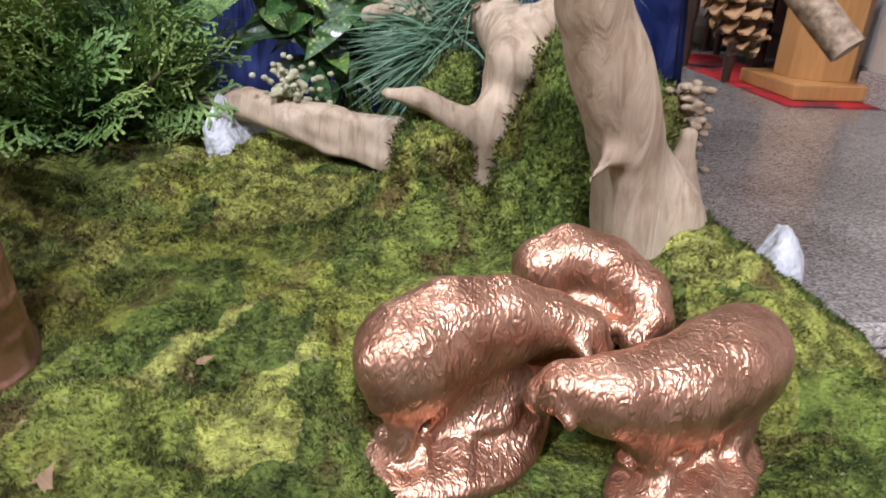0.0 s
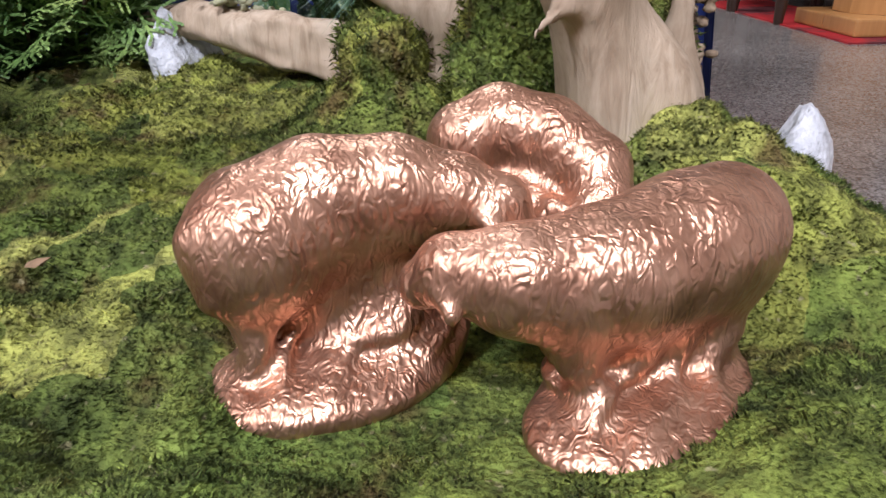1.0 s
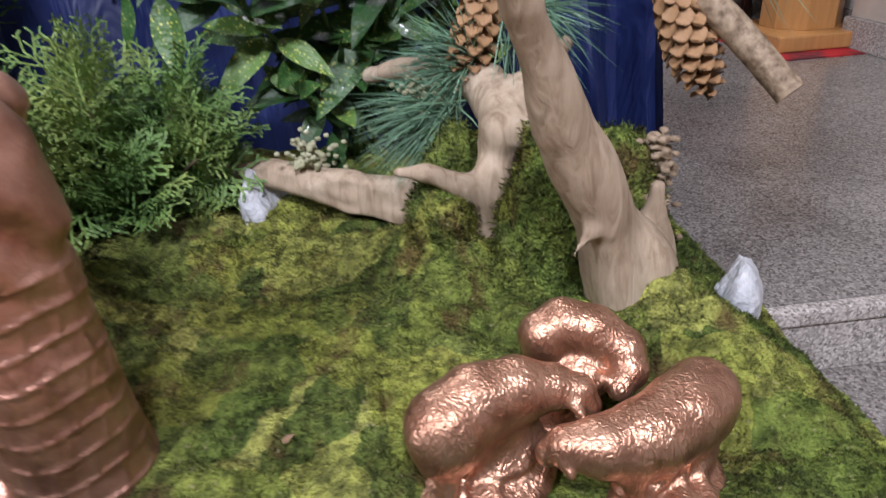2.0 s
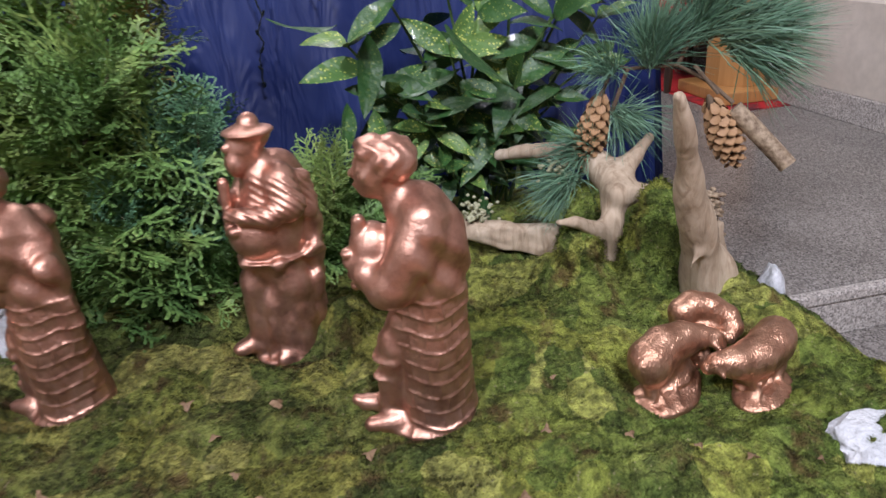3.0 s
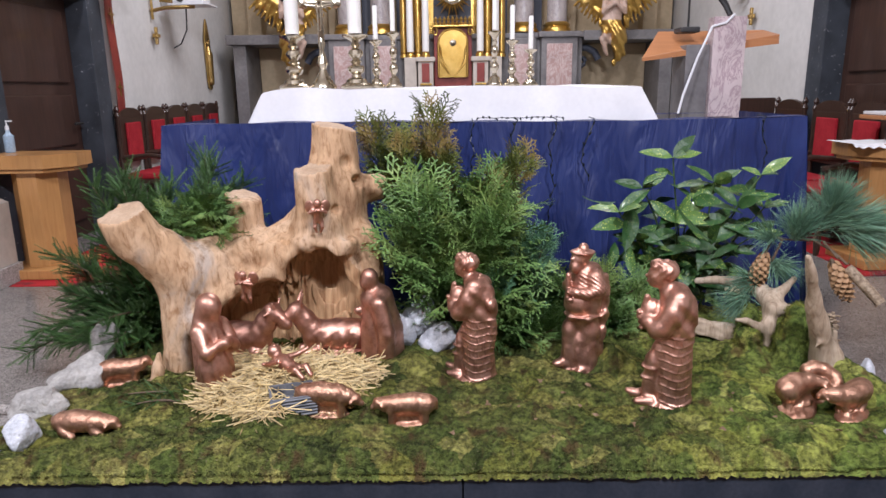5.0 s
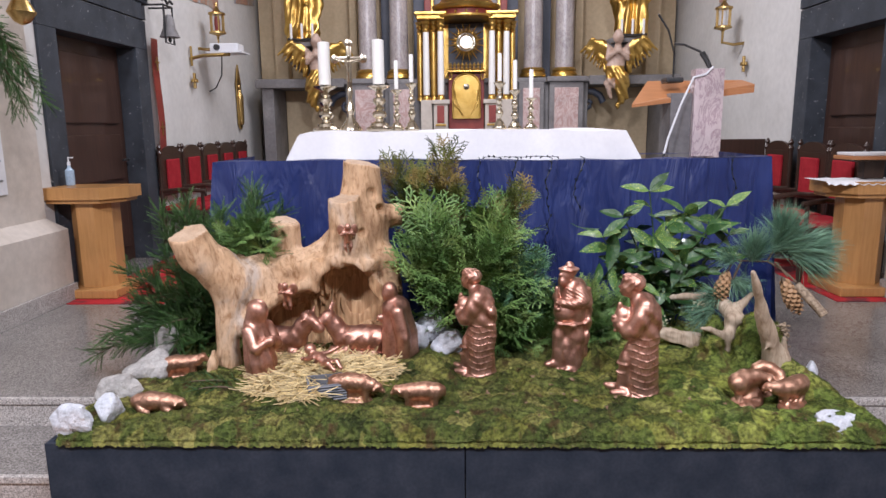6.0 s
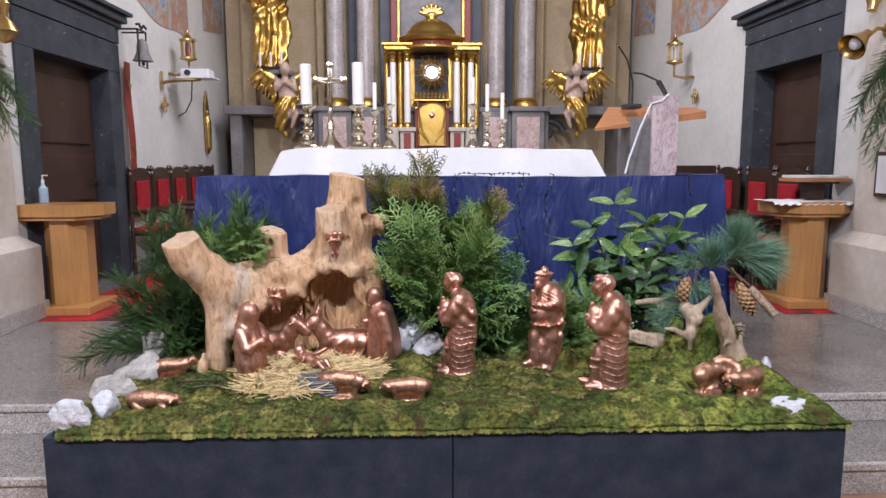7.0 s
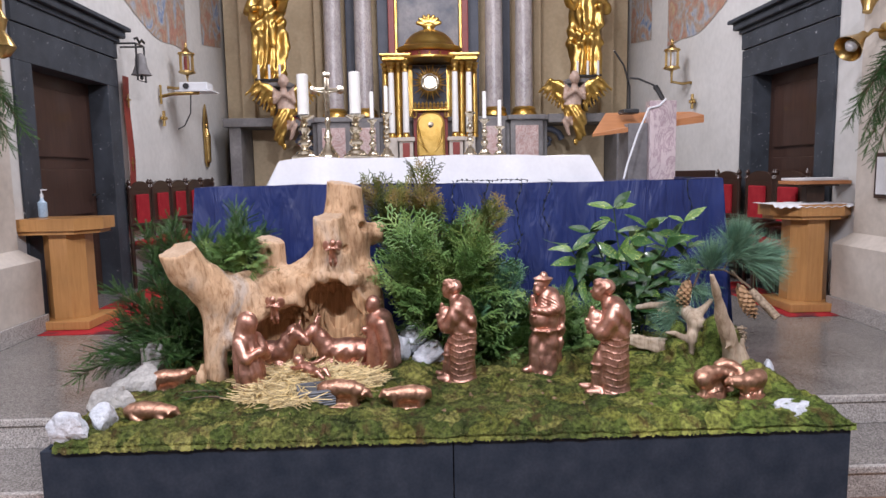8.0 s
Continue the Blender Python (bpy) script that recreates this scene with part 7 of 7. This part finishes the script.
def place(tris, x_dir, p, scale, roll):
    d = Vector(x_dir).normalized()
    up = Vector((0, 0, 1)) if abs(d.z) < 0.9 else Vector((0, 1, 0))
    y = up.cross(d).normalized()
    z = d.cross(y)
    c, s = math.cos(roll), math.sin(roll)
    y, z = y * c + z * s, z * c - y * s
    M = np.array([d[:], y[:], z[:]]) * scale
    return tris @ M + np.array(p)


def bush(name, label, category, stems, sprays, density, material, seed, size=(0.7, 1.2), start=0.25, spread=0.9, droop=0.0):
    """stems: rows of base, tip, bow. Sprays grow off each stem past its start."""
    r = random.Random(seed)
    t = thing(name, stems[0][0], label, category)
    for base, tip, bow in stems:
        b, e = Vector(base), Vector(tip)
        mid = (b + e) / 2 + Vector(bow)
        curve = []
        for k in range(11):
            u = k / 10
            curve.append(b * (1 - u) ** 2 + mid * (2 * u * (1 - u)) + e * u * u)
        L = (e - b).length
        br = part("branch", Geo().tube(curve, 0.0065, 0.002, 6), TWIG, t)
        out = []
        n = int(density * L)
        for i in range(n):
            u = start + (1 - start) * (i + r.random()) / n
            j = min(9, int(u * 10))
            p = curve[j].lerp(curve[j + 1], u * 10 - j)
            ax = (curve[j + 1] - curve[j]).normalized()
            side = Vector((r.gauss(0, 1), r.gauss(0, 0.8), r.gauss(0.15, 0.6)))
            side = (side - ax * side.dot(ax)).normalized()
            d = ax * r.uniform(0.5, 1.1) + side * spread + Vector((0, 0, -droop))
            out.append(place(sprays[r.randrange(len(sprays))], d, p, r.uniform(*size) * (1.1 - 0.35 * u), r.uniform(-0.9, 0.9)))
        out.append(place(sprays[0], curve[-1] - curve[-2], curve[-1], size[0], 0))
        T = np.concatenate(out)
        part("foliage", mesh_arrays("foliage", T.reshape(-1, 3), np.arange(len(T) * 3).reshape(-1, 3), material, False), material, br)
    return t


rc = random.Random(21)
CY = [spray_cypress(rc, 0.15) for _ in range(6)]
FR = [spray_fir(rc, 0.13) for _ in range(4)]


def fan(r, base, box, n, bow=0.05):
    out = []
    for _ in range(n):
        tip = [r.uniform(a, b) for a, b in box]
        out.append(([base[0] + r.uniform(-0.06, 0.06), base[1] + r.uniform(-0.03, 0.03), base[2]], tip, (r.uniform(-bow, bow), r.uniform(-bow, 0.0), r.uniform(0, bow))))
    return out


r = random.Random(31)
bush("thuja_branch", "tall olive green thuja branches with brownish tips behind the stump", "branch", [
    ((-0.10, 1.22, 0.18), (-0.17, 1.15, 1.100), (-0.05, 0, 0)), ((-0.14, 1.22, 0.18), (-0.42, 1.20, 1.040), (-0.03, 0, 0.1)), ((-0.08, 1.22, 0.18), (-0.30, 1.12, 0.970), (-0.1, 0, 0.1)),
    ((-0.05, 1.22, 0.18), (0.20, 1.15, 0.900), (0.02, 0, 0.12)), ((-0.05, 1.2, 0.18), (0.05, 1.1, 0.830), (0.05, 0, 0.1)), ((-0.1, 1.2, 0.18), (-0.13, 1.1, 0.950), (0.05, 0, 0.1))], CY, 44, THUJA, 3, (0.8, 1.25), 0.55, 1.0)
bush("cypress_branch", "feathery green cypress branches fanned out on the moss", "branch",
     fan(r, (-0.15, 1.15, 0.18), ((-0.27, 0.25), (0.90, 1.1), (0.52, 0.82)), 15) + fan(r, (0.05, 1.1, 0.18), ((0.02, 0.25), (0.86, 1.0), (0.30, 0.55)), 8), CY, 34, CYPRESS, 4, (1.0, 1.7), 0.25, 1.3, 0.2)
bush("juniper_branch", "bluish green juniper sprigs behind the shepherds", "branch",
     fan(r, (0.22, 1.12, 0.18), ((0.05, 0.38), (0.88, 1.05), (0.40, 0.62)), 9), CY, 75, JUNIPER, 5, (0.6, 0.95), 0.2, 1.2)
bush("cypress_branch", "low soft green cypress sprigs at the moss edge", "branch",
     fan(r, (0.5, 1.12, 0.18), ((0.28, 0.75), (0.86, 1.0), (0.28, 0.50)), 12) + fan(r, (0.15, 1.0, 0.18), ((0.06, 0.35), (0.80, 0.9), (0.24, 0.36)), 6), CY, 80, CYPRESS, 6, (0.6, 1.0), 0.15, 1.2, 0.1)
bush("fir_branch", "dark green fir branches heaped beside the stump", "branch",
     fan(r, (-1.35, 1.28, 0.15), ((-1.62, -0.92), (1.0, 1.35), (0.62, 1.0)), 22, 0.08) + fan(r, (-1.42, 1.25, 0.15), ((-1.75, -1.2), (0.85, 1.1), (0.25, 0.65)), 20, 0.08)
     + [((-1.45, 1.2, 0.2), (-1.98, 1.05, 0.14), (0, 0, 0.12)), ((-1.45, 1.2, 0.2), (-1.85, 0.95, 0.28), (0, 0, 0.12)), ((-1.4, 1.1, 0.25), (-1.42, 0.75, 0.30), (0, 0, 0.08)), ((-1.35, 1.1, 0.3), (-1.5, 0.7, 0.38), (0, 0, 0.08)), ((-1.2, 1.2, 0.5), (-1.02, 0.85, 0.88), (0, 0, 0.12)), ((-1.25, 1.2, 0.5), (-1.12, 0.85, 0.82), (0, 0, 0.12))], FR, 165, FIR, 7, (0.7, 1.15), 0.2, 0.7)
bush("fir_branch", "small dark fir sprig lying on the moss", "branch", [((-1.0, 0.44, 0.23), (-1.2, 0.38, 0.265), (0, 0, 0.02)), ((-1.02, 0.4, 0.225), (-1.16, 0.33, 0.25), (0, 0, 0.02))], FR, 110, FIR, 8, (0.4, 0.6), 0.05, 0.7)
bush("cypress_branch", "light green cypress sprig laid in the stump's fork", "branch", [((-1.14, 1.05, 0.58), (-1.02, 0.84, 0.82), (0, 0, 0.10)), ((-1.12, 1.05, 0.58), (-1.10, 0.80, 0.80), (0, 0, 0.10)), ((-1.10, 1.05, 0.60), (-1.00, 0.80, 0.74), (0, 0, 0.12)), ((-1.15, 1.05, 0.60), (-1.16, 0.84, 0.76), (0, 0, 0.10))], CY, 60, CYPRESS, 9, (0.6, 0.95), 0.3, 1.0, 0.1)
# hanging fir garlands on the two piers
for s, label in ((-1, "hanging fir garland on the beige pier"), (1, "hanging fir garland beside the brass wall lamp")):
    y = 2.05
    stems = [((s * 3.19, y, 2.05), (s * x_, y - 0.05, z), (s * -0.05, -0.05, 0.12)) for x_, z in ((2.86, 1.85), (2.80, 1.70), (2.74, 1.62), (2.70, 1.52), (2.66, 1.45), (2.78, 1.38), (2.82, 1.48), (2.86, 1.20 if s > 0 else 1.4), (2.80, 1.28 if s > 0 else 1.5))]
    bush("fir_garland", label, "garland", stems, FR, 100, FIR, 12 + s, (0.7, 1.15), 0.1, 0.9, 0.35)


# ---------------------------------------------------------------- speckled laurel
def leaf_mesh(bend, fold):
    g = Geo()
    n = 9
    for i in range(n + 1):
        u = i / n
        w = 0.19 * math.sin(math.pi * u ** 0.85) ** 0.9 + (0.004 if i == 0 else 0)
        z = -bend * u * u
        for k in (-1, -0.5, 0, 0.5, 1):
            g.v.append((u, w * k, z + fold * abs(k) * w + 0.012 * math.sin(11 * u + 2 * k)))
    for i in range(n):
        for k in range(4):
            a = i * 5 + k
            g.f.append((a, a + 5, a + 6, a + 1))
    g.smooth = True
    return g.mesh("leaf", LEAF)


LEAVES = [leaf_mesh(b, f_) for b, f_ in ((0.12, 0.25), (0.3, 0.2), (0.5, 0.15), (0.05, 0.4))]
laurel = thing("spotted_laurel", (0.95, 1.25, 0.18), "glossy dark green laurel shrub with yellow-speckled leaves", "shrub")
r = random.Random(77)
tips = [((0.86, 1.16, 0.96), 1.0), ((0.72, 1.10, 0.84), 0.95), ((1.24, 1.15, 0.88), 0.8), ((1.02, 1.10, 0.86), 1.0), ((0.62, 1.08, 0.74), 1.05), ((1.12, 1.08, 0.76), 1.0), ((0.86, 1.08, 0.70), 1.0), ((1.02, 1.10, 0.60), 1.0), ((0.78, 1.08, 0.55), 0.9), ((1.20, 1.10, 0.62), 0.9), ((0.93, 1.14, 0.45), 0.8), ((1.12, 1.16, 0.40), 0.8), ((0.84, 1.13, 0.40), 0.7), ((0.70, 1.08, 0.62), 0.85), ((1.18, 1.18, 0.78), 0.9), ((0.95, 1.14, 0.78), 1.0), ((0.93, 1.16, 0.58), 0.9), ((1.15, 1.18, 0.52), 0.8), ((1.26, 1.14, 0.74), 0.75)]
for tip, sc in tips:
    b = Vector((0.95 + r.uniform(-0.1, 0.1), 1.24 + r.uniform(-0.03, 0.03), 0.18))
    e = Vector(tip)
    mid = (b + e) / 2 + Vector((r.uniform(-0.04, 0.04), 0.03, 0.08))
    curve = [b * (1 - u) ** 2 + mid * 2 * u * (1 - u) + e * u * u for u in [k / 8 for k in range(9)]]
    st = part("stem", Geo().tube(curve, 0.006, 0.003, 6), GREENSTEM, laurel)
    for k in range(11):
        u = 1.0 if k < 4 else 0.95 - 0.075 * (k - 3)
        j = min(7, int(u * 8))
        p = curve[j].lerp(curve[j + 1], u * 8 - j)
        a = k * 2.4 + r.uniform(-0.3, 0.3)
        lift = r.uniform(0.15, 0.9) if k < 4 else r.uniform(-0.5, 0.35)
        d = Vector((math.cos(a), 0.75 * math.sin(a) - 0.2, lift))
        d.normalize()
        up = Vector((r.uniform(-0.5, 0.5), r.uniform(-1.0, -0.3), r.uniform(0.3, 0.9)))
        side = up.cross(d).normalized()
        rot = Matrix((d, side, d.cross(side))).transposed().to_4x4()
        m = Matrix.Translation(p) @ rot @ Matrix.Scale(sc * r.uniform(0.115, 0.175), 4)
        lf = new("leaf", LEAVES[r.randrange(4)])
        lf.parent = st
        lf.matrix_basis = m
for p, d, L, kind in (((0.665, 1.04, 0.77), (-0.10, -0.1, -1), 0.19, 0), ((0.60, 1.05, 0.62), (-0.15, -0.1, -0.9), 0.14, 3), ((0.66, 1.03, 0.60), (0.05, -0.2, -1), 0.13, 0), ((0.83, 0.98, 0.78), (0.55, -0.4, -0.75), 0.2, 0), ((0.90, 0.98, 0.37), (-0.08, -0.1, -1), 0.11, 3), ((0.60, 1.06, 0.79), (-1, -0.2, -0.1), 0.15, 1)):
    lf = new("leaf", LEAVES[kind])
    lf.parent = st
    lf.matrix_basis = Matrix.Translation(p) @ Vector(d).to_track_quat("X", "Y").to_matrix().to_4x4() @ Matrix.Rotation(1.5, 4, "X") @ Matrix.Scale(L, 4)

# ---------------------------------------------------------------- pine branch and cones
pine = thing("pine_branch", (1.36, 0.86, 0.5), "pine branch with long blue-green needles and two open cones", "branch")
stem_pts = [((1.36, 0.85, 0.70), (1.42, 0.83, 0.73), (1.47, 0.82, 0.72)), ((1.44, 0.80, 0.575), (1.40, 0.84, 0.62), (1.33, 0.86, 0.66), (1.22, 0.88, 0.66)), ((1.33, 0.86, 0.66), (1.36, 0.85, 0.74), (1.38, 0.84, 0.80)), ((1.22, 0.88, 0.66), (1.19, 0.89, 0.67), (1.163, 0.895, 0.595)), ((1.22, 0.88, 0.66), (1.18, 0.88, 0.55), (1.12, 0.88, 0.45), (1.08, 0.86, 0.40)), ((1.36, 0.84, 0.66), (1.40, 0.80, 0.60))]
for pts in stem_pts:
    part("twig", Geo().tube(pts, 0.0050, 0.0038, 7), TWIG, pine)
part("bark_stick", Geo().tube([(1.435, 0.79, 0.565), (1.465, 0.765, 0.530), (1.495, 0.735, 0.49), (1.525, 0.700, 0.447)], 0.021, 0.020, 12), BARK, pine, "thick scaly bark stick")
r = np.random.RandomState(3)


def tuft(c, d, n, L, spread):
    d = np.array(d, float) / np.linalg.norm(d)
    D = d + r.normal(0, spread, (n, 3))
    D /= np.linalg.norm(D, axis=1)[:, None]
    S = np.cross(D, r.normal(0, 1, (n, 3)))
    S /= np.linalg.norm(S, axis=1)[:, None]
    P = np.array(c) + r.normal(0, 0.012, (n, 3))
    l = (L * r.uniform(0.7, 1.15, n))[:, None]
    M = P + D * l * 0.5
    E = P + D * l + np.array([0, 0, -0.014]) * l / L
    w = 0.0011
    V = np.stack([P - S * w, P + S * w, M + S * w, M - S * w, E], 1).reshape(-1, 3)
    o = 5 * np.arange(n)[:, None]
    F = np.concatenate([o + [[0, 1, 2]], o + [[0, 2, 3]], o + [[3, 2, 4]]])
    return V, F


for c, d, n, L, sp_ in (((1.38, 0.84, 0.78), (0.05, -0.2, 0.9), 620, 0.17, 0.35), ((1.36, 0.85, 0.73), (0.45, -0.3, 0.7), 620, 0.19, 0.40), ((1.43, 0.82, 0.72), (1.0, -0.2, 0.25), 720, 0.20, 0.32), ((1.27, 0.87, 0.68), (0.0, -0.3, 0.9), 520, 0.17, 0.45), ((1.45, 0.82, 0.69), (1.0, -0.2, -0.25), 480, 0.18, 0.32), ((1.18, 0.89, 0.66), (-0.5, -0.3, 0.3), 160, 0.12, 0.5), ((1.09, 0.87, 0.42), (-0.7, -0.3, -0.1), 360, 0.14, 0.4), ((1.13, 0.88, 0.48), (-0.8, -0.2, 0.3), 240, 0.13, 0.5), ((1.2, 0.88, 0.56), (0.4, -0.3, -0.3), 240, 0.13, 0.6)):
    V, F = tuft(c, d, n, L, sp_)
    part("needle_tuft", mesh_arrays("needle_tuft", V, F, NEEDLE, False), NEEDLE, pine)["kind"] = "stuff"


def pine_cone(top, tip, label):
    a, b = Vector(top), Vector(tip)
    L = (b - a).length
    c = thing("pine_cone", a, label, "pine cone", "cones on the pine branch")
    part("core", Geo().lathe([(0.004, 0), (0.018, 0.2 * L), (0.018, 0.6 * L), (0.006, L)], n=10).moved(Matrix.Translation(a) @ (b - a).to_track_quat("Z", "Y").to_matrix().to_4x4()), TWIG, c)
    g = Geo()
    for i, (u, w, z) in enumerate(((0, 0.35, 0), (0.5, 0.75, 0.06), (0.82, 0.8, 0.16), (1.0, 0.34, 0.30))):
        for k in (-1, 0, 1):
            g.v.append((u, w * 0.5 * k, z - 0.10 * abs(k)))
        for k in (-1, 0, 1):
            g.v.append((u, w * 0.5 * k, z - 0.10 * abs(k) - 0.09))
    for i in range(3):
        o = 6 * i
        for k in (0, 1):
            g.f.append((o + k, o + 6 + k, o + 7 + k, o + 1 + k))
            g.f.append((o + 3 + k, o + 4 + k, o + 10 + k, o + 9 + k))
    g.f += [(18, 21, 22, 19), (19, 22, 23, 20)]
    g.smooth = True
    me = g.mesh("scale", CONE)
    q = (b - a).to_track_quat("Z", "Y").to_matrix().to_4x4()
    n = 74
    for i in range(n):
        u = (i + 1) / n
        ang = i * 2.39996
        h = L * (0.04 + 0.93 * u)
        size = 0.032 * (math.sin(math.pi * (0.16 + 0.76 * u)) ** 0.6) * 1.05
        ob = new("scale", me)
        ob.parent = c
        ob.matrix_parent_inverse = Matrix.Translation(-a)
        ob.matrix_basis = Matrix.Translation(a) @ q @ Matrix.Rotation(ang, 4, "Z") @ Matrix.Translation((0.008, 0, h)) @ Matrix.Rotation(radians(-48 + 70 * u), 4, "Y") @ Matrix.Scale(size, 4)
    return c


pine_cone((1.160, 0.875, 0.620), (1.110, 0.868, 0.438), "open brown pine cone with pale scale tips")
pine_cone((1.375, 0.80, 0.60), (1.462, 0.79, 0.425), "open brown pine cone hanging beside a bark stick")

# ---------------------------------------------------------------- small litter on the moss
rr = random.Random(8)
for k, (x, y) in enumerate(((1.06, 0.12), (0.86, 0.40), (0.32, 0.30), (0.16, 0.20), (0.02, 0.36), (0.22, 0.52), (-0.1, 0.14), (0.72, 0.14), (1.16, 0.10), (0.46, 0.18), (0.92, 0.22), (0.28, 0.40), (0.38, 0.46), (0.12, 0.30), (0.52, 0.30), (-0.05, 0.26), (0.80, 0.27), (1.0, 0.16), (0.36, 0.24), (0.2, 0.10))):
    g = Geo()
    n = 10
    for i in range(n):
        a = 2 * math.pi * i / n
        w = 0.008 * (1 + 0.45 * math.sin(3 * a + k))
        g.v.append((w * math.cos(a), w * math.sin(a), 0.003 * math.sin(2 * a + k)))
    g.v.append((0, 0, 0.004))
    g.f = [(i, (i + 1) % n, n) for i in range(n)]
    ob = solid("dead_leaf", g, DEADLEAF, "small curled brown leaf lying on the moss", "leaf", "litter on the moss")
    ob.matrix_world = pose(x, y, ground(x, y) + 0.012, rr.uniform(-25, 25), rr.uniform(-25, 25), rr.uniform(0, 360)) @ Matrix.Scale(rr.uniform(0.7, 1.3), 4)
lich = thing("lichen_tuft", (0.80, 0.99, 0.33), "pale crumbly lichen tuft beside the driftwood plank", "lichen", "", "stuff")
f = Form()
rl = random.Random(5)
for k in range(150):
    cx, cz = rl.choice(((0.86, 0.35), (1.05, 0.44)))
    c = (cx + rl.gauss(0, 0.022), 0.93 + rl.gauss(0, 0.015) - (0.06 if cx > 1 else 0), cz + rl.gauss(0, 0.016))
    f.egg(c, (0.0055, 0.005, 0.0045), 0.003)
part("lichen", f.mesh("lichen", LICHEN, (0.76, 0.8, 0.27), (1.14, 1.0, 0.52), 0.0032), LICHEN, lich)["kind"] = "stuff"

f = Form()
rb = random.Random(15)
for k in range(240):
    f.egg((1.358 + rb.gauss(0, 0.012), 0.725 + rb.gauss(0, 0.010), 0.30 + rb.uniform(-0.09, 0.10)), (0.0075, 0.006, 0.0045), 0.003, rb.uniform(0, 180))
solid("bark_lichen", f.mesh("bark_lichen", LICHEN, (1.27, 0.65, 0.2), (1.47, 0.82, 0.48), 0.0034), BARK, "brownish lichen and bark crust behind the driftwood post", "lichen").data.materials[0] = BARK
